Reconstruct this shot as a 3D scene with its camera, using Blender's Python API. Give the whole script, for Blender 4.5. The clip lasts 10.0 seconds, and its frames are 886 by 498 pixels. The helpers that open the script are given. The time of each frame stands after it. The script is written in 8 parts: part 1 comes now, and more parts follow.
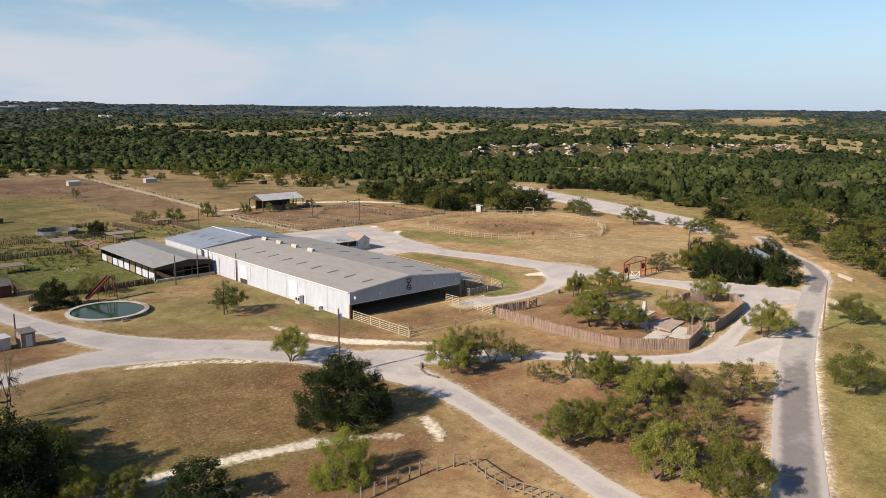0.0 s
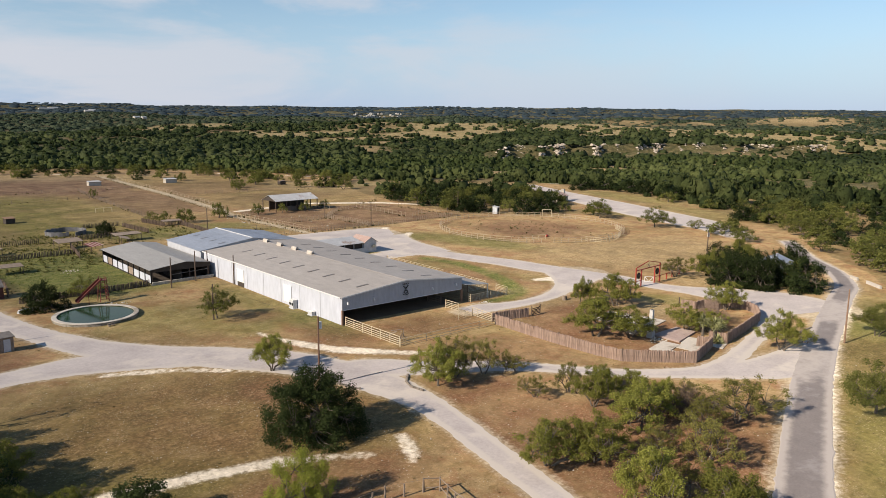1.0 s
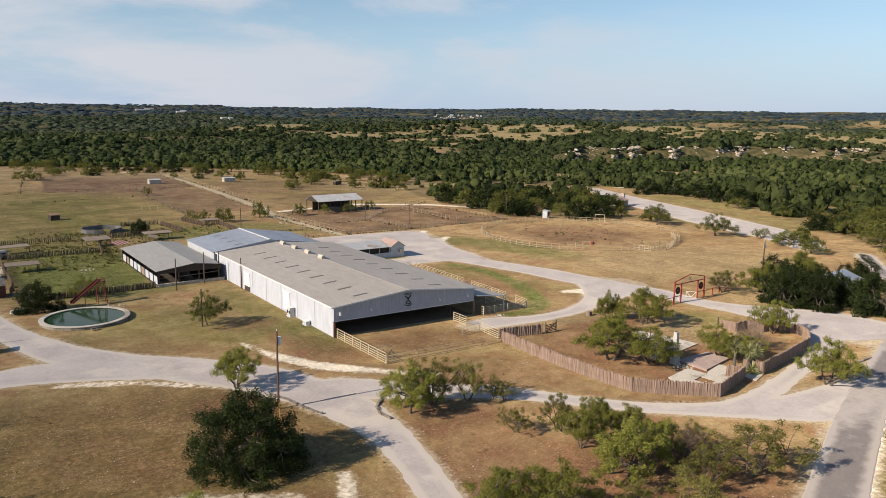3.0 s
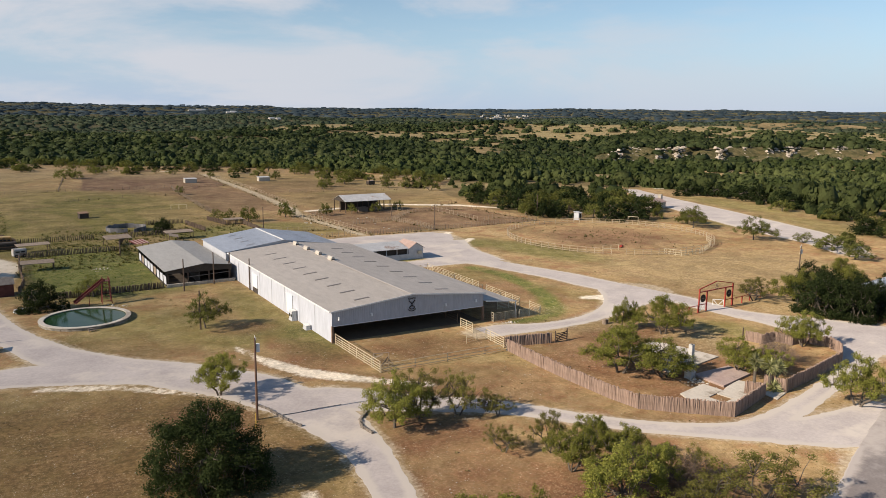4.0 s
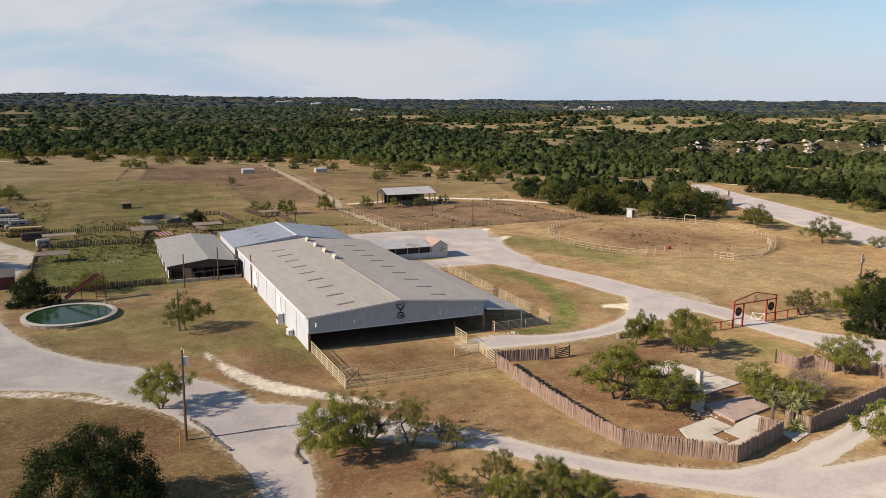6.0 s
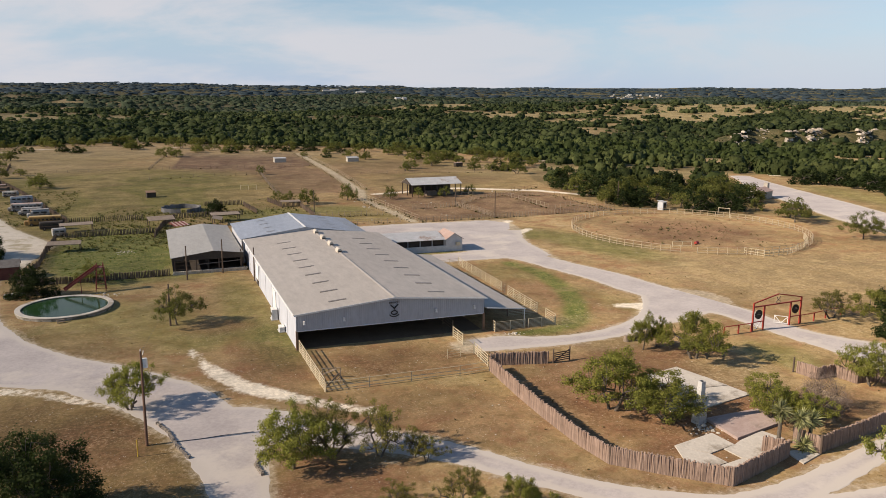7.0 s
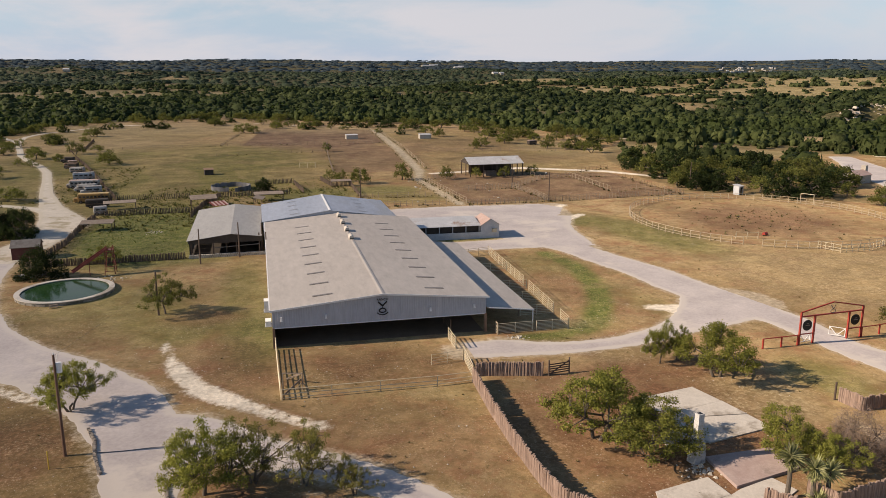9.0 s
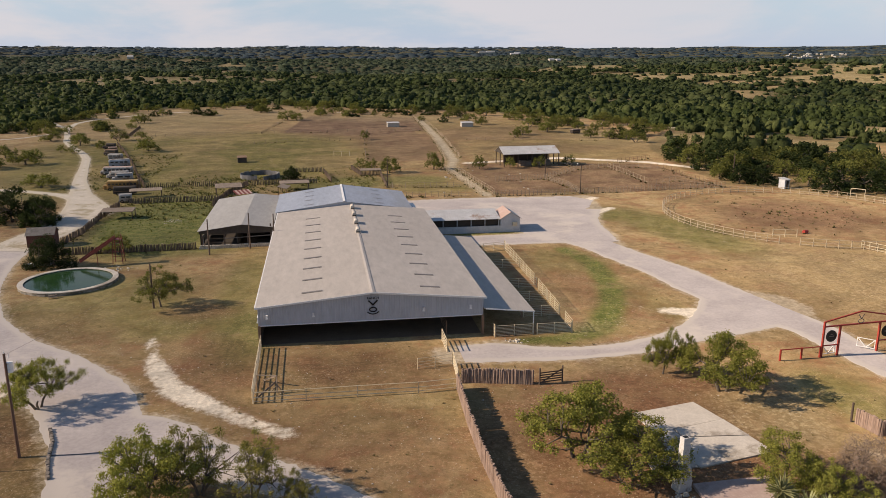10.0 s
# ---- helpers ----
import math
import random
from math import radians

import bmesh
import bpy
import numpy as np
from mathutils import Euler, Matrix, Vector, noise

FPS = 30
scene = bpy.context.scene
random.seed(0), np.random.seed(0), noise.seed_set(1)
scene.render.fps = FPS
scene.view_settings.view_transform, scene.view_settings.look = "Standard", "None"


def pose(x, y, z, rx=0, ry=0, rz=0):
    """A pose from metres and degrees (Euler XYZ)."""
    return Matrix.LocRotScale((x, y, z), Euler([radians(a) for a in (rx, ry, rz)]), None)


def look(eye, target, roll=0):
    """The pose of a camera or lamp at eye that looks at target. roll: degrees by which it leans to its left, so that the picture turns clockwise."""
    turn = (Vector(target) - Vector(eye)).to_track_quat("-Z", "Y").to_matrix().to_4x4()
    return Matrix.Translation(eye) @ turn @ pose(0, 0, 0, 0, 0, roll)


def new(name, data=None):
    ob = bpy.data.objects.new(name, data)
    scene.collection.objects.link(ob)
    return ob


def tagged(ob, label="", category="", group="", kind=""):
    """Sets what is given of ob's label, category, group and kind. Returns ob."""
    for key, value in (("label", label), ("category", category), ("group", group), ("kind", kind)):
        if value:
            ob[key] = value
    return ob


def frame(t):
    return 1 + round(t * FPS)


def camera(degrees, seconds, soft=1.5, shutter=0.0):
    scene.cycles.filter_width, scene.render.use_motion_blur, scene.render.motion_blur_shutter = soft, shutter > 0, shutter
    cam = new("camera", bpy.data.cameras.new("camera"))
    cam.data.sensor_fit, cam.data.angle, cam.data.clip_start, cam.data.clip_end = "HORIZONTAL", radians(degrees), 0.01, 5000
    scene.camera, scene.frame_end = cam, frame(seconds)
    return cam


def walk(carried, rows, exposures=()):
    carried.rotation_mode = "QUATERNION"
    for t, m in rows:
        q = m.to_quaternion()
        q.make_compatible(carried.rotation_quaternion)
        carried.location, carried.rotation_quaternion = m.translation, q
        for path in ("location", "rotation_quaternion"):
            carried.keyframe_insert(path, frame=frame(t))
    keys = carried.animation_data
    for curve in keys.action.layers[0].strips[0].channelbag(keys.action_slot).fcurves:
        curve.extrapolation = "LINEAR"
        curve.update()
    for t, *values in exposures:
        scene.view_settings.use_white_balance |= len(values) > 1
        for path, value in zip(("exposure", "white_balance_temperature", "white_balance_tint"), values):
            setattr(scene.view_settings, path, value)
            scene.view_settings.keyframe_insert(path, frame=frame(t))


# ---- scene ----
cam = camera(60.0, 10.0, soft=0.5)
PATH = [
    (0, (-0.022, 0.017, 35.693), (1.315, 1.463, 35.349), 0.6),
    (0.5, (4.259, 0.322, 35.479), (5.57, 1.792, 35.134), 0.5),
    (1, (8.576, 0.642, 35.257), (9.852, 2.143, 34.914), 0.5),
    (1.5, (12.941, 1.018, 34.998), (14.179, 2.551, 34.656), 0.5),
    (2, (17.344, 1.4, 34.724), (18.546, 2.962, 34.383), 0.5),
    (2.5, (21.746, 1.854, 34.483), (22.904, 3.449, 34.143), 0.6),
    (4, (34.791, 3.739, 33.683), (35.796, 5.434, 33.343), 0.6),
    (4.5, (39.103, 4.482, 33.539), (40.061, 6.205, 33.199), 0.6),
    (5, (43.424, 5.345, 33.446), (44.334, 7.093, 33.104), 0.6),
    (5.5, (47.727, 6.355, 33.375), (48.588, 8.126, 33.024), 0.6),
    (7, (60.536, 9.93, 33.376), (61.236, 11.761, 32.983), 0.5),
    (7.5, (64.481, 11.366, 33.402), (65.119, 13.217, 32.994), 0.4),
    (8, (68.518, 12.892, 33.38), (69.094, 14.76, 32.957), 0.3),
    (8.5, (72.648, 14.505, 33.402), (73.162, 16.387, 32.963), 0.2),
    (9, (76.793, 16.19, 33.435), (77.244, 18.085, 32.979), 0.1),
    (9.5, (80.922, 17.919, 33.441), (81.305, 19.824, 32.968), 0.1),
    (10, (85.124, 19.654, 33.5), (85.432, 21.569, 33.012), 0.0),
]
EXPOSURES = [(0, 0.2, 6320, 10), (2.5, 0.2, 6380, 10), (5.5, 0.2, 6530, 11), (8, 0.2, 6700, 12.5), (10, 0.2, 6860, 15)]     # seconds, stops, kelvin, tint
walk(cam, [(t, look(eye, target, roll)) for t, eye, target, roll in PATH], EXPOSURES)

# ---- world, sun, exposure ----
SUN_EL, SUN_AZ = 29.0, 177.0          # height, and bearing counted from +x towards +y, in degrees

world = bpy.data.worlds.new("sky")
scene.world = world
world.use_nodes = True
wn, wl = world.node_tree.nodes, world.node_tree.links
wn.clear()


def node(nodes, kind, **sets):
    n = nodes.new(kind)
    for k, v in sets.items():
        if k == "ops":
            n.operation = v
        elif k == "blend":
            n.data_type, n.blend_type = "RGBA", v
        else:
            n.inputs[k].default_value = v
    return n


sky = wn.new("ShaderNodeTexSky")
sky.sky_type, sky.sun_disc = "NISHITA", False
sky.sun_elevation, sky.sun_rotation = radians(SUN_EL), radians(90 - SUN_AZ)
sky.air_density, sky.dust_density, sky.ozone_density = 1.0, 0.2, 2.5
tc = wn.new("ShaderNodeTexCoord")
sep = wn.new("ShaderNodeSeparateXYZ")
wl.new(tc.outputs["Generated"], sep.inputs[0])
# soft cloud low over the land
cm = wn.new("ShaderNodeMapping")
cm.inputs["Scale"].default_value = (2.2, 2.2, 8.5)
cm.inputs["Location"].default_value = (0.4, 1.3, 0.35)
wl.new(tc.outputs["Generated"], cm.inputs[0])
cn = node(wn, "ShaderNodeTexNoise", Scale=1.25, Detail=9.0, Roughness=0.58, Distortion=0.35)
wl.new(cm.outputs[0], cn.inputs["Vector"])
cr = wn.new("ShaderNodeMapRange")
cr.interpolation_type = "SMOOTHSTEP"
cr.inputs["From Min"].default_value, cr.inputs["From Max"].default_value = 0.42, 0.62
wl.new(cn.outputs["Fac"], cr.inputs["Value"])
# more cloud towards one side of the sky
side = node(wn, "ShaderNodeVectorMath", ops="DOT_PRODUCT")
side.inputs[1].default_value = (math.cos(radians(100)), math.sin(radians(100)), 0)
wl.new(tc.outputs["Generated"], side.inputs[0])
cov = wn.new("ShaderNodeMapRange")
for s, q in zip(("From Min", "From Max", "To Min", "To Max"), (0.30, 0.95, 0.1, 0.95)):
    cov.inputs[s].default_value = q
wl.new(side.outputs["Value"], cov.inputs["Value"])
cmul = node(wn, "ShaderNodeMath", ops="MULTIPLY")
wl.new(cov.outputs[0], cmul.inputs[1])
high = wn.new("ShaderNodeMapRange")
high.interpolation_type = "SMOOTHSTEP"
for s, q in zip(("From Min", "From Max", "To Min", "To Max"), (0.18, 0.36, 1.0, 0.0)):
    high.inputs[s].default_value = q
wl.new(sep.outputs["Z"], high.inputs["Value"])
chigh = node(wn, "ShaderNodeMath", ops="MULTIPLY")
wl.new(cr.outputs[0], chigh.inputs[0])
wl.new(high.outputs[0], chigh.inputs[1])
wl.new(chigh.outputs[0], cmul.inputs[0])
cmix = node(wn, "ShaderNodeMix", blend="MIX")
wl.new(cmul.outputs[0], cmix.inputs[0])
# pale haze low over the land
hz = wn.new("ShaderNodeMapRange")
hz.interpolation_type = "SMOOTHSTEP"
for s, q in zip(("From Min", "From Max", "To Min", "To Max"), (-0.02, 0.17, 0.82, 0.0)):
    hz.inputs[s].default_value = q
wl.new(sep.outputs["Z"], hz.inputs["Value"])
hmix = node(wn, "ShaderNodeMix", blend="MIX")
wl.new(hz.outputs[0], hmix.inputs[0])
wl.new(sky.outputs[0], hmix.inputs[6])
hmix.inputs[7].default_value = (3.4, 4.6, 6.75, 1)
wl.new(hmix.outputs[2], cmix.inputs[6])
cmix.inputs[7].default_value = (5.7, 5.8, 6.2, 1)
bg = node(wn, "ShaderNodeBackground", Strength=0.10)
wl.new(cmix.outputs[2], bg.inputs["Color"])
wo = wn.new("ShaderNodeOutputWorld")
wl.new(bg.outputs[0], wo.inputs[0])

sun = new("sun", bpy.data.lights.new("sun", "SUN"))
sun.data.energy, sun.data.angle, sun.data.color = 5.35, radians(0.55), (1.0, 0.86, 0.69)
ca, sa = math.cos(radians(SUN_AZ)), math.sin(radians(SUN_AZ))
TO_SUN = Vector((ca * math.cos(radians(SUN_EL)), sa * math.cos(radians(SUN_EL)), math.sin(radians(SUN_EL))))
sun.matrix_world = look(TO_SUN * 300, (0, 0, 0))


# ---- materials ----
def material(name, a, b, scale=1.0, rough=0.85, bump=0.15, metal=0.0, stain=None, stain_at=0.6, fine=9.0, island=0.0, objrand=0.0,
             stretch=(1, 1, 1), detail=6.0, spec=0.3, edge=None):
    """Two colours mixed by coarse noise, speckled by fine noise, with bump; stain: a third colour in patches."""
    m = bpy.data.materials.new(name)
    m.use_nodes = True
    n, l = m.node_tree.nodes, m.node_tree.links
    n.clear()
    co = n.new("ShaderNodeTexCoord")
    mp = n.new("ShaderNodeMapping")
    mp.inputs["Scale"].default_value = stretch
    l.new(co.outputs["Object"], mp.inputs[0])
    big = node(n, "ShaderNodeTexNoise", Scale=scale, Detail=detail, Roughness=0.65)
    small = node(n, "ShaderNodeTexNoise", Scale=scale * fine, Detail=4.0, Roughness=0.7)
    l.new(mp.outputs[0], big.inputs["Vector"])
    l.new(mp.outputs[0], small.inputs["Vector"])
    rmp = n.new("ShaderNodeMapRange")
    rmp.inputs["From Min"].default_value, rmp.inputs["From Max"].default_value = 0.3, 0.7
    l.new(big.outputs["Fac"], rmp.inputs["Value"])
    mix = node(n, "ShaderNodeMix", blend="MIX")
    mix.inputs[6].default_value, mix.inputs[7].default_value = (*a, 1), (*b, 1)
    l.new(rmp.outputs[0], mix.inputs[0])
    out = mix.outputs[2]
    grain = node(n, "ShaderNodeMapRange")
    grain.inputs["To Min"].default_value, grain.inputs["To Max"].default_value = 0.72, 1.28
    l.new(small.outputs["Fac"], grain.inputs["Value"])
    gm = node(n, "ShaderNodeVectorMath", ops="SCALE")
    l.new(out, gm.inputs[0])
    l.new(grain.outputs[0], gm.inputs["Scale"])
    out = gm.outputs[0]
    if stain:
        sn = node(n, "ShaderNodeTexNoise", Scale=scale * 0.45, Detail=7.0, Roughness=0.7)
        l.new(mp.outputs[0], sn.inputs["Vector"])
        sr = n.new("ShaderNodeMapRange")
        sr.interpolation_type = "SMOOTHSTEP"
        sr.inputs["From Min"].default_value, sr.inputs["From Max"].default_value = stain_at - 0.05, stain_at + 0.08
        l.new(sn.outputs["Fac"], sr.inputs["Value"])
        sm = node(n, "ShaderNodeMix", blend="MIX")
        l.new(sr.outputs[0], sm.inputs[0])
        l.new(out, sm.inputs[6])
        sm.inputs[7].default_value = (*stain, 1)
        out = sm.outputs[2]
    if edge:        # a paler margin, ragged inwards
        at = n.new("ShaderNodeAttribute")
        at.attribute_name = "margin"
        en = node(n, "ShaderNodeTexNoise", Scale=0.5, Detail=7.0, Roughness=0.7)
        l.new(mp.outputs[0], en.inputs["Vector"])
        ad = node(n, "ShaderNodeMath", ops="ADD")
        l.new(at.outputs["Fac"], ad.inputs[0])
        l.new(en.outputs["Fac"], ad.inputs[1])
        er = n.new("ShaderNodeMapRange")
        er.interpolation_type = "SMOOTHSTEP"
        er.inputs["From Min"].default_value, er.inputs["From Max"].default_value = 0.62, 1.25
        l.new(ad.outputs[0], er.inputs["Value"])
        em = node(n, "ShaderNodeMix", blend="MIX")
        l.new(er.outputs[0], em.inputs[0])
        l.new(out, em.inputs[6])
        em.inputs[7].default_value = (*edge, 1)
        out = em.outputs[2]
    for amount, socket in ((island, "g"), (objrand, "o")):
        if amount:
            src = n.new("ShaderNodeNewGeometry").outputs["Random Per Island"] if socket == "g" else n.new("ShaderNodeObjectInfo").outputs["Random"]
            vr = n.new("ShaderNodeMapRange")
            vr.inputs["To Min"].default_value, vr.inputs["To Max"].default_value = 1 - amount, 1 + amount
            l.new(src, vr.inputs["Value"])
            vs = node(n, "ShaderNodeVectorMath", ops="SCALE")
            l.new(out, vs.inputs[0])
            l.new(vr.outputs[0], vs.inputs["Scale"])
            out = vs.outputs[0]
    p = node(n, "ShaderNodeBsdfPrincipled", Roughness=rough, Metallic=metal)
    p.inputs["Specular IOR Level"].default_value = spec
    p.inputs["Diffuse Roughness"].default_value = 0.4 if rough > 0.7 else 0.0
    l.new(out, p.inputs["Base Color"])
    if bump:
        bp = node(n, "ShaderNodeBump", Strength=bump, Distance=0.05)
        l.new(small.outputs["Fac"], bp.inputs["Height"])
        l.new(bp.outputs[0], p.inputs["Normal"])
    o = n.new("ShaderNodeOutputMaterial")
    l.new(p.outputs[0], o.inputs[0])
    return m


def leaf_material(name, a, b, tint=(0.10, 0.13, 0.02), by_tree=None):
    """Leaves: colour by leaf and by tree, with light through them."""
    m = bpy.data.materials.new(name)
    m.use_nodes = True
    n, l = m.node_tree.nodes, m.node_tree.links
    n.clear()
    geo, oi = n.new("ShaderNodeNewGeometry"), n.new("ShaderNodeObjectInfo")
    mix = node(n, "ShaderNodeMix", blend="MIX")
    mix.inputs[6].default_value, mix.inputs[7].default_value = (*a, 1), (*b, 1)
    l.new(geo.outputs["Random Per Island"], mix.inputs[0])
    if by_tree:     # each crown of a joined wood has a shade of its own
        at = n.new("ShaderNodeAttribute")
        at.attribute_name = "shade"
        far = node(n, "ShaderNodeMix", blend="MIX")
        l.new(at.outputs["Fac"], far.inputs[0])
        l.new(mix.outputs[2], far.inputs[6])
        far.inputs[7].default_value = (*by_tree, 1)
        co = n.new("ShaderNodeTexCoord")
        tex = node(n, "ShaderNodeTexNoise", Scale=0.75, Detail=5.0, Roughness=0.75)
        l.new(co.outputs["Object"], tex.inputs["Vector"])
        tr = n.new("ShaderNodeMapRange")
        for q, w in zip(("From Min", "From Max", "To Min", "To Max"), (0.3, 0.7, 0.62, 1.38)):
            tr.inputs[q].default_value = w
        l.new(tex.outputs["Fac"], tr.inputs["Value"])
        leafy = node(n, "ShaderNodeVectorMath", ops="SCALE")
        l.new(far.outputs[2], leafy.inputs[0])
        l.new(tr.outputs[0], leafy.inputs["Scale"])
        rough = node(n, "ShaderNodeBump", Strength=0.8, Distance=0.8)
        l.new(tex.outputs["Fac"], rough.inputs["Height"])
    vr = n.new("ShaderNodeMapRange")
    vr.inputs["To Min"].default_value, vr.inputs["To Max"].default_value = 0.72, 1.4
    l.new(oi.outputs["Random"], vr.inputs["Value"])
    vs = node(n, "ShaderNodeVectorMath", ops="SCALE")
    l.new(leafy.outputs[0] if by_tree else mix.outputs[2], vs.inputs[0])
    l.new(vr.outputs[0], vs.inputs["Scale"])
    p = node(n, "ShaderNodeBsdfPrincipled", Roughness=0.8)
    if by_tree:
        l.new(rough.outputs[0], p.inputs["Normal"])
    p.inputs["Specular IOR Level"].default_value = 0.12
    l.new(vs.outputs[0], p.inputs["Base Color"])
    t = n.new("ShaderNodeBsdfTranslucent")
    t.inputs["Color"].default_value = (*tint, 1)
    ms = n.new("ShaderNodeMixShader")
    ms.inputs[0].default_value = 0.3
    l.new(p.outputs[0], ms.inputs[1])
    l.new(t.outputs[0], ms.inputs[2])
    o = n.new("ShaderNodeOutputMaterial")
    l.new(ms.outputs[0], o.inputs[0])
    return m


ROOF = material("weathered_tan_metal", (0.394, 0.354, 0.312), (0.432, 0.390, 0.346), 0.12, 0.55, 0.0, 0.0, stretch=(1, 0.3, 1), spec=0.3)
ROOF_BLUE = material("galvanised_metal", (0.34, 0.37, 0.42), (0.42, 0.45, 0.50), 0.15, 0.42, 0.0, 0.25, stretch=(1, 0.3, 1), stain=(0.36, 0.37, 0.38))
ROOF_GREY = material("grey_sheet_metal", (0.325, 0.312, 0.29), (0.36, 0.348, 0.325), 0.15, 0.5, 0.0, stretch=(1, 0.3, 1))
ROOF_OLD = material("old_tin", (0.46, 0.45, 0.43), (0.60, 0.59, 0.57), 0.4, 0.5, 0.1, 0.2, stain=(0.33, 0.22, 0.15), stain_at=0.62)
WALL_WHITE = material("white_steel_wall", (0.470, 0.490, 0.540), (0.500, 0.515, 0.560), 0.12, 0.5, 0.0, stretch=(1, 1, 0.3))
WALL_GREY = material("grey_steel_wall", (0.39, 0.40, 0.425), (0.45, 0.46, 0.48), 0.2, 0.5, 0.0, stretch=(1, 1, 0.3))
TRIM = material("white_trim", (0.72, 0.70, 0.66), (0.80, 0.78, 0.74), 0.8, 0.5, 0.0)
# near-black brown; inside buildings it stands in for their shade
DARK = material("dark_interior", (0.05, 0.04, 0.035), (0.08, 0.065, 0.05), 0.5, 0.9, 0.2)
DIRT = material("arena_dirt", (0.12, 0.08, 0.052), (0.17, 0.115, 0.075), 0.4, 0.95, 0.5)
STEEL = material("painted_pipe", (0.52, 0.43, 0.285), (0.62, 0.53, 0.37), 1.0, 0.6, 0.05)
FENCE_TAN = material("weathered_tan_pipe", (0.40, 0.31, 0.20), (0.50, 0.40, 0.28), 1.0, 0.7, 0.05)
FENCE_BROWN = material("weathered_brown_rails", (0.30, 0.232, 0.16), (0.42, 0.33, 0.235), 1.0, 0.8, 0.1)
RUST = material("rusty_pipe", (0.20, 0.12, 0.075), (0.30, 0.19, 0.12), 1.5, 0.75, 0.1)
RED = material("red_painted_steel", (0.30, 0.035, 0.025), (0.40, 0.06, 0.04), 1.2, 0.5, 0.05)
DULL_RED = material("dull_red_steel", (0.15, 0.035, 0.028), (0.21, 0.06, 0.045), 1.2, 0.6, 0.05)
BLACK = material("black_paint", (0.012, 0.012, 0.012), (0.02, 0.02, 0.02), 2.0, 0.5, 0.0)
STAKE = material("cedar_stake", (0.215, 0.148, 0.113), (0.36, 0.260, 0.203), 0.8, 0.9, 0.3, objrand=0.18, island=0.22, stretch=(3, 3, 0.6))
STAKE_OLD = material("old_cedar_stake", (0.105, 0.075, 0.055), (0.20, 0.145, 0.105), 0.8, 0.9, 0.3, objrand=0.25, stretch=(3, 3, 0.6))
WOOD = material("weathered_wood", (0.20, 0.155, 0.115), (0.30, 0.235, 0.18), 1.2, 0.85, 0.25, objrand=0.15, island=0.15)
POLE = material("pole_wood", (0.085, 0.06, 0.045), (0.14, 0.10, 0.075), 1.5, 0.85, 0.2, stretch=(3, 3, 0.3))
GREYBOARD = material("blue_grey_boards", (0.10, 0.10, 0.105), (0.20, 0.195, 0.20), 0.8, 0.8, 0.2, objrand=0.3)
POLE_WARM = material("brown_pole_wood", (0.125, 0.070, 0.046), (0.19, 0.112, 0.078), 1.5, 0.85, 0.2, stretch=(3, 3, 0.3))
BARK = material("bark", (0.10, 0.08, 0.06), (0.17, 0.14, 0.11), 2.5, 0.95, 0.5)
STONE = material("limestone", (0.37, 0.33, 0.27), (0.52, 0.475, 0.40), 1.3, 0.9, 0.4, objrand=0.12, island=0.18)
TANKSTONE = material("mossy_limestone", (0.23, 0.205, 0.165), (0.37, 0.335, 0.28), 0.9, 0.9, 0.5, stain=(0.13, 0.125, 0.09), stain_at=0.52, objrand=0.14)
EDGING = material("dark_edging_stone", (0.19, 0.16, 0.13), (0.28, 0.24, 0.20), 1.5, 0.9, 0.4, objrand=0.2)
CHIM = material("whitewashed_stone", (0.47, 0.45, 0.42), (0.58, 0.56, 0.53), 1.5, 0.85, 0.4, stain=(0.34, 0.30, 0.26), stain_at=0.58, island=0.12)
CONCRETE = material("old_concrete", (0.45, 0.405, 0.345), (0.56, 0.51, 0.44), 0.5, 0.9, 0.2, stain=(0.30, 0.26, 0.21), stain_at=0.55)
REDSLAB = material("red_concrete", (0.33, 0.24, 0.21), (0.42, 0.33, 0.29), 0.6, 0.85, 0.2, stain=(0.26, 0.20, 0.17))
ASPHALT = material("worn_asphalt", (0.190, 0.166, 0.156), (0.228, 0.200, 0.188), 0.30, 0.9, 0.2, stain=(0.28, 0.252, 0.24), stain_at=0.60, fine=14, edge=(0.42, 0.372, 0.335))
CALICHE = material("caliche_drive", (0.375, 0.330, 0.310), (0.50, 0.445, 0.412), 0.16, 0.95, 0.3, stain=(0.54, 0.48, 0.42), stain_at=0.56, fine=14, edge=(0.505, 0.45, 0.395))
CHALK = material("chalk_track", (0.46, 0.405, 0.325), (0.60, 0.535, 0.44), 0.3, 0.95, 0.3, stain=(0.33, 0.28, 0.18), stain_at=0.56, fine=14, edge=(0.50, 0.44, 0.34))
SALMON = material("faded_red_tin", (0.38, 0.26, 0.215), (0.46, 0.34, 0.29), 0.8, 0.55, 0.05)
WATER = material("green_water", (0.010, 0.032, 0.012), (0.022, 0.052, 0.018), 0.25, 0.10, 0.02, spec=0.12)
REDWOOD = material("dark_red_boards", (0.085, 0.03, 0.025), (0.13, 0.05, 0.04), 1.0, 0.85, 0.2)
SHINGLE = material("old_shingle", (0.12, 0.105, 0.095), (0.22, 0.20, 0.18), 1.5, 0.9, 0.4)
GLASSY = material("dark_glass", (0.02, 0.025, 0.03), (0.03, 0.035, 0.04), 1.0, 0.1, 0.0, spec=0.6)
YELLOW = material("bus_yellow", (0.20, 0.115, 0.035), (0.33, 0.19, 0.06), 0.8, 0.6, 0.05, stain=(0.10, 0.06, 0.035), stain_at=0.52)
VANWHITE = material("weathered_van_paint", (0.25, 0.245, 0.235), (0.40, 0.385, 0.36), 1.2, 0.6, 0.0, stain=(0.17, 0.125, 0.09), stain_at=0.52)
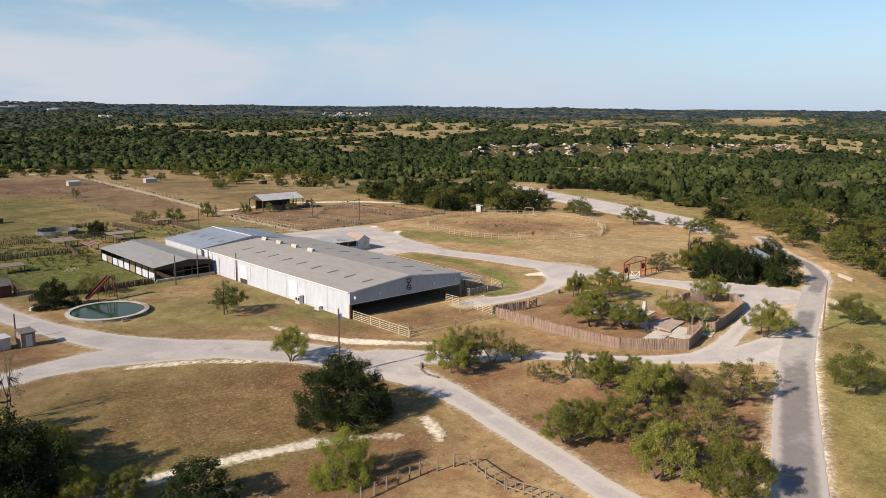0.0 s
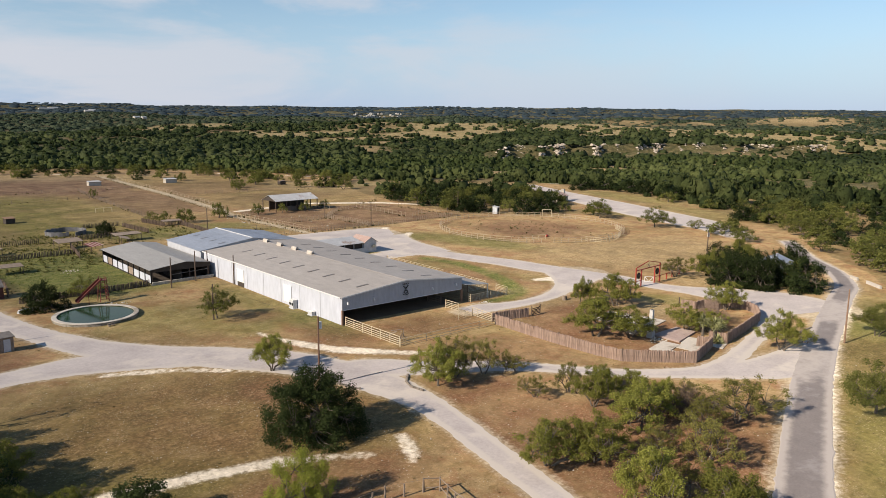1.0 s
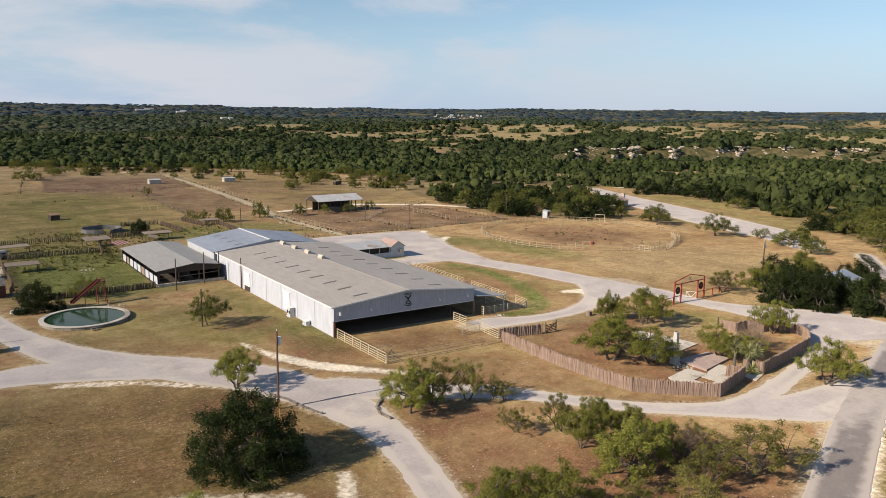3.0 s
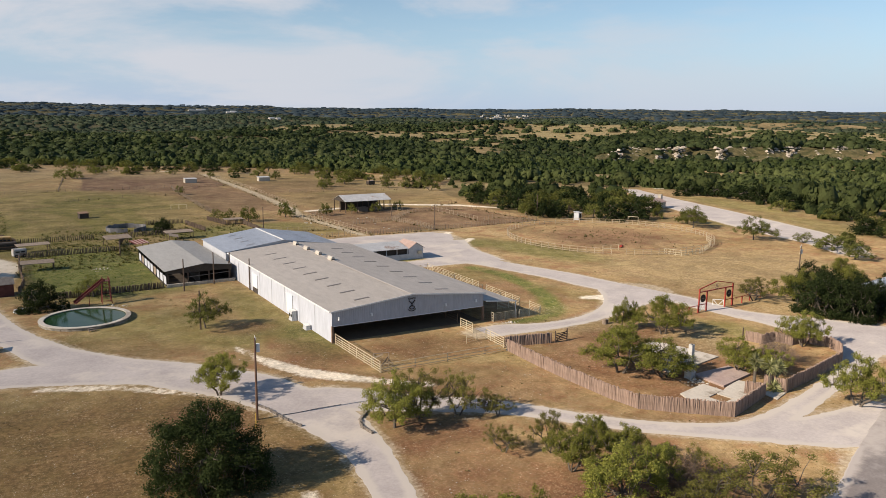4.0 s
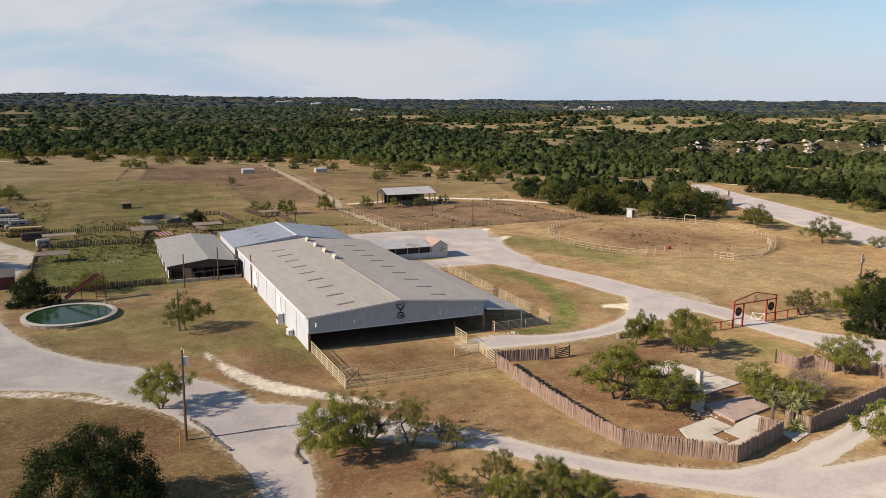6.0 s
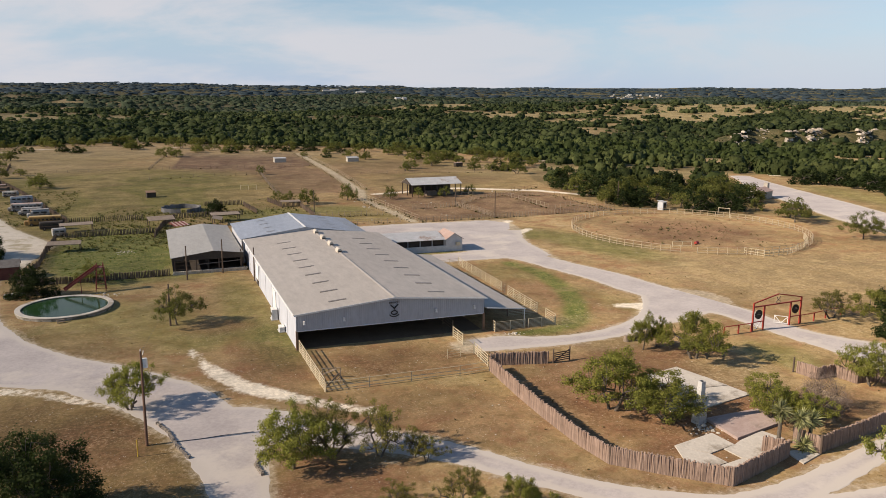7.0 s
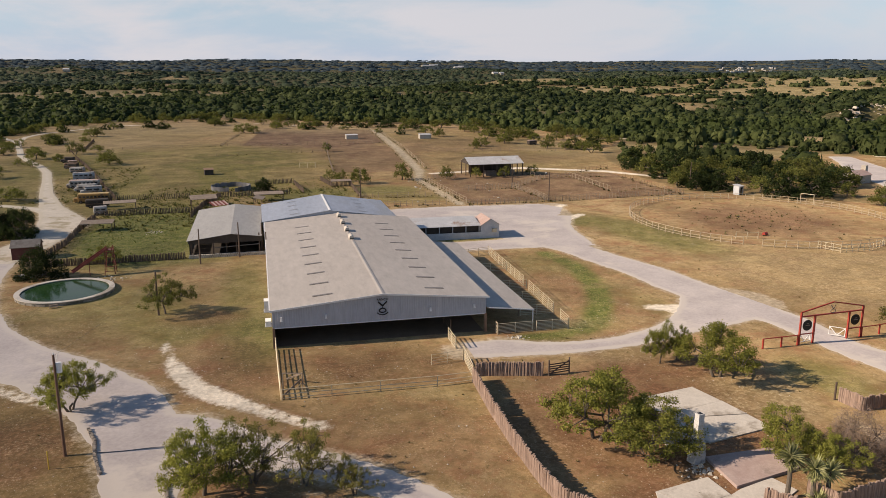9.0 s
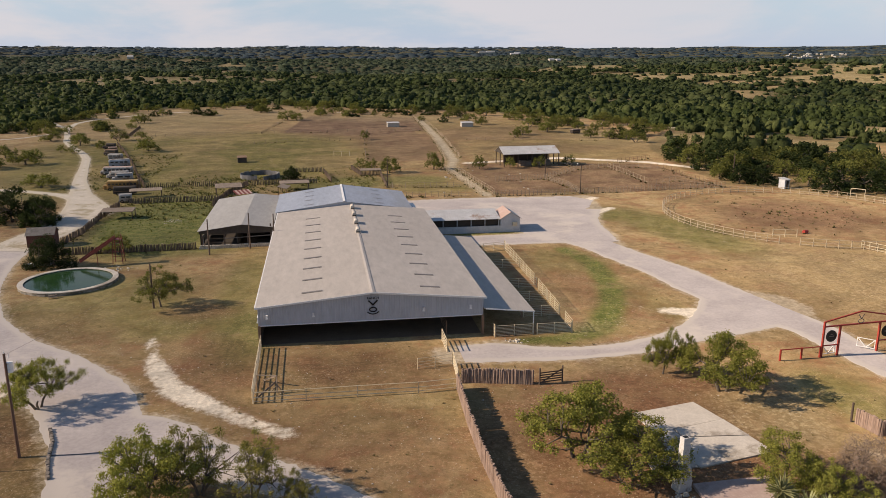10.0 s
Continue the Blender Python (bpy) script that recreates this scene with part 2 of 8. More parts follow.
FADED_BLUE = material("faded_blue_paint", (0.20, 0.24, 0.29), (0.32, 0.36, 0.40), 1.0, 0.55, 0.0, stain=(0.20, 0.16, 0.13), stain_at=0.55)
STRAW = material("sun_bleached_yellow", (0.36, 0.25, 0.10), (0.48, 0.36, 0.17), 0.9, 0.6, 0.0, stain=(0.22, 0.13, 0.06), stain_at=0.58)
CARWHITE = material("faded_white_paint", (0.42, 0.43, 0.44), (0.56, 0.56, 0.56), 0.8, 0.45, 0.0)
SKYLIGHT = material("aged_skylight", (0.12, 0.105, 0.09), (0.17, 0.15, 0.13), 1.0, 0.4, 0.0)
LEAF_DARK = leaf_material("live_oak_leaf", (0.016, 0.025, 0.008), (0.040, 0.053, 0.016), (0.04, 0.06, 0.009))
LEAF_MID = leaf_material("oak_leaf", (0.108, 0.120, 0.024), (0.262, 0.250, 0.056), (0.26, 0.275, 0.04))
LEAF_OLIVE = leaf_material("mesquite_leaf", (0.112, 0.108, 0.028), (0.225, 0.203, 0.056), (0.21, 0.20, 0.04))
LEAF_FIELD = leaf_material("field_tree_leaf", (0.074, 0.085, 0.020), (0.172, 0.168, 0.044), (0.16, 0.17, 0.03))
LEAF_BRIGHT = leaf_material("willow_leaf", (0.15, 0.18, 0.03), (0.29, 0.29, 0.05), (0.30, 0.33, 0.05))
LEAF_DRY = leaf_material("bare_twig", (0.18, 0.13, 0.10), (0.27, 0.20, 0.16), (0.1, 0.08, 0.05))
YUCCA = leaf_material("yucca_leaf", (0.27, 0.28, 0.11), (0.46, 0.44, 0.23), (0.2, 0.2, 0.07))
LEAF_GRASS = leaf_material("dry_grass_blade", (0.17, 0.135, 0.055), (0.27, 0.21, 0.095), (0.16, 0.13, 0.05))
LEAF_WEED = leaf_material("weed_leaf", (0.075, 0.100, 0.020), (0.135, 0.150, 0.036), (0.12, 0.15, 0.025))
LEAF_RANK = leaf_material("rank_weed", (0.070, 0.078, 0.020), (0.18, 0.155, 0.062), (0.09, 0.10, 0.025))
LEAF_SCRUB = leaf_material("pen_weed", (0.105, 0.090, 0.036), (0.19, 0.155, 0.07), (0.09, 0.08, 0.025))
MARKER = material("yellow_marker", (0.45, 0.30, 0.04), (0.55, 0.38, 0.06), 2.0, 0.6, 0.0)
LEDGE = material("white_limestone", (0.33, 0.26, 0.195), (0.56, 0.49, 0.40), 0.25, 0.9, 0.4, island=0.3)


# ---- building helpers ----
class Mesh:
    """Collects boxes, beams, tubes and faces into one mesh."""

    def __init__(self):
        self.v, self.f = [], []

    def add(self, vs, fs):
        k = len(self.v)
        self.v += [tuple(p) for p in vs]
        self.f += [tuple(i + k for i in q) for q in fs]
        return self

    def box(self, x, y, z, sx, sy, sz, rz=0.0, taper=1.0):
        """A box whose base centre is (x, y, z)."""
        c, s, vs = math.cos(rz), math.sin(rz), []
        for dz, t in ((0, 1.0), (sz, taper)):
            for dx, dy in ((-1, -1), (1, -1), (1, 1), (-1, 1)):
                px, py = dx * sx / 2 * t, dy * sy / 2 * t
                vs.append((x + px * c - py * s, y + px * s + py * c, z + dz))
        return self.add(vs, [(3, 2, 1, 0), (4, 5, 6, 7), (0, 1, 5, 4), (1, 2, 6, 5), (2, 3, 7, 6), (3, 0, 4, 7)])

    def beam(self, p, q, w, h=None):
        """A bar from p to q, w wide and h high, centred on the line."""
        p, q, h = Vector(p), Vector(q), h or w
        d = (q - p).normalized()
        side = d.cross(Vector((0, 0, 1)))
        side = side.normalized() if side.length > 1e-4 else Vector((1, 0, 0))
        up = side.cross(d)
        vs = [e + side * (a * w / 2) + up * (b * h / 2) for e in (p, q) for a, b in ((-1, -1), (1, -1), (1, 1), (-1, 1))]
        return self.add(vs, [(3, 2, 1, 0), (4, 5, 6, 7), (0, 1, 5, 4), (1, 2, 6, 5), (2, 3, 7, 6), (3, 0, 4, 7)])

    def tube(self, p, q, r, r2=None, n=7):
        p, q, r2 = Vector(p), Vector(q), r if r2 is None else r2
        d = (q - p).normalized()
        side = d.orthogonal().normalized()
        up = d.cross(side)
        vs = []
        for e, rr in ((p, r), (q, r2)):
            vs += [e + (side * math.cos(a) + up * math.sin(a)) * rr for a in (2 * math.pi * i / n for i in range(n))]
        fs = [(i, (i + 1) % n, n + (i + 1) % n, n + i) for i in range(n)]
        return self.add(vs, fs + [tuple(range(n))[::-1], tuple(range(n, 2 * n))])

    def pipe(self, pts, r, n=5):
        """One bent pipe through the points."""
        pts, vs = [Vector(q) for q in pts], []
        for i, q in enumerate(pts):
            d = (pts[min(i + 1, len(pts) - 1)] - pts[max(i - 1, 0)]).normalized()
            side = d.cross(Vector((0, 0, 1)))
            side = side.normalized() if side.length > 1e-4 else Vector((1, 0, 0))
            up = side.cross(d)
            vs += [q + (side * math.cos(2 * math.pi * k / n) + up * math.sin(2 * math.pi * k / n)) * r for k in range(n)]
        m = len(pts)
        fs = [(i * n + k, i * n + (k + 1) % n, (i + 1) * n + (k + 1) % n, (i + 1) * n + k) for i in range(m - 1) for k in range(n)]
        return self.add(vs, fs + [tuple(range(n))[::-1], tuple(range((m - 1) * n, m * n))])

    def hoop(self, x, y, z, rx, rz, wide, thick, n=24):
        """An upright flat-bar ring in the plane of x and z."""
        vs = [(x + (rx + r) * math.cos(a), y + w, z + (rz + r) * math.sin(a)) for a in (2 * math.pi * i / n for i in range(n))
              for r, w in ((-thick / 2, -wide / 2), (thick / 2, -wide / 2), (thick / 2, wide / 2), (-thick / 2, wide / 2))]
        return self.add(vs, [(i * 4 + k, i * 4 + (k + 1) % 4, (i + 1) % n * 4 + (k + 1) % 4, (i + 1) % n * 4 + k) for i in range(n) for k in range(4)])

    def prism(self, pts, z0, z1):
        """An upright prism over the outline pts, counter-clockwise."""
        n = len(pts)
        vs = [(x, y, z0) for x, y in pts] + [(x, y, z1) for x, y in pts]
        return self.add(vs, [tuple(range(n))[::-1], tuple(range(n, 2 * n))] + [(i, (i + 1) % n, n + (i + 1) % n, n + i) for i in range(n)])

    def sheet(self, a, b, c, d, pitch=0.3, rise=0.03, thick=0.04):
        """Ribbed metal over the quad a b c d; the ribs run from a to d (and b to c)."""
        a, b, c, d = map(Vector, (a, b, c, d))
        nrm = (b - a).cross(d - a).normalized()
        width = (b - a).length
        count = max(2, round(width / pitch))
        us = []
        for i in range(count):
            us += [(i / count, 0.0), ((i + 0.62) / count, 0.0), ((i + 0.74) / count, rise), ((i + 0.88) / count, rise)]
        us.append((1.0, 0.0))
        vs = [a.lerp(b, u) + nrm * z for u, z in us] + [d.lerp(c, u) + nrm * z for u, z in us]
        k = len(us)
        fs = [(i, i + 1, k + i + 1, k + i) for i in range(k - 1)]
        back = [p - nrm * thick for p in (a, b, c, d)]
        vs += back
        fs += [(2 * k + 3, 2 * k + 2, 2 * k + 1, 2 * k), tuple([2 * k, 2 * k + 1] + list(range(k - 1, -1, -1))), tuple([2 * k + 2, 2 * k + 3] + list(range(k, 2 * k))),
               (2 * k + 3, 2 * k, 0, k), (2 * k + 1, 2 * k + 2, 2 * k - 1, k - 1)]
        return self.add(vs, fs)

    def data(self, name, mat, smooth=False):
        me = bpy.data.meshes.new(name)
        me.from_pydata(self.v, [], self.f)
        me.materials.append(mat)
        if smooth:
            me.polygons.foreach_set("use_smooth", [True] * len(me.polygons))
        return me


def part(name, mesh, mat, parent=None, label="", smooth=False):
    """One mesh object, under a thing or a part."""
    me = mesh.data(name, mat, smooth) if isinstance(mesh, Mesh) else mesh
    ob = new(name, me)
    ob.parent = parent
    return tagged(ob, label)


def thing(name, x, y, z, rz, label, category, group="", kind=""):
    """An Empty at the base of a thing."""
    ob = new(name)
    ob.empty_display_size = 0.3
    ob.matrix_world = pose(x, y, z, 0, 0, rz)
    return tagged(ob, label, category, group, kind)


def quads(name, verts, mat, smooth=False, normals=None):
    """A mesh of loose faces, from arrays: verts (n, corners, 3), or (verts, faces)."""
    vs, fs = (verts.reshape(-1, 3), np.arange(verts.shape[0] * verts.shape[1]).reshape(-1, verts.shape[1])) if isinstance(verts, np.ndarray) else verts
    me = bpy.data.meshes.new(name)
    me.vertices.add(len(vs))
    me.vertices.foreach_set("co", vs.astype(np.float32).ravel())
    me.loops.add(fs.size)
    k = fs.shape[1]
    me.loops.foreach_set("vertex_index", fs.astype(np.int32).ravel())
    me.polygons.add(len(fs))
    me.polygons.foreach_set("loop_start", np.arange(0, fs.size, k, dtype=np.int32))
    me.polygons.foreach_set("use_smooth", np.full(len(fs), smooth))
    me.update(calc_edges=True)
    me.materials.append(mat)
    return me


def smooth01(a, b, x):
    t = np.clip((x - a) / (b - a), 0, 1)
    return t * t * (3 - 2 * t)


def terrain(x, y):
    """Height of the land: level round the ranch, rolling and rising far off."""
    x, y = np.asarray(x, float), np.asarray(y, float)
    r = np.hypot(x - 60, y - 60)
    roll = (np.sin(x / 210 + 1.3) * np.cos(y / 260 + 0.4) + 0.6 * np.sin(x / 95 - y / 120) + 0.35 * np.sin(y / 61 + x / 83 + 2)) * 5.0
    rise = 70 * (np.clip((r - 520) / 3900, 0, 1.2)) ** 1.25
    far = 3.0 * np.sin(np.arctan2(y, x) * 9 + 0.6)
    knolls = np.zeros(x.shape)
    for gx, gy, deep, wide, a, s in GLADES:     # each opening lies on the near face of a low rise
        c, sn = math.cos(radians(a)), math.sin(radians(a))
        u, v = ((x - gx) * c + (y - gy) * sn) / deep - 0.9, (-(x - gx) * sn + (y - gy) * c) / wide
        knolls = np.maximum(knolls, min(0.15 * deep, 13) * np.exp(-np.clip(u * u * 0.9 + v * v * 0.5, 0, 40)))
    knolls *= smooth01(300, 420, r)
    az = np.degrees(np.arctan2(y - 30, x - 60))
    ridge = 11 * np.exp(-((r - 1120) / 190) ** 2) * smooth01(14, 30, az) * (1 - smooth01(66, 80, az))
    d, some = bluff(x, y)
    step = 9 * some * smooth01(-11, 11, d) * (1 - smooth01(150, 420, d))
    return step + ridge + knolls + smooth01(430, 900, r) * roll * (0.35 + 0.65 * smooth01(600, 1400, r)) + rise + far * smooth01(2200, 4200, r)


def bluff(x, y):
    """A low limestone bluff in the woods: distance beyond it, and where along it there is one."""
    r, az = np.hypot(x - 60, y - 30), np.degrees(np.arctan2(y - 30, x - 60))
    d = r - (590 + 7 * (46 - az)) - 12 * np.sin(az * 1.7) - 7 * np.sin(az * 4.1 + 1)
    return d, smooth01(19, 24, az) * (1 - smooth01(46, 50, az))


PARK = [(212, 338, 26), (238, 328, 24), (264, 306, 24), (300, 278, 18)]     # thinly wooded strip behind the oaks


def openness(x, y):
    """How far the land outside the ranch is open: 0 closed wood, 1 bare pasture."""
    r, az = np.hypot(x - 60, y - 30), np.degrees(np.arctan2(y - 30, x - 60))
    u = np.array([noise.fractal(Vector((px / 190, py / 190, 5.0)), 0.8, 2.0, 4) for px, py in zip(x, y)])
    v = np.array([noise.fractal(Vector((px / 700, py / 700, 9.0)), 0.8, 2.0, 3) for px, py in zip(x, y)])
    savanna = smooth01(760, 900, r) * (1 - smooth01(1150, 1320, r)) * smooth01(14, 28, az) * (1 - smooth01(67, 77, az))
    park = 0.9 * smooth01(-4, 3, strip_depth(PARK, x, y))
    return np.maximum(park, smooth01(0.10, 0.42, u + 0.8 * v + 0.75 * savanna - 0.10 - 0.16 * smooth01(66, 80, az) - 0.45 * smooth01(1300, 1900, r) - 0.6 * smooth01(2300, 3000, r)) * smooth01(560, 760, r))


def inside(poly, x, y):
    """Which of the points lie in the outline."""
    res = np.zeros(np.shape(x), bool)
    n = len(poly)
    for i in range(n):
        (x1, y1), (x2, y2) = poly[i], poly[(i + 1) % n]
        cut = ((y1 > y) != (y2 > y)) & (x < (x2 - x1) * (y - y1) / (y2 - y1 + 1e-12) + x1)
        res ^= cut
    return res


def strip_depth(rows, x, y):
    """How deep the points lie inside a strip of (x, y, width) rows; negative outside."""
    best = np.full(np.shape(x), -99.0)
    for (x1, y1, w1), (x2, y2, w2) in zip(rows[:-1], rows[1:]):
        dx, dy = x2 - x1, y2 - y1
        t = np.clip(((x - x1) * dx + (y - y1) * dy) / (dx * dx + dy * dy + 1e-9), 0, 1)
        best = np.maximum(best, (w1 + (w2 - w1) * t) / 2 - np.hypot(x - x1 - t * dx, y - y1 - t * dy))
    return best


def blobs(rows, x, y):
    """Soft patches: (x, y, radius x, radius y, turn in degrees, strength)."""
    total = np.zeros(np.shape(x))
    for cx, cy, rx, ry, a, s in rows:
        c, sn = math.cos(radians(a)), math.sin(radians(a))
        u, v = ((x - cx) * c + (y - cy) * sn) / rx, (-(x - cx) * sn + (y - cy) * c) / ry
        total = np.maximum(total, s * (1 - smooth01(0.45, 1.25, np.hypot(u, v))))
    return total


# ---- roads: rows of x, y, width ----
ROAD_MAIN = [(-40, -22, 5.4), (10, 0, 5.4), (50, 17.2, 5.4), (71.6, 26.8, 5.3), (81.7, 31.3, 5.2), (95, 37.1, 5.2), (113.5, 44.9, 5.0), (129.6, 50.9, 4.8), (148.8, 57.4, 4.6),
             (164.8, 62.7, 4.4), (177.6, 66.5, 4.4), (186.8, 71.5, 4.2), (194, 76.4, 4.0), (206, 88, 4.0), (228, 104, 4.0)]
DRIVES = {
    "drive_south": [(55.9, 20.5, 3.6), (56.8, 28, 3.6), (58.6, 40, 3.6), (60.5, 46.4, 3.7), (62.3, 54.3, 3.8), (64.7, 64, 4.0), (66, 71, 4.6), (66, 79, 7.0), (64, 88, 8.0), (60, 96.5, 7.5)],
    "drive_west": [(64.5, 86.5, 8.0), (61, 95.4, 9.4), (53.8, 104.5, 9.4), (46, 112.5, 8.0), (40.5, 121, 7.0), (36.8, 131, 5.5), (34, 141, 5.0), (32, 152, 5.0), (30, 163, 7.0)],
    "drive_far_west": [(54, 104, 7.0), (44.5, 111, 10.5), (36, 113.2, 8.5), (28, 113, 6.0), (12, 109, 4.0), (-10, 104, 4)],
    "drive_east": [(64, 88, 8.0), (68.5, 86.6, 8.0), (73, 82.6, 6.2), (78, 79.2, 4.8), (83.9, 74.9, 4.0), (87.2, 71.4, 3.5), (90.6, 66.8, 3.2), (94.8, 62.0, 3.2), (101, 57.0, 3.8), (107, 53.5, 6.5), (113, 50, 9.0), (120, 50, 8), (127, 51.5, 5)],
    "drive_yard": [(103, 55.5, 4), (110, 55.6, 3.4), (116, 57.0, 2.8), (124, 59.0, 2.6), (133, 61.5, 2.6), (141, 64.5, 4), (148, 69, 8)],
    "drive_gate": [(146.0, 99, 5.0), (146.2, 92, 5.0), (148, 86, 6.5), (151, 78, 13), (153, 70, 19), (153, 63, 17), (151.5, 59.5, 11)],
    "drive_ring": [(146, 95, 5.2), (146, 103, 6.2), (143, 112, 8.2), (141, 122, 8.6), (139.8, 131, 8.0), (136.8, 141, 7.4), (134.6, 150, 7.2), (131.5, 159, 11), (131, 166, 16)],
    "drive_barn": [(99.6, 101.6, 4.6), (105, 101.6, 6.2), (109, 100.2, 4.2), (114, 99.6, 3.4), (121, 100.1, 3.5), (128, 102.6, 4.0), (133, 105, 6.5), (138, 108, 10), (143, 112, 15)],
    "yard_behind": [(104, 186, 26), (120, 187, 26), (133, 187.5, 25), (140, 191, 18), (148, 196, 6)],
    "yard_middle": [(135.5, 150, 8), (133.5, 158, 15), (132, 166, 19), (132.5, 175, 22), (136, 186, 24)],
    "yard_strip": [(107, 156.5, 7), (124, 156.5, 8), (132, 158, 12)],
    "river_road": [(300, 276, 8), (290, 256, 11), (280, 238, 16), (264, 199, 20), (252, 170, 21), (243, 146, 20), (236, 131, 14), (224, 116, 8)],
    "drive_wrecks": [(29, 161, 8), (31.5, 172, 9), (34, 186, 8), (34, 196, 11), (31.0, 206, 8.5), (26.0, 220, 5.2), (19.2, 244, 3.4), (13.9, 267, 2.6), (8.0, 292, 2.4), (2, 309, 2.2), (-6, 326, 2.2), (-15, 349, 2.2), (-22, 374, 2.2), (-31, 404, 2.4), (-37, 440, 2.0), (-34.4, 461, 2.0), (-16.8, 496, 2.0)],
    "drive_wrecks_fork": [(-32, 408, 2.0), (-52, 449.6, 2.0), (-56, 468.7, 2.0), (-50, 500, 2)],
    "drive_wrecks_left": [(-90, 352, 2), (-44, 361.5, 1.8), (-37.7, 367.2, 1.8), (-30, 388, 1.8), (-30, 402, 2)],
    "drive_wrecks_side": [(28, 212, 4), (22.9, 218.9, 3), (16.3, 223.8, 2.2), (10, 227.5, 2.2), (-10, 236, 2.2), (-40, 246, 2.2)],
}
STRIPS_FRONT = [[(54.6, 59.2, 0.5), (56.4, 62.0, 1.6), (57.4, 65.2, 0.9)], [(22, 71.6, 1.9), (30, 70.6, 1.9), (36.1, 69.7, 1.9), (43.3, 68, 1.8), (48, 65.6, 1.2), (52, 63.4, 0.6)],
    [(54.6, 95.8, 0.8), (46.6, 102.6, 1.4), (38.3, 106.4, 1.2)], [(130.8, 112.5, 2.2), (134.5, 111, 3.6), (133, 108.5, 2)], [(63.9, 112.8, 0.5), (65.4, 106.2, 1.3), (66.8, 101.6, 2.1), (69.0, 96.8, 2.8), (72.3, 93.2, 2.5), (75.5, 89.8, 1.7), (78.5, 87.0, 1.1), (80.9, 85.2, 1.5), (81.9, 84.5, 0.3)], [(137, 174, 1.6), (144, 178, 2.2), (150, 182, 1.2)]]
STRIPS_BACK = [[(137, 184, 1.5), (144, 190, 2.0), (151, 196, 1.5)], [(139.5, 167, 1.6), (141.5, 176, 3.0), (150, 183, 1.6)], [(132, 262, 3), (165, 270, 4), (190, 255, 4), (200,
    240, 3)], [(314, 268, 4), (320, 276, 7), (328, 284, 5)], [(-34, 461, 2.6), (-17, 496, 2.6), (-5, 515, 2.6), (28, 522, 2.6), (51, 540, 2.6), (84, 508, 2.6), (117, 483, 2.6), (158, 470, 2.6), (193, 450, 2.6), (215, 417, 3), (231, 394, 3), (244, 375, 3), (258, 366, 3)]]
BARE_STRIPS = STRIPS_FRONT + STRIPS_BACK


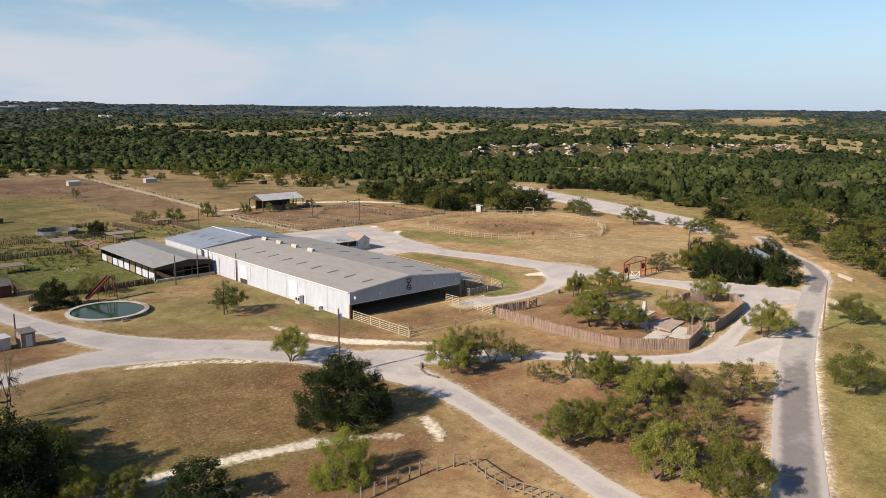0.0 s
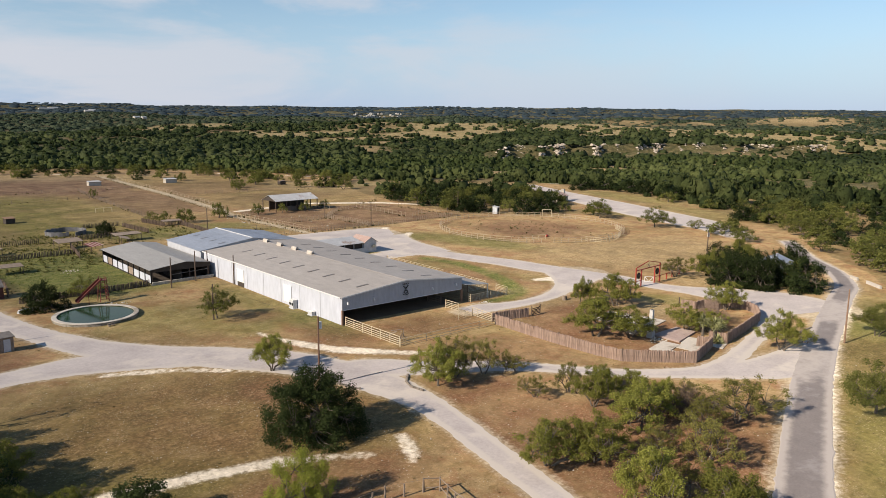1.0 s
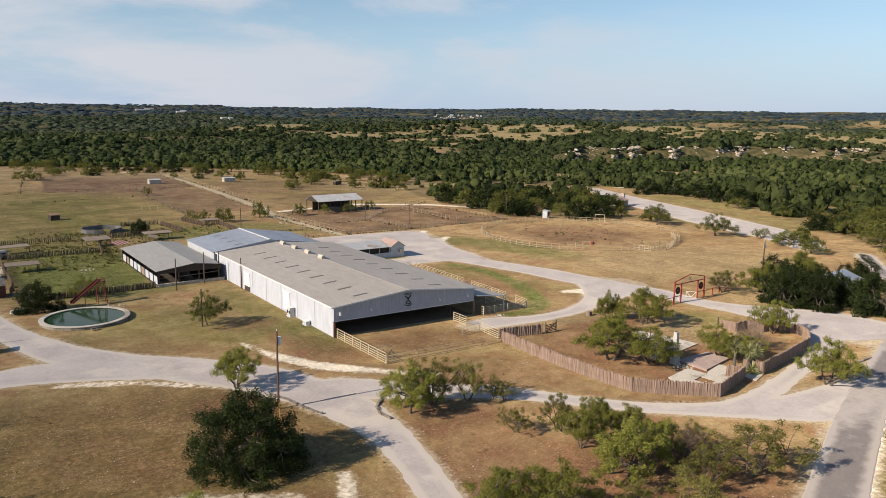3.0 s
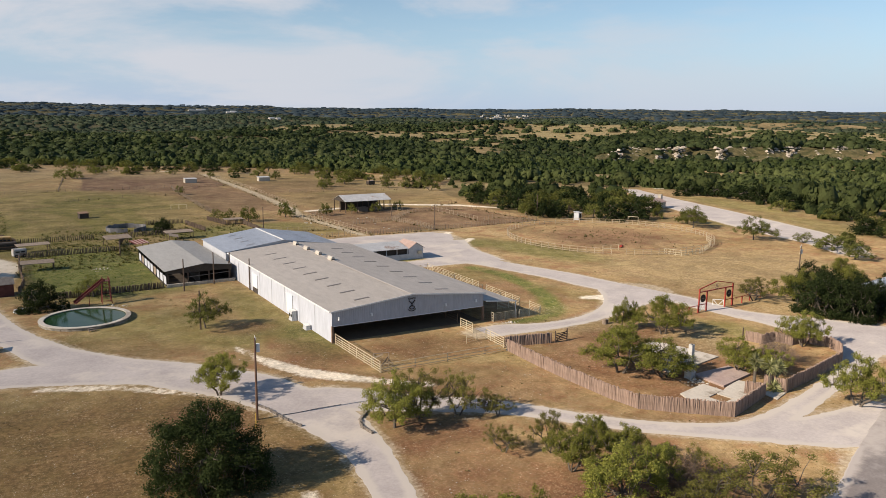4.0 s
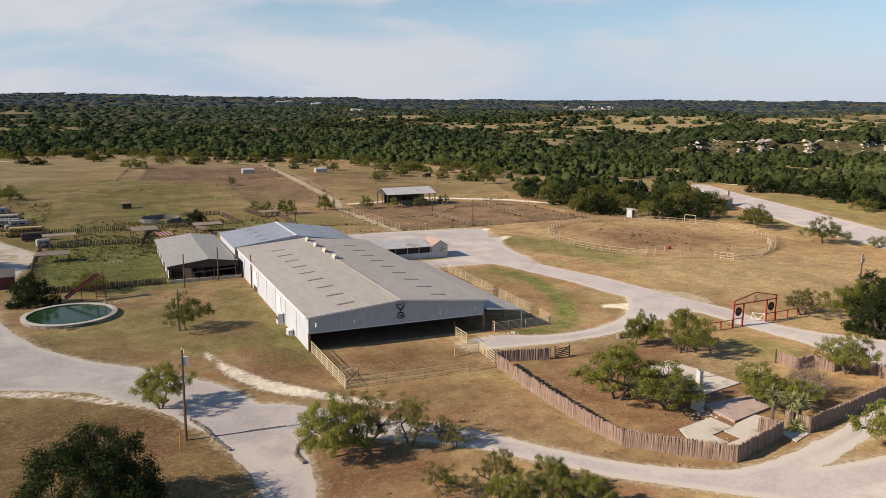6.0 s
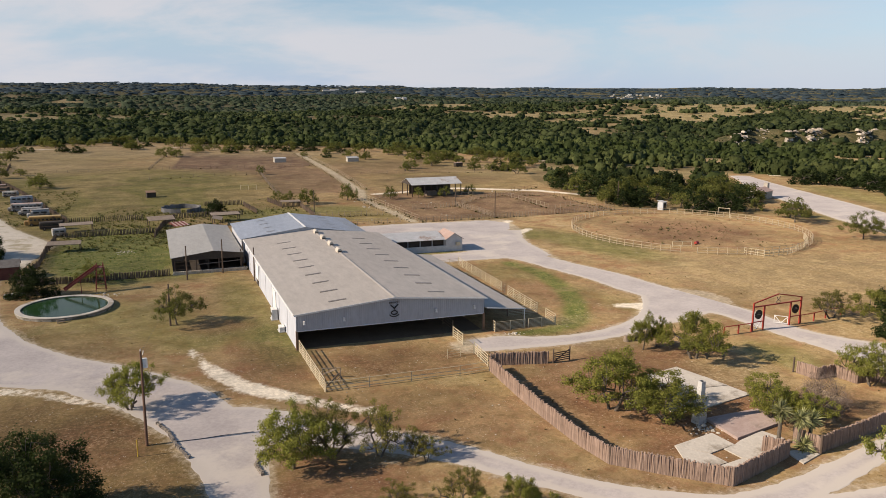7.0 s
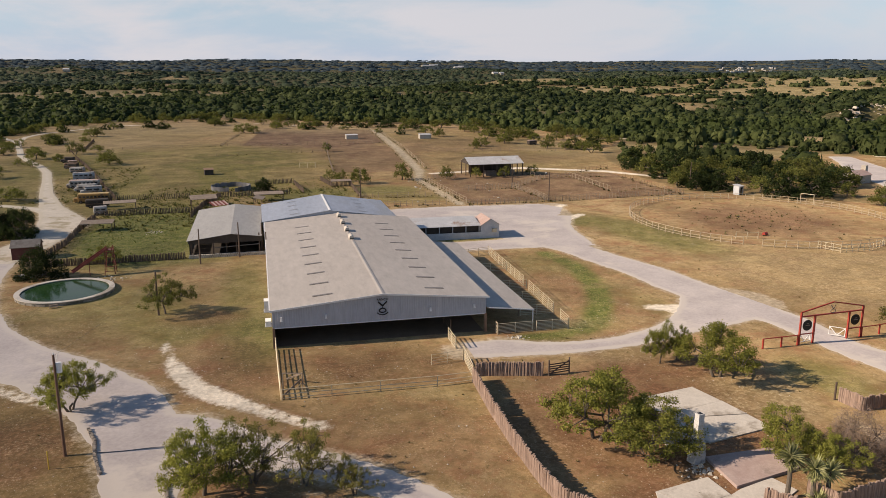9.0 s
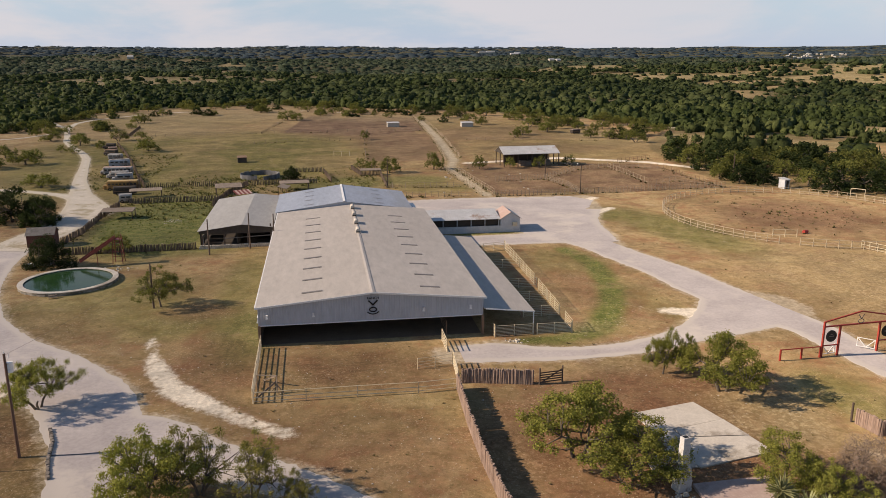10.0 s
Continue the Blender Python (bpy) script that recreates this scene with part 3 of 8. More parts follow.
def shade_ground():
    m = bpy.data.materials.new("ranch_ground")
    m.use_nodes = True
    n, l = m.node_tree.nodes, m.node_tree.links
    n.clear()
    co = n.new("ShaderNodeTexCoord")

    def noise_at(scale, detail=6.0, rough=0.62, dist=0.0):
        k = node(n, "ShaderNodeTexNoise", Scale=scale, Detail=detail, Roughness=rough, Distortion=dist)
        l.new(co.outputs["Object"], k.inputs["Vector"])
        return k.outputs["Fac"]

    def attr(name):
        k = n.new("ShaderNodeAttribute")
        k.attribute_name = name
        return k.outputs["Fac"]

    def calc(op, a, b=0.0):
        k = node(n, "ShaderNodeMath", ops=op)
        for i, s in enumerate((a, b)):
            if isinstance(s, (int, float)):
                k.inputs[i].default_value = s
            else:
                l.new(s, k.inputs[i])
        return k.outputs[0]

    def ramp(v, a, b, lo=0.0, hi=1.0):
        k = n.new("ShaderNodeMapRange")
        k.interpolation_type = "SMOOTHSTEP"
        for s, q in zip(("From Min", "From Max", "To Min", "To Max"), (a, b, lo, hi)):
            k.inputs[s].default_value = q
        l.new(v, k.inputs["Value"])
        return k.outputs[0]

    def mixc(f, a, b):
        k = node(n, "ShaderNodeMix", blend="MIX")
        l.new(f, k.inputs[0])
        for i, s in ((6, a), (7, b)):
            if isinstance(s, tuple):
                k.inputs[i].default_value = (*s, 1)
            else:
                l.new(s, k.inputs[i])
        return k.outputs[2]

    wide, mid, fine, grit = noise_at(0.035), noise_at(0.22), noise_at(1.6, 8.0, 0.7), noise_at(9.0, 4.0, 0.7)
    base = mixc(ramp(wide, 0.35, 0.65), (0.282, 0.194, 0.097), (0.372, 0.270, 0.143))
    base = mixc(calc("MULTIPLY", ramp(noise_at(0.55, 7.0, 0.72, 0.3), 0.47, 0.62), 0.75), base, (0.205, 0.148, 0.066))
    base = mixc(calc("MULTIPLY", ramp(noise_at(0.4, 7.0, 0.75, 0.5), 0.52, 0.66), 0.7), base, (0.40, 0.30, 0.175))
    base = mixc(ramp(calc("ADD", calc("MULTIPLY", mid, 0.7), calc("MULTIPLY", fine, 0.3)), 0.46, 0.62), base, (0.255, 0.143, 0.075))
    greenf = calc("MULTIPLY", attr("green"), ramp(calc("ADD", mid, calc("MULTIPLY", fine, 0.5)), 0.42, 0.74))
    base = mixc(greenf, base, mixc(ramp(calc("ADD", calc("MULTIPLY", fine, 0.5), calc("MULTIPLY", noise_at(0.45, 7.0, 0.75, 0.4), 0.5)), 0.40, 0.60), (0.072, 0.096, 0.020), (0.172, 0.174, 0.052)))
    drift = ramp(noise_at(0.018, 6.0, 0.68, 1.5), 0.42, 0.58)
    olivef = calc("MULTIPLY", attr("olive"), ramp(calc("ADD", mid, calc("MULTIPLY", fine, 0.5)), 0.38, 0.74))
    base = mixc(olivef, base, mixc(ramp(calc("ADD", calc("MULTIPLY", fine, 0.5), calc("MULTIPLY", noise_at(0.12, 7.0, 0.75, 0.6), 0.5)), 0.40, 0.60), mixc(drift, (0.090, 0.084, 0.021), (0.132, 0.102, 0.036)), mixc(drift, (0.185, 0.160, 0.048), (0.27, 0.208, 0.088))))
    base = mixc(calc("MULTIPLY", attr("bare"), ramp(calc("ADD", mid, fine), 0.6, 1.15, 0.55, 1.0)), base, mixc(ramp(fine, 0.4, 0.7), (0.135, 0.067, 0.037), (0.238, 0.132, 0.077)))
    streak = ramp(calc("ADD", calc("MULTIPLY", noise_at(0.07, 7.0, 0.72, 1.2), 0.6), calc("MULTIPLY", fine, 0.4)), 0.44, 0.60)
    base = mixc(calc("MULTIPLY", attr("soil"), ramp(calc("ADD", mid, fine), 0.6, 1.15, 0.5, 0.95)), base, mixc(streak, (0.122, 0.070, 0.046), (0.215, 0.142, 0.088)))
    base = mixc(calc("MULTIPLY", attr("pale"), ramp(calc("ADD", mid, fine), 0.7, 1.2)), base, mixc(ramp(fine, 0.42, 0.62), (0.205, 0.165, 0.085), (0.37, 0.30, 0.18)))
    base = mixc(attr("wood"), base, mixc(ramp(mid, 0.4, 0.62), (0.048, 0.050, 0.020), (0.105, 0.090, 0.042)))
    # straw, litter, stones and bare flecks
    straw = calc("MULTIPLY", ramp(noise_at(4.3, 5.0, 0.7), 0.52, 0.66), ramp(noise_at(0.26, 4.0), 0.42, 0.58))
    base = mixc(calc("MULTIPLY", straw, 0.62), base, (0.45, 0.345, 0.215))
    litter = calc("MULTIPLY", ramp(noise_at(3.4, 5.0, 0.7), 0.53, 0.66), ramp(noise_at(0.33, 4.0), 0.40, 0.6))
    base = mixc(calc("MULTIPLY", litter, 0.65), base, (0.125, 0.075, 0.038))
    flecks = calc("MULTIPLY", ramp(noise_at(3.2, 4.0, 0.68), 0.60, 0.68), ramp(noise_at(0.14, 5.0), 0.44, 0.60))
    base = mixc(calc("MULTIPLY", flecks, 0.75), base, (0.47, 0.41, 0.32))
    leaffall = calc("MULTIPLY", ramp(noise_at(2.7, 5.0, 0.7), 0.53, 0.64), attr("bare"))
    base = mixc(calc("MULTIPLY", leaffall, 0.32), base, (0.42, 0.29, 0.20))
    tuft = calc("MULTIPLY", ramp(noise_at(2.1, 4.0, 0.6), 0.57, 0.68), ramp(noise_at(0.3, 3.0), 0.4, 0.6))
    base = mixc(calc("MULTIPLY", tuft, 0.55), base, (0.12, 0.10, 0.045))
    patch = ramp(noise_at(0.09, 6.0, 0.7, 0.4), 0.665, 0.72)
    base = mixc(calc("MULTIPLY", patch, 0.6), base, (0.46, 0.39, 0.29))
    ragged = calc("ADD", attr("chalk"), calc("MULTIPLY", calc("SUBTRACT", calc("ADD", calc("ADD", calc("MULTIPLY", mid, 0.5), calc("MULTIPLY", fine, 0.55)), calc("MULTIPLY", grit, 0.35)), 0.70), 3.6))
    edgy = calc("ADD", attr("verge"), calc("MULTIPLY", calc("SUBTRACT", calc("ADD", calc("MULTIPLY", mid, 0.5), calc("MULTIPLY", fine, 0.6)), 0.55), 5.0))
    base = mixc(calc("MULTIPLY", ramp(edgy, -0.9, 0.5), 0.8), base, mixc(ramp(fine, 0.35, 0.7), (0.37, 0.31, 0.23), (0.52, 0.455, 0.36)))
    base = mixc(ramp(ragged, -0.55, 0.45), base, mixc(ramp(fine, 0.35, 0.7), (0.60, 0.535, 0.45), (0.73, 0.67, 0.58)))
    g = n.new("ShaderNodeMapRange")
    g.inputs["To Min"].default_value, g.inputs["To Max"].default_value = 0.50, 1.50
    l.new(calc("ADD", calc("MULTIPLY", grit, 0.5), calc("MULTIPLY", fine, 0.5)), g.inputs["Value"])
    sc = node(n, "ShaderNodeVectorMath", ops="SCALE")
    l.new(base, sc.inputs[0])
    mottle = calc("MULTIPLY", ramp(noise_at(0.06, 8.0, 0.74, 0.8), 0.36, 0.64, 0.80, 1.18), ramp(noise_at(0.6, 6.0, 0.72, 0.3), 0.34, 0.66, 0.90, 1.10))
    l.new(calc("MULTIPLY", g.outputs[0], mottle), sc.inputs["Scale"])
    p = node(n, "ShaderNodeBsdfPrincipled", Roughness=0.95)
    p.inputs["Specular IOR Level"].default_value = 0.15
    p.inputs["Diffuse Roughness"].default_value = 0.6
    warm = node(n, "ShaderNodeVectorMath", ops="MULTIPLY")      # iron in the soil
    warm.inputs[1].default_value = (1.03, 1.0, 0.925)
    l.new(sc.outputs[0], warm.inputs[0])
    l.new(warm.outputs[0], p.inputs["Base Color"])
    bp = node(n, "ShaderNodeBump", Strength=0.5, Distance=0.12)
    l.new(calc("ADD", fine, calc("MULTIPLY", grit, 0.4)), bp.inputs["Height"])
    l.new(bp.outputs[0], p.inputs["Normal"])
    o = n.new("ShaderNodeOutputMaterial")
    l.new(p.outputs[0], o.inputs[0])
    return m


CLEAR = [(-54, 387), (-50, 430), (-48, 496), (-40, 528), (-11, 555), (23, 574), (53, 582), (100, 550), (138, 522), (188, 490), (222, 440), (246, 402), (248, 356), (218, 318),
         (205, 285), (195, 240), (193, 209), (203, 201), (209, 192), (216, 182), (230, 184), (244, 204), (270, 248), (298, 290), (312, 276), (314, 246), (304, 212), (294, 180), (272, 152),
         (256, 130), (238, 100), (216, 88), (198, 70), (176, 56), (168, 42), (240, 10), (420, 20), (420, -160), (-260, -160), (-260, 320)]
SPOTS_NEAR = [(520, 300, 30, 22, 0.8), (420, 320, 26, 20, 0.8), (330, 330, 14, 14, 1), (640, 340, 40, 26, 0.8), (430, 620, 26, 30, 0.7), (980, 760, 60, 44, 0.6), (640, 900, 50, 50,
    0.7), (1900, 900, 160, 100, 0.8), (276, 905, 70, 20, 0.9), (720, 1010, 60, 50, 0.7), (920, 1087, 70, 60, 0.7), (1500, 1100, 90, 70, 0.7), (-300, 1350, 26, 44, 0.7), (-60,
    1450, 24, 60, 0.7)]
SPOTS_FAR = [(-178, 1800, 40, 70, 0.7), (-370, 2072, 40, 90, 0.9), (-3, 1830, 80, 26, 0.9), (88, 1456, 40, 16, 0.9), (1560, 2200, 90, 50, 0.5), (1627, 2528, 60, 60, 0.9),
    (1594, 957, 60, 50, 0.9), (1815, 840, 120, 70, 0.9), (702, 2439, 26, 40, 0.9), (826, 3444, 60, 30, 0.5)]
SPOTS_WOOD = [(-36, 1170, 24, 26, 1.0), (-40, 965, 14, 12, 1.0), (238, 901, 14, 22, 1.0), (480, 834, 44, 24, 1.0), (508, 760, 56, 26, 1.0), (624, 781, 74, 24, 0.9), (661, 695, 46, 20, 0.9), (442, 937, 40, 26, 1.0),
    (490, 882, 38, 20, 1.0), (546, 892, 34, 24, 1.0), (505, 680, 24, 20, 1.0), (588, 544, 40, 12, 0.8), (681, 541, 50, 12, 0.8), (760, 690, 80, 22, 0.8)]
SPOTS = SPOTS_NEAR + SPOTS_FAR + SPOTS_WOOD
GLADES = [(x, y, deep, wide, math.degrees(math.atan2(y - 30, x - 60)), s) for x, y, wide, deep, s in SPOTS]


def axis(lo, hi, step, far):
    """Even steps from lo to hi, growing steps out to -far and far."""
    xs = list(np.arange(lo, hi + 1e-6, step))
    for way, edge in ((1, hi), (-1, lo)):
        s, p = step, edge
        while abs(p) < far:
            s *= 1.075
            p += way * s
            xs.append(p)
    return np.array(sorted(xs))


def build_ground():
    xs, ys = axis(15, 215, 1.2, 4650), axis(15, 265, 1.2, 4650)
    gx, gy = np.meshgrid(xs, ys)
    x, y = gx.ravel(), gy.ravel()
    nx, ny = len(xs), len(ys)
    idx = np.arange(nx * ny).reshape(ny, nx)
    faces = np.stack([idx[:-1, :-1], idx[:-1, 1:], idx[1:, 1:], idx[1:, :-1]], -1).reshape(-1, 4)
    me = quads("ground", (np.stack([x, y, terrain(x, y)], -1), faces), shade_ground(), True)
    chalk = np.full(x.shape, -9.0)
    for rows in BARE_STRIPS:
        chalk = np.maximum(chalk, strip_depth(rows, x, y))
    verge = np.full(x.shape, -9.0)
    for rows in DRIVES.values():
        verge = np.maximum(verge, np.minimum(strip_depth(rows, x, y) + 0.2, 2))
    chalk = np.maximum(chalk, np.minimum(strip_depth([(a + 0.3, b - 0.75, w) for a, b, w in ROAD_MAIN], x, y) - 0.75, 2))
    verge = np.maximum(verge, np.minimum(strip_depth(ROAD_MAIN, x, y) + 0.5, 2))
    verge = np.maximum(verge, strip_depth(LANE, x, y) - 0.7)
    out = ~inside(CLEAR, x, y)
    space = np.zeros(x.shape)
    space[out] = openness(x[out], y[out])
    arc = smooth01(-1.8, 0.4, strip_depth(GREEN_ARC, x, y))
    green = np.maximum(np.maximum(blobs(GREEN, x, y), arc * 1.0), space * 0.35)
    olive = np.maximum(blobs(OLIVE, x, y), space * 0.3)
    bare = blobs(BARE, x, y) * (1 - arc)
    soil = blobs(PENS, x, y)
    for poly, s in FIELDS:
        soil = np.maximum(soil, s * inside(poly, x, y))
    glade = blobs(GLADES, x, y)
    wood = np.where(out, 1.0, 0.0) * (1 - np.maximum(glade, space * 0.9)) * (0.45 + 0.55 * smooth01(300, 430, np.hypot(x - 60, y - 30)))
    pale = np.maximum(np.maximum(glade, space * 0.8), blobs(PALE, x, y))
    pale = np.maximum(pale, 1.2 * smooth01(-1.5, 0.8, strip_depth(LANE, x, y)))
    d, some = bluff(x, y)
    chalk = np.maximum(chalk, np.where(some > 0.3, -0.3 - np.abs(d) / 12, -9.0))
    for name, values in (("chalk", chalk), ("green", green), ("olive", olive), ("verge", verge), ("soil", soil), ("bare", bare), ("wood", wood), ("pale", pale)):
        a = me.attributes.new(name, "FLOAT", "POINT")
        a.data.foreach_set("value", values.astype(np.float32))
    return tagged(new("ground", me), "dry tan ranch grass with bare earth and stones", "ground", kind="structure")


LANE = [(125.8, 203, 3.2), (124.5, 250, 3.2), (129, 270, 4), (134.5, 340, 4), (140, 453, 4)]
GREEN_ARC = [(127.5, 147.5, 2.0), (129.4, 138, 2.6), (127.6, 125.1, 3.0), (124.5, 116, 3.0), (119.7, 107.5, 3.0), (113.7, 104, 2.4), (108.9, 104.4, 1.4)]
FIELDS = [([(79.4, 467), (139, 453), (137, 383), (118, 354), (103, 357), (69, 375)], 1.1), ([(106, 344), (135.6, 364), (128, 268), (100.5, 272)], 0.75), ([(130.5, 261), (189, 251), (189, 206), (170, 203), (127, 203.8)], 0.9)]
GREEN_FRONT = [(100, 22, 40, 14, 22, 0.8), (138, 42, 44, 13, 22, 0.85), (46, 84, 24, 18, -20, 0.5), (137, 84, 5, 8, 0, 0.6), (92, 88, 14, 6, 0, 0.3), (36, 96, 20, 12, 0, 0.3), (88, 98,
    12, 7, 0, 0.35), (75, 112, 4, 14, 0, 0.8), (66, 118, 9, 7, 30, 0.6), (130, 118, 4, 16, 14, 0.35), (44, 122, 7, 10, 0, 0.5), (73.5, 128, 5, 30, 0, 0.6), (56, 128, 14, 16,
    0, 0.55), (124, 140, 6, 10, 0, 0.4)]
GREEN_BARN = [(250, 158, 10, 40, 30, 0.5), (55, 160, 20, 9, 0, 0.8), (155, 160, 9, 26, 12, 0.7), (270, 160, 10, 30, -15, 0.5), (116, 162.3, 10, 1.6, 0, 0.9), (148, 176, 8, 9, 0, 0.7),
    (53, 185, 15, 36, 0, 1.6), (150, 206, 12, 5, 0, 0.4), (292, 208, 13, 40, -15, 0.6), (50, 215, 22, 18, 0, 0.7), (12, 225, 16, 14, 0, 0.8), (88, 228, 18, 14, 0, 0.9), (110,
    230, 14, 10, 0, 0.7), (40, 255, 50, 45, 0, 0.8)]
GREEN_BACK = [(40, 80, 27, 22, -20, 1.0), (104, 30, 30, 9, 22, 0.6), (180, 285, 40, 20, 0, 0.4), (45, 300, 72, 98, 0, 1.0), (110, 300, 50, 16, 0, 0.4), (20, 320, 60, 60, 0, 0.75), (60, 350, 50, 40, 0, 0.9), (150, 400, 50, 50, 0, 0.5), (172, 300, 42, 46, 0, 0.75), (178, 370, 40, 60, 0, 0.7), (115, 216, 14, 10, 0, 0.8), (10,
    440, 60, 60, 0, 0.5)]
GREEN, OLIVE = GREEN_FRONT + GREEN_BARN, GREEN_BACK
# grove blob (78, 46): bare earth, also darkened to carry the trees' shade
BARE_FRONT = [(130, 44, 14, 6, 20, 0.4), (78, 46, 20, 16, 0, 1.0), (72, 58, 14, 10, 0, 0.7), (44, 60, 14, 8, 0, 0.8), (100, 60, 10, 4, -30, 0.4), (112, 68, 14, 6, 20, 0.8), (74, 70, 8,
    6, 0, 0.8), (130, 70, 8, 5, 0, 0.7), (150, 72, 5, 3, 0, 0.5), (108, 78, 9, 14, 0, 0.85), (112, 80, 17, 15, 0, 0.95), (88, 82, 14, 10, -20, 0.5), (46, 84, 26, 20, -20,
    0.6), (54, 86, 7, 10, 20, 0.85), (118, 90, 14, 6, 0, 0.8)]
BARE_YARD = [(187, 168, 19, 19, 0, 0.7), (86, 101, 9, 3.5, 0, 0.75), (72, 106, 5, 7, 0, 0.45), (86, 85, 9, 4, 0, 0.5), (80, 89, 6, 3, 0, 0.4), (62, 92, 6, 5, 0, 0.5), (90, 98, 12, 6, 0, 0.7), (88, 100, 9, 7, 0, 0.5), (72, 100, 8, 8, 0, 0.55), (50, 118, 12, 8, -40, 0.35), (68, 122, 6, 4, 0, 0.6), (124, 122, 5,
    14, 10, 0.6), (28, 122, 6, 8, 0, 0.7)]
PENS = [(140, 230, 18, 24, 0, 0.9), (170, 235, 20, 20, 0, 0.85), (170, 300, 34, 24, 0, 0.55), (118, 330, 22, 60, 5, 0.85), (165, 360, 40, 44, 0, 0.6), (92, 385, 26, 34, 0, 1.0), (187, 167, 24, 24, 0, 0.35)]
BARE = BARE_FRONT + BARE_YARD
PALE = [(127, 81, 6, 8, 0, 0.9), (120, 96, 9, 3, 0, 0.6), (20, 490, 80, 60, 0, 0.7), (120, 455, 70, 30, -15, 0.6), (180, 118, 34, 24, 0, 0.7), (168, 128, 24, 16, 20, 0.6), (0, 400, 50, 50, 0, 0.5), (160, 90, 10, 7, 0, 0.8), (118, 47, 14, 3, 22, 0.7),
        (100, 78, 3, 9, 0, 0.3), (205, 330, 20, 40, 0, 0.6), (84, 62, 4, 3, 0, 0.6), (132, 73, 5, 3, 0, 0.5), (117, 108, 5, 3, 0, 0.5)]
build_ground()


def ribbon(rows, z, jitter, step=0.8):
    """A road bed with ragged edges along rows of x, y, width."""
    pts = []
    for (x1, y1, w1), (x2, y2, w2) in zip(rows[:-1], rows[1:]):
        k = max(1, int(math.hypot(x2 - x1, y2 - y1) / step))
        pts += [(x1 + (x2 - x1) * i / k, y1 + (y2 - y1) * i / k, w1 + (w2 - w1) * i / k) for i in range(k)]
    pts.append(rows[-1])
    pts = np.array(pts, float)
    ker = np.hanning(13)
    ker /= ker.sum()
    pad = np.pad(pts, ((6, 6), (0, 0)), "edge")
    pts = np.stack([np.convolve(pad[:, i], ker, "valid") for i in range(3)], -1)
    d = np.gradient(pts[:, :2], axis=0)
    d /= np.linalg.norm(d, axis=1)[:, None] + 1e-9
    m, vs = Mesh(), []
    for i, ((x, y, w), (dx, dy)) in enumerate(zip(pts, d)):
        for u in (-1, -0.94, -0.72, -0.4, 0, 0.4, 0.72, 0.94, 1):
            e = 0.0
            if abs(u) > 0.9:
                e = jitter * noise.noise(Vector((x * 0.7, y * 0.7, 3.0 * u + z * 90))) + 0.22 * jitter * noise.noise(Vector((x * 2.3, y * 2.3, u)))
            o = u * w / 2 + math.copysign(e, u) if u else 0.0
            px, py = x - dy * o, y + dx * o
            crown = z if abs(u) < 0.9 else (z - 0.006 if abs(u) < 0.97 else -0.015)
            vs.append((px, py, float(terrain(px, py)) + crown))
    k = 9
    m.add(vs, [(i * k + j + 1, i * k + j, (i + 1) * k + j, (i + 1) * k + j + 1) for i in range(len(pts) - 1) for j in range(k - 1)])
    return m


def margins(ob):
    """Mark how near each spot of a road lies to the edge of all the roads together."""
    co = np.array([v.co[:2] for v in ob.data.vertices])
    depth = np.full(len(co), -9.0)
    for rows in [ROAD_MAIN] + list(DRIVES.values()):
        depth = np.maximum(depth, strip_depth(rows, co[:, 0], co[:, 1]))
    worn = np.full(len(co), -9.0)
    if ob.name == "road_main":
        for rows in (DRIVES["drive_east"], DRIVES["drive_yard"], DRIVES["drive_gate"]):
            worn = np.maximum(worn, strip_depth(rows, co[:, 0], co[:, 1]))
    a = ob.data.attributes.new("margin", "FLOAT", "POINT")
    a.data.foreach_set("value", np.maximum(1 - smooth01(0.0 if ob.name == "road_main" else 0.1, 1.5, depth), 0.62 * smooth01(-5.0, 1.5, worn)).astype(np.float32))
    return ob


tagged(margins(part("road_main", ribbon(ROAD_MAIN, 0.066, 0.45), ASPHALT)), "worn grey asphalt ranch road with chalky shoulders", "road", kind="structure")
for i, (name, rows) in enumerate(DRIVES.items()):
    tagged(margins(part(name, ribbon(rows, 0.014 + 0.0035 * i, 1.5 if name == "yard_behind" else 0.6), CHALK if "wrecks" in name else CALICHE)), "chalky white farm track with ragged edges" if "wrecks" in name else "pale grey caliche drive with ragged edges", "road", kind="structure")


# ---- the large riding barn ----
BX0, BX1, BY0, BY1, EAVE, RIDGE, RX = 77.25, 104.3, 107.6, 164.1, 4.8, 6.0, 90.75


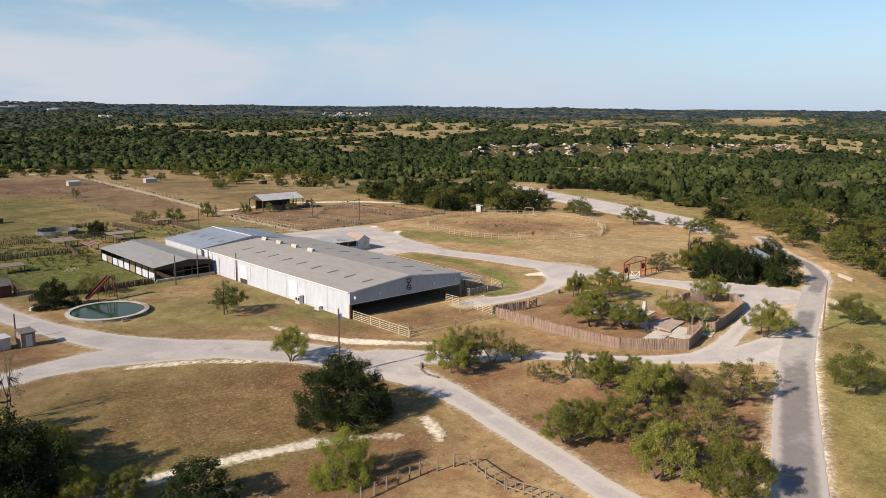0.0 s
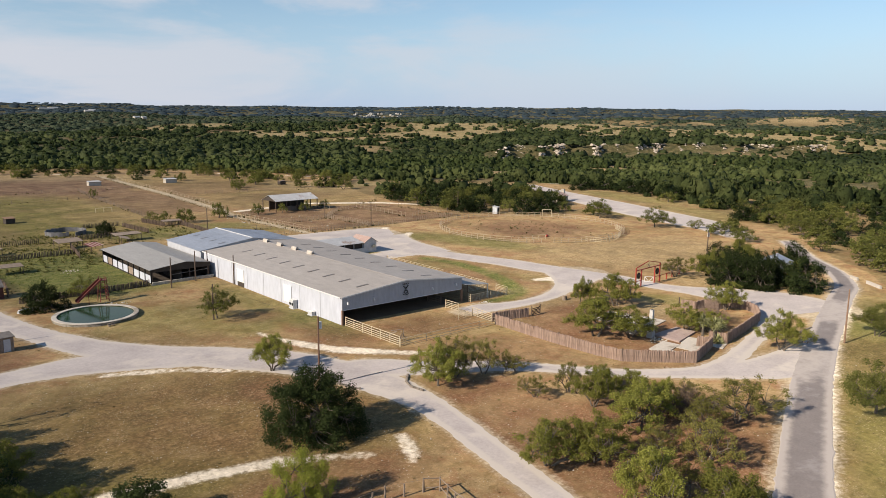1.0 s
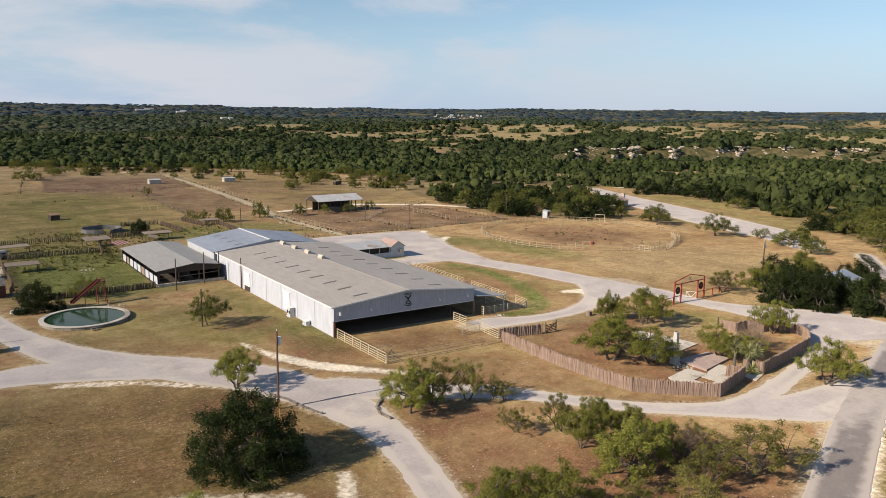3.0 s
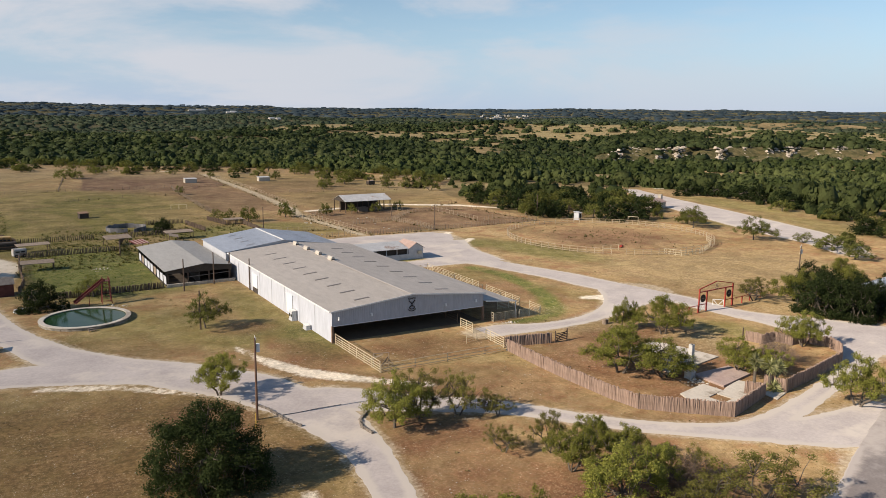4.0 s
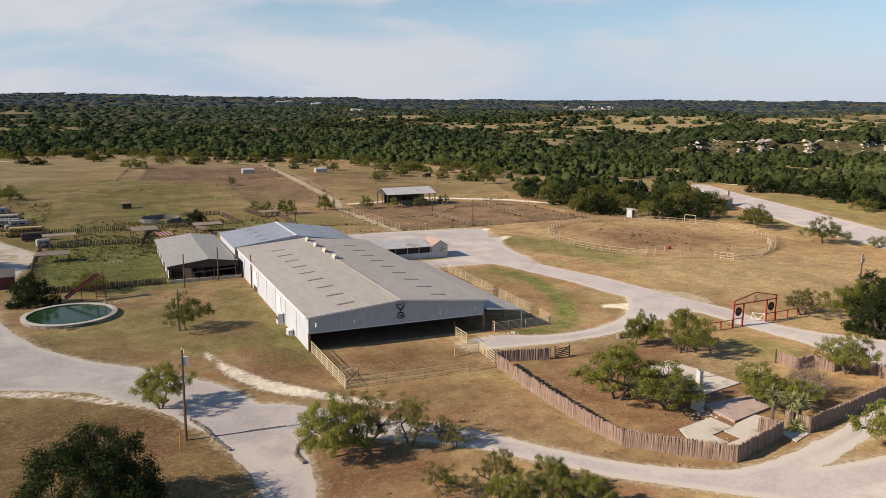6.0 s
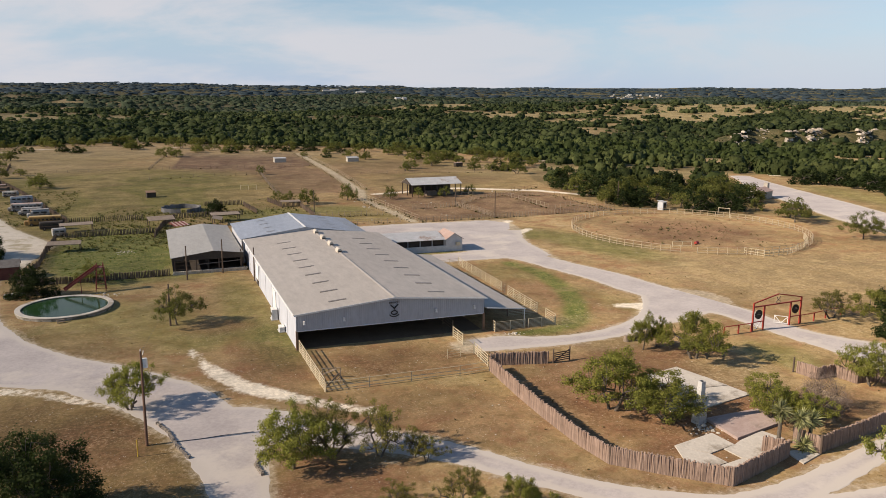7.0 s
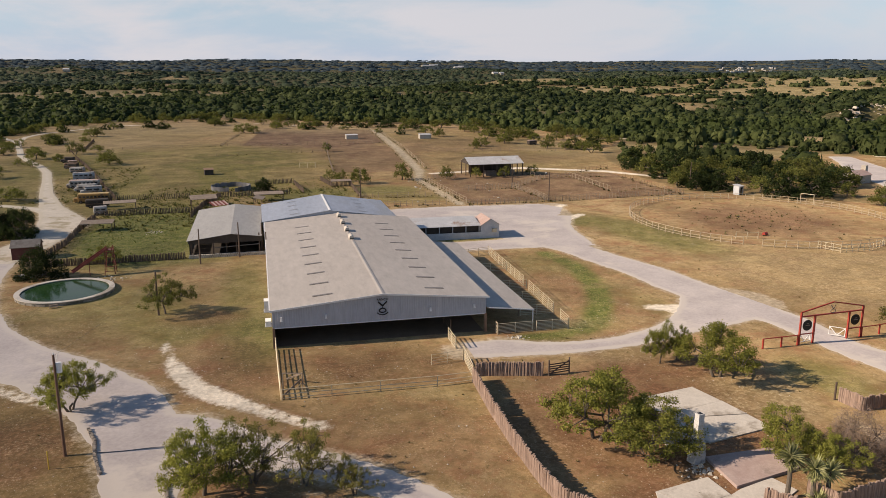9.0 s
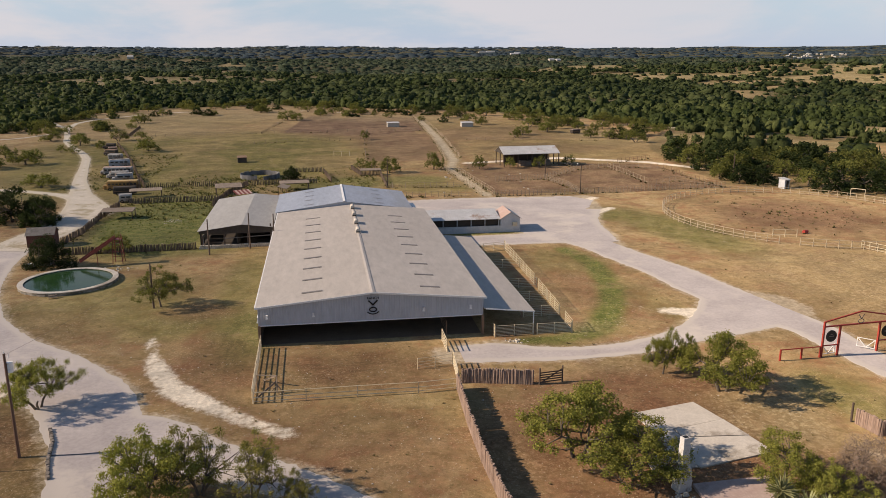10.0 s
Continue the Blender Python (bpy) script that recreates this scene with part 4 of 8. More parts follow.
def build_barn():
    ox, oy = BX0, BY0
    W, L, R = BX1 - BX0, BY1 - BY0, RX - BX0
    b = thing("riding_barn", ox, oy, 0, 0, "long pale steel riding barn with tan metal roof and open front", "barn")
    over = 0.35
    for side, (xa, xb) in enumerate(((-over, R), (W + over, R))):
        za = EAVE - over * (RIDGE - EAVE) / R
        m = Mesh()
        if side == 0:
            m.sheet((xa, L + 0.1, za + 0.12), (xa, -over, za + 0.12), (xb, -over, RIDGE + 0.12), (xb, L + 0.1, RIDGE + 0.12), 0.3, 0.018)
        else:
            m.sheet((xa, -over, za + 0.12), (xa, L + 0.1, za + 0.12), (xb, L + 0.1, RIDGE + 0.12), (xb, -over, RIDGE + 0.12), 0.3, 0.018)
        roof = part("roof", m, ROOF, b, "tan standing-seam metal roof slope")
        # skylight strips
        slope = (RIDGE - EAVE) / R
        for k in range(9):
            y = 3.2 + k * 5.55
            u = 6.3 if side == 0 else W - 6.2
            d = Mesh()
            t = (u / R) if side == 0 else ((W - u) / (W - R))
            zz = EAVE + (RIDGE - EAVE) * t + 0.175
            s = slope if side == 0 else -(RIDGE - EAVE) / (W - R)
            hw = 1.25
            d.add([(u - hw, y - 0.25, zz - hw * s), (u + hw, y - 0.25, zz + hw * s), (u + hw, y + 0.25, zz + hw * s), (u - hw, y + 0.25, zz - hw * s),
                   (u - hw, y - 0.25, zz - hw * s - 0.05), (u + hw, y - 0.25, zz + hw * s - 0.05), (u + hw, y + 0.25, zz + hw * s - 0.05), (u - hw, y + 0.25, zz - hw * s - 0.05)],
                  [(0, 1, 2, 3), (7, 6, 5, 4), (0, 4, 5, 1), (1, 5, 6, 2), (2, 6, 7, 3), (3, 7, 4, 0)])
            part("skylight", d, SKYLIGHT, roof)
    part("ridge_cap", Mesh().add([(R - 0.3, -over, RIDGE + 0.15), (R, -over, RIDGE + 0.22), (R + 0.3, -over, RIDGE + 0.15), (R - 0.3, L, RIDGE + 0.15), (R, L, RIDGE + 0.22), (R + 0.3, L, RIDGE + 0.15)],
                                 [(0, 1, 4, 3), (1, 2, 5, 4)]), ROOF, b)
    for k in range(4):   # ridge ventilators
        y = 33.0 + k * 6.6
        v = Mesh()
        v.box(R, y, RIDGE + 0.1, 0.75, 2.0, 0.28)
        v.tube((R, y - 1.0, RIDGE + 0.46), (R, y + 1.0, RIDGE + 0.46), 0.36, n=12)
        part("ridge_vent", v, CONCRETE, b, "white half-round ridge ventilator")
    # side wall facing the sun: bays of ribbed sheet with seams and doors
    bays = 8
    for k in range(bays):
        y0, y1 = L * k / bays, L * (k + 1) / bays
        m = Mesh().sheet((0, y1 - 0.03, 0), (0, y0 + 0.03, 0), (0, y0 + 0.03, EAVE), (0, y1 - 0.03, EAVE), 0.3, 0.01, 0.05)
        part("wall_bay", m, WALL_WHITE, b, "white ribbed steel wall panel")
        # far side in darker grey sheet, its shade put into the colour
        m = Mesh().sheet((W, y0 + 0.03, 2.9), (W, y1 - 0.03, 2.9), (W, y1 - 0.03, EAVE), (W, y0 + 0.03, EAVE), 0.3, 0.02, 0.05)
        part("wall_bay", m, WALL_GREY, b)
        part("seam_post", Mesh().box(0.02, y0, 0, 0.12, 0.16, EAVE), WALL_GREY, b)
        part("wall_post", Mesh().box(W - 0.12, y0 + 0.12, 0, 0.2, 0.2, EAVE - 0.1), RUST, b)
        for xx in (W * 0.25, W * 0.75):
            part("roof_truss", Mesh().beam((0.2, y0 + 0.2, EAVE - 0.25), (R, y0 + 0.2, RIDGE - 0.2), 0.12, 0.35) if xx < R else
                 Mesh().beam((W - 0.2, y0 + 0.2, EAVE - 0.25), (R, y0 + 0.2, RIDGE - 0.2), 0.12, 0.35), RUST, b)
    for y, w, h, z in ((18.6, 2.9, 3.1, 0.55), (38.2, 2.9, 2.5, 1.0)):
        door = part("sliding_door", Mesh().sheet((-0.1, y + w / 2, z), (-0.1, y - w / 2, z), (-0.1, y - w / 2, z + h), (-0.1, y + w / 2, z + h), 0.3, 0.02, 0.05), TRIM, b, "white sliding door")
        part("door_track", Mesh().box(-0.1, y, z + h, 0.12, w + 0.3, 0.14), TRIM, door)
    # dark box on the closed wall paints the shade below the raised door
    part("doorway", Mesh().box(-0.03, 38.2, 0, 0.1, 2.9, 1.0), DARK, b, "dark sheet drawn for the shaded gap under the door")
    part("eave_gutter", Mesh().box(-over, L / 2, EAVE - 0.06, 0.14, L, 0.16), TRIM, b)
    # front gable hung over the open arena
    gb = 2.6
    m = Mesh()
    # grey here carries the gable's shade; the sunlit side wall is white
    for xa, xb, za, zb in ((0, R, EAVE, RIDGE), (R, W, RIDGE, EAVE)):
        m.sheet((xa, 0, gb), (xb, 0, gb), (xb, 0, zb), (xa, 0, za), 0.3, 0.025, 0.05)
    gable = part("front_gable", m, WALL_GREY, b, "ribbed gable toned grey for its shade, with a black brand sign")
    for xa, xb, za, zb in ((-over, R, EAVE - 0.03, RIDGE + 0.05), (R, W + over, RIDGE + 0.05, EAVE - 0.03)):
        part("barge_trim", Mesh().beam((xa, -over - 0.02, za + 0.06), (xb, -over - 0.02, zb + 0.06), 0.06, 0.22), TRIM, gable)
    part("gable_trim", Mesh().box(W / 2, -0.03, gb - 0.08, W, 0.1, 0.1), TRIM, gable)
    for u in (1.0, 6.4, 19.6, 25.4):
        lamp = Mesh().box(u, -0.22, 3.75, 0.22, 0.3, 0.2).box(u, -0.32, 3.5, 0.3, 0.3, 0.28, taper=0.6)
        part("flood_lamp", lamp, TRIM, gable, "small white flood lamp")
    for u in (0.05, W - 0.05):
        part("corner_post", Mesh().box(u, 0.0, 0, 0.3, 0.3, gb), RUST, b)
    # back wall and inside
    m = Mesh()
    # back wall takes the same shade grey as the gable
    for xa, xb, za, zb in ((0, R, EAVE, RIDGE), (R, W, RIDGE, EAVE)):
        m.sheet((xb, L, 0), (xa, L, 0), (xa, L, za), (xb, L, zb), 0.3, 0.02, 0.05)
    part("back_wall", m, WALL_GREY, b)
    # near-black lining added so the arena's inside reads as shaded
    part("inner_lining", Mesh().box(0.12, L / 2, 0.02, 0.06, L - 0.4, 2.2), DARK, b, "dark lining sheet that carries the barn's inner shade")
    part("arena_floor", Mesh().box(W / 2, L / 2 + 0.2, -0.05, W - 0.3, L - 0.6, 0.07), DIRT, b, "raked brown arena dirt")
    # inner rail fence towards the lean-to
    for k in range(14):
        y = 0.8 + k * 4.0
        part("inner_post", Mesh().tube((W - 4.5, y, 0), (W - 4.5, y, 1.7), 0.06), RUST, b)
    for z in (0.4, 0.8, 1.2, 1.6):
        part("inner_rail", Mesh().tube((W - 4.5, 0.8, z), (W - 4.5, L - 1, z), 0.035, n=5), RUST, b)
    # brand sign
    sx, sy, sz = R, -0.08, 3.95
    sign = part("brand_sign", Mesh().hoop(sx, sy, sz, 0.42, 0.26, 0.05, 0.15, 20), BLACK, gable, "black metal brand sign")
    for dx, z0, z1 in ((-0.55, 1.15, 0.6), (0.55, 1.15, 0.6), (0.0, 0.65, 0.25)):
        part("brand_bar", Mesh().beam((sx + dx, sy, sz + z0), (sx, sy, sz + z1), 0.05, 0.17), BLACK, sign)
    arc = Mesh()
    for i in range(8):
        a0, a1 = radians(215 + 110 * i / 8), radians(215 + 110 * (i + 1) / 8)
        arc.beam((sx + 0.85 * math.cos(a0), sy, sz + 0.15 + 0.72 * math.sin(a0)), (sx + 0.85 * math.cos(a1), sy, sz + 0.15 + 0.72 * math.sin(a1)), 0.05, 0.12)
    part("brand_arc", arc, BLACK, sign)
    txt = bpy.data.curves.new("lettering", "FONT")
    txt.body, txt.size, txt.align_x, txt.extrude = "RANCH", 0.42, "CENTER", 0.02
    lo = new("lettering", txt)
    dg = bpy.context.evaluated_depsgraph_get()
    me = bpy.data.meshes.new_from_object(lo.evaluated_get(dg))
    bpy.data.objects.remove(lo)
    me.materials.append(BLACK)
    letters = part("lettering", me, BLACK, sign, "black letters")
    letters.matrix_local = pose(sx, sy, sz + 1.3, 90, 0, 0)
    # gable-foot lean-to on the shaded side
    lw, l0, l1 = 6.4, -0.6, 40.0
    lean = part("lean_to_roof", Mesh().sheet((W + lw, l0, 2.85), (W + lw, l1, 2.85), (W + 0.02, l1, 3.55), (W + 0.02, l0, 3.55), 0.3, 0.018), ROOF, b, "tan metal lean-to roof")
    part("lean_to_trim", Mesh().beam((W + 0.2, l0 - 0.03, 3.5), (W + lw, l0 - 0.03, 2.82), 0.05, 0.14), TRIM, lean)
    for k in range(8):
        y = l0 + 0.1 + k * (l1 - l0 - 0.2) / 7
        part("lean_to_post", Mesh().box(W + lw - 0.12, y, 0, 0.13, 0.13, 2.84), TRIM if k == 0 else RUST, lean)


build_barn()


def build_blue_barn():
    x0, x1, y0, y1, e, r, rx = 76.7, 102.2, 164.5, 184.3, 4.9, 6.7, 89.4
    b = thing("hay_barn", x0, y0, 0, 0, "metal barn with blue-grey galvanised gable roof", "barn")
    W, L, R = x1 - x0, y1 - y0, rx - x0
    for side in (0, 1):
        xa = -0.3 if side == 0 else W + 0.3
        q = [(xa, L + 0.3, e), (xa, -0.1, e), (R, -0.1, r), (R, L + 0.3, r)]
        m = Mesh().sheet(*(q if side == 0 else (q[1], q[0], q[3], q[2])), 0.3, 0.018)
        roof = part("roof", m, ROOF_BLUE, b, "blue-grey metal roof slope")
        for k in range(4):
            u = 6 if side == 0 else W - 6
            zz = e + (r - e) * (u + 0.3 if side == 0 else W + 0.3 - u) / (R + 0.3) + 0.1
            s = (r - e) / (R + 0.3) * (1 if side == 0 else -1)
            d = Mesh().add([(u - 0.9, 2 + 4.8 * k, zz - 0.9 * s), (u + 0.9, 2 + 4.8 * k, zz + 0.9 * s), (u + 0.9, 2.3 + 4.8 * k, zz + 0.9 * s), (u - 0.9, 2.3 + 4.8 * k, zz - 0.9 * s)], [(0, 1, 2, 3)])
            part("skylight", d, SKYLIGHT, roof)
    part("ridge_cap", Mesh().beam((R, -0.1, r + 0.06), (R, L + 0.3, r + 0.06), 0.4, 0.06), TRIM, b)
    part("wall", Mesh().sheet((0, L, 0), (0, 0, 0), (0, 0, e), (0, L, e), 0.3, 0.02, 0.05), WALL_GREY, b)
    part("wall", Mesh().sheet((W, 0, 0), (W, L, 0), (W, L, e), (W, 0, e), 0.3, 0.02, 0.05), WALL_GREY, b)
    m = Mesh()
    for xa, xb, za, zb in ((0, R, e, r), (R, W, r, e)):
        m.sheet((xb, L, 0), (xa, L, 0), (xa, L, za), (xb, L, zb), 0.3, 0.02, 0.05)
    part("wall", m, WALL_GREY, b)
    m = Mesh()
    for xa, xb, za, zb in ((0, R, e, r), (R, W, r, e)):
        m.sheet((xa, 0.05, 0), (xb, 0.05, 0), (xb, 0.05, zb), (xa, 0.05, za), 0.3, 0.02, 0.05)
    part("wall", m, WALL_GREY, b)
    part("door_canopy", Mesh().sheet((W, L - 6.5, 2.7), (W + 2.6, L - 6.5, 2.5), (W + 2.6, L - 1.5, 2.5), (W, L - 1.5, 2.7), 0.3, 0.03), TRIM, b, "small white side canopy")


build_blue_barn()


def build_stable():
    x0, x1, y0, y1, e, r, rx = 63.4, 76.3, 158.8, 190.8, 3.1, 4.15, 70.8
    b = thing("stable_shed", x0, y0, 0, 0, "low open stable with grey sheet roof and dark boards", "shed")
    W, L, R = x1 - x0, y1 - y0, rx - x0
    for side in (0, 1):
        xa = -0.4 if side == 0 else W
        za = e if side == 0 else 3.5
        q = [(xa, L + 0.2, za), (xa, -0.4, za), (R, -0.4, r), (R, L + 0.2, r)]
        part("roof", Mesh().sheet(*(q if side == 0 else (q[1], q[0], q[3], q[2])), 0.3, 0.018), ROOF_GREY, b)
    n = 9
    for k in range(n + 1):
        y = 0.1 + k * (L - 0.2) / n
        part("post", Mesh().box(0.1, y, 0, 0.22, 0.22, e - 0.05), BLACK, b)
        if k < n:
            yy = y + (L - 0.2) / n / 2
            part("stall_panel", Mesh().box(0.12, yy, 0.25, 0.08, (L - 0.2) / n - 0.5, 1.55), WALL_WHITE if k % 4 != 3 else WOOD, b, "whitewashed stall panel")
    for x in (0.3, 4.2, 8.3, 12.4):
        part("post", Mesh().box(x, 0.1, 0, 0.22, 0.22, e + min(x, R) * 0.13), POLE, b)
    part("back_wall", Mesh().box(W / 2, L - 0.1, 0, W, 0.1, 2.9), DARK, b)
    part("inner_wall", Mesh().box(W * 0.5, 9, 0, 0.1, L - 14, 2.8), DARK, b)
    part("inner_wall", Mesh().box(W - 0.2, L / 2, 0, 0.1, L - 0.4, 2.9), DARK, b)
    # near-black floor: the shade under the stable roof is in its colour
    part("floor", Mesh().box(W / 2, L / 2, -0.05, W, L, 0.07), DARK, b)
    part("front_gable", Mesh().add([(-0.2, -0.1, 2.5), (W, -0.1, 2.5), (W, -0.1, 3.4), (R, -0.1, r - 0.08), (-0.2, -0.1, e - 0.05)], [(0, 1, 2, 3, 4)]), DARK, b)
    part("front_rail", Mesh().beam((4.2, -0.1, 1.6), (12.4, -0.1, 2.0), 0.08, 0.12), SHINGLE, b)


build_stable()


def build_bunk_hut():
    h = thing("office_hut", 105.2, 162.6, 0, 0, "white hut with faded red gable and long tin roof", "hut")
    L1, W = 14.3, 5.6
    part("long_roof", Mesh().sheet((-0.2, -0.3, 2.75), (L1, -0.3, 2.75), (L1, W, 3.7), (-0.2, W, 3.7), 0.5, 0.012), ROOF_OLD, h, "long pale tin roof, rust stained")
    part("low_wall", Mesh().box(L1 / 2, 0.05, 0, L1, 0.15, 1.35), CARWHITE, h)
    # near-black sheet set inside the opening in place of its shade
    part("dark_opening", Mesh().box(L1 / 2, 0.5, 1.3, L1 - 0.2, 0.1, 1.4), DARK, h)
    part("back_wall", Mesh().box(L1 / 2, W - 0.2, 0, L1, 0.15, 3.6), CARWHITE, h)
    for k in range(6):
        part("post", Mesh().box(0.2 + k * 2.75, 0.05, 0, 0.14, 0.14, 2.72), CARWHITE, h)
    x0, w, d, e, r = L1, 3.9, 6.2, 2.75, 4.0
    g = Mesh().add([(x0, 0, 0), (x0 + w, 0, 0), (x0 + w, 0, e), (x0 + w / 2, 0, r), (x0, 0, e), (x0, d, 0), (x0 + w, d, 0), (x0 + w, d, e), (x0 + w / 2, d, r), (x0, d, e)],
                   [(0, 1, 2, 3, 4), (9, 8, 7, 6, 5), (0, 4, 9, 5), (1, 6, 7, 2)])
    part("cabin_wall", g, CARWHITE, h, "white plastered cabin")
    part("cabin_roof", Mesh().sheet((x0 - 0.3, d + 0.3, e - 0.12), (x0 - 0.3, -0.45, e - 0.12), (x0 + w / 2, -0.45, r + 0.08), (x0 + w / 2, d + 0.3, r + 0.08), 0.4, 0.03), SALMON, h, "faded red tin slope")
    part("cabin_roof", Mesh().sheet((x0 + w + 0.3, -0.45, e - 0.12), (x0 + w + 0.3, d + 0.3, e - 0.12), (x0 + w / 2, d + 0.3, r + 0.08), (x0 + w / 2, -0.45, r + 0.08), 0.4, 0.03), ROOF_OLD, h)
    part("wall_cooler", Mesh().box(x0 + w * 0.72, -0.25, 1.3, 0.9, 0.5, 0.7), STEEL, h, "grey wall cooler")


build_bunk_hut()


def build_pole_barn():
    x0, x1, y0, y1, e, r = 141.3, 159.6, 250.5, 260.0, 4.0, 5.9
    b = thing("pole_barn", x0, y0, 0, 3, "open hay shelter with silvery tin roof on posts", "shed")
    W, L = x1 - x0, y1 - y0
    part("roof", Mesh().sheet((-0.3, -0.4, e), (W, -0.4, e), (W, L / 2, r), (-0.3, L / 2, r), 0.5, 0.04), ROOF_OLD, b, "patched silver tin roof")
    part("roof", Mesh().sheet((W, L + 0.4, e), (-0.3, L + 0.4, e), (-0.3, L / 2, r), (W, L / 2, r), 0.5, 0.04), ROOF_OLD, b)
    part("gable", Mesh().add([(t, y, z) for t in (0, 0.08) for y, z in ((0, e - 0.1), (L, e - 0.1), (L / 2, r - 0.1))], [(0, 2, 1), (3, 4, 5), (0, 1, 4, 3), (1, 2, 5, 4), (2, 0, 3, 5)]), DARK, b)
    for x in (0.2, 4.7, 9.2, 13.6, 18.0):
        for y in (0.2, L / 2, L - 0.2):
            part("post", Mesh().box(x, y, 0, 0.25, 0.25, e if y != L / 2 else r - 0.1), POLE, b)
    # near-black wall added at the back to darken the open shelter's inside
    part("hay_wall", Mesh().box(10, L - 0.6, 0, 15, 0.2, 3.2), DARK, b)
    for x, y, w in ((8, 3, 4), (14, 4, 5)):
        part("hay_stack", Mesh().box(x, y, 0, w, 2.4, 1.5, taper=0.92), WOOD, b)


build_pole_barn()


# ---- trees ----
def limb_tree(seed, clumps, leaves, size, leaf, stems=2, low=0.12, clump_r=(0.10, 0.17), dome=0.42, deep=0.20, edge=0.30, thick=0.6, shape=(0.5, 1.9), flat=0.62, gap=0.15, extra=1):
    """Trunk and crown of a unit tree grown limb by limb: 1 high, crown radius 1. Each limb end carries a loose clump of leaves."""
    rng = np.random.default_rng(seed)
    ph, tips = rng.uniform(0, 6.283, 4), []
    for attempt in range(6000):
        if len(tips) >= clumps:
            break
        a, rho = rng.uniform(0, 6.283), math.sqrt(rng.uniform(0, 1))
        reach = 0.80 * (1 + edge * (0.6 * math.sin(2 * a + ph[0]) + 0.5 * math.sin(3 * a + ph[1]) + 0.4 * math.sin(5 * a + ph[2])))
        top = 0.85 - dome * rho ** 2.2 - 0.07 * math.sin(7 * rho + 3 * a + ph[3])
        z = max(top - abs(rng.normal()) * deep * (1 + rho), low + 0.05)
        p = np.array([rho * reach * math.cos(a), rho * reach * math.sin(a), z])
        if all(np.linalg.norm((p - q) * (1, 1, 1.3)) > gap for q in tips):
            tips.append(p)
    tips = np.array(tips)
    rr = rng.uniform(*clump_r, len(tips))
    out = []
    for c, r in zip(tips, rr):
        n = int(leaves * (r / 0.135) ** 2)
        d = rng.normal(size=(n, 3))
        d /= np.linalg.norm(d, axis=1)[:, None]
        lump = 0.8 + 0.35 * np.sin(4 * d[:, 0] + rng.uniform(0, 6)) * np.sin(4 * d[:, 1] + rng.uniform(0, 6))
        p = c + d * (r * lump * rng.uniform(0.25, 1.15, n) ** 0.7)[:, None] * (1, 1, flat)
        face = d * 0.75 + rng.normal(size=(n, 3)) * 0.5 + (0, 0, 0.25)      # leaves look outwards from their clump
        side = np.cross(face, rng.normal(size=(n, 3)))
        side /= np.linalg.norm(side, axis=1)[:, None] + 1e-6
        way = np.cross(face, side)
        way /= np.linalg.norm(way, axis=1)[:, None] + 1e-6
        s = size * rng.uniform(0.55, 1.35, n)[:, None]
        side, way = side * s * (1, 1, 0.62), way * s * (1, 1, 0.62)
        out.append(np.stack([p - side * shape[0], p + side * shape[0], p + way * shape[1]], 1))
    crown = quads("crown", np.concatenate(out), leaf)
    m, ends = Mesh(), []

    def crooked(a, b, r0, r1, n=5, bend=0.10):
        mid = a.lerp(b, 0.5) + Vector(rng.normal(size=3) * bend * (b - a).length) + Vector((0, 0, 0.06 * (b - a).length))
        m.tube(a, mid, r0, (r0 + r1) / 2, n).tube(mid, b, (r0 + r1) / 2, r1, n)

    for s in range(stems):
        a = 6.283 * s / stems + rng.uniform(-0.5, 0.5)
        lean, off = (0.0, 0.0) if stems == 1 else (rng.uniform(0.10, 0.26), 0.05)
        p0 = Vector((off * math.cos(a), off * math.sin(a), -0.04))
        p1 = p0 + Vector((lean * 0.5 * math.cos(a) + rng.normal() * 0.03, lean * 0.5 * math.sin(a) + rng.normal() * 0.03, 0.16))
        p2 = p1 + Vector((lean * math.cos(a) + rng.normal() * 0.05, lean * math.sin(a) + rng.normal() * 0.05, 0.15))
        r = (0.085 if stems == 1 else 0.06) * thick
        m.tube(p0, p1, r * 1.35, r * 0.95, 7).tube(p1, p2, r * 0.95, r * 0.75, 7)
        ends.append(p2)
    far = clumps < 30
    limbs = []
    order = rng.permutation(len(tips))
    for i in order[:max(5, len(tips) // 6)]:
        t = Vector(tips[i])
        e = min(ends, key=lambda q: (q - t).length)
        k = e.lerp(t, 0.62) + Vector((0, 0, -0.05))
        crooked(e, k, 0.036 * thick, 0.022 * thick)
        limbs.append(k)
    for i in order[:len(order) // 2] if far else order:
        t = Vector(tips[i])
        e = min(limbs, key=lambda q: (q - t).length)
        if far:
            m.tube(e, t, 0.02 * thick, 0.008 * thick, 3)
            continue
        crooked(e, t, 0.022 * thick, 0.007 * thick, 4, 0.14)
        for j in range(extra):
            d = rng.normal(size=3)
            m.tube(t, t + Vector(d / np.linalg.norm(d) * rr[i] * (1, 1, flat)), 0.008 * thick, 0.003 * thick, 3)
    return m.data("trunk", BARK, True), crown


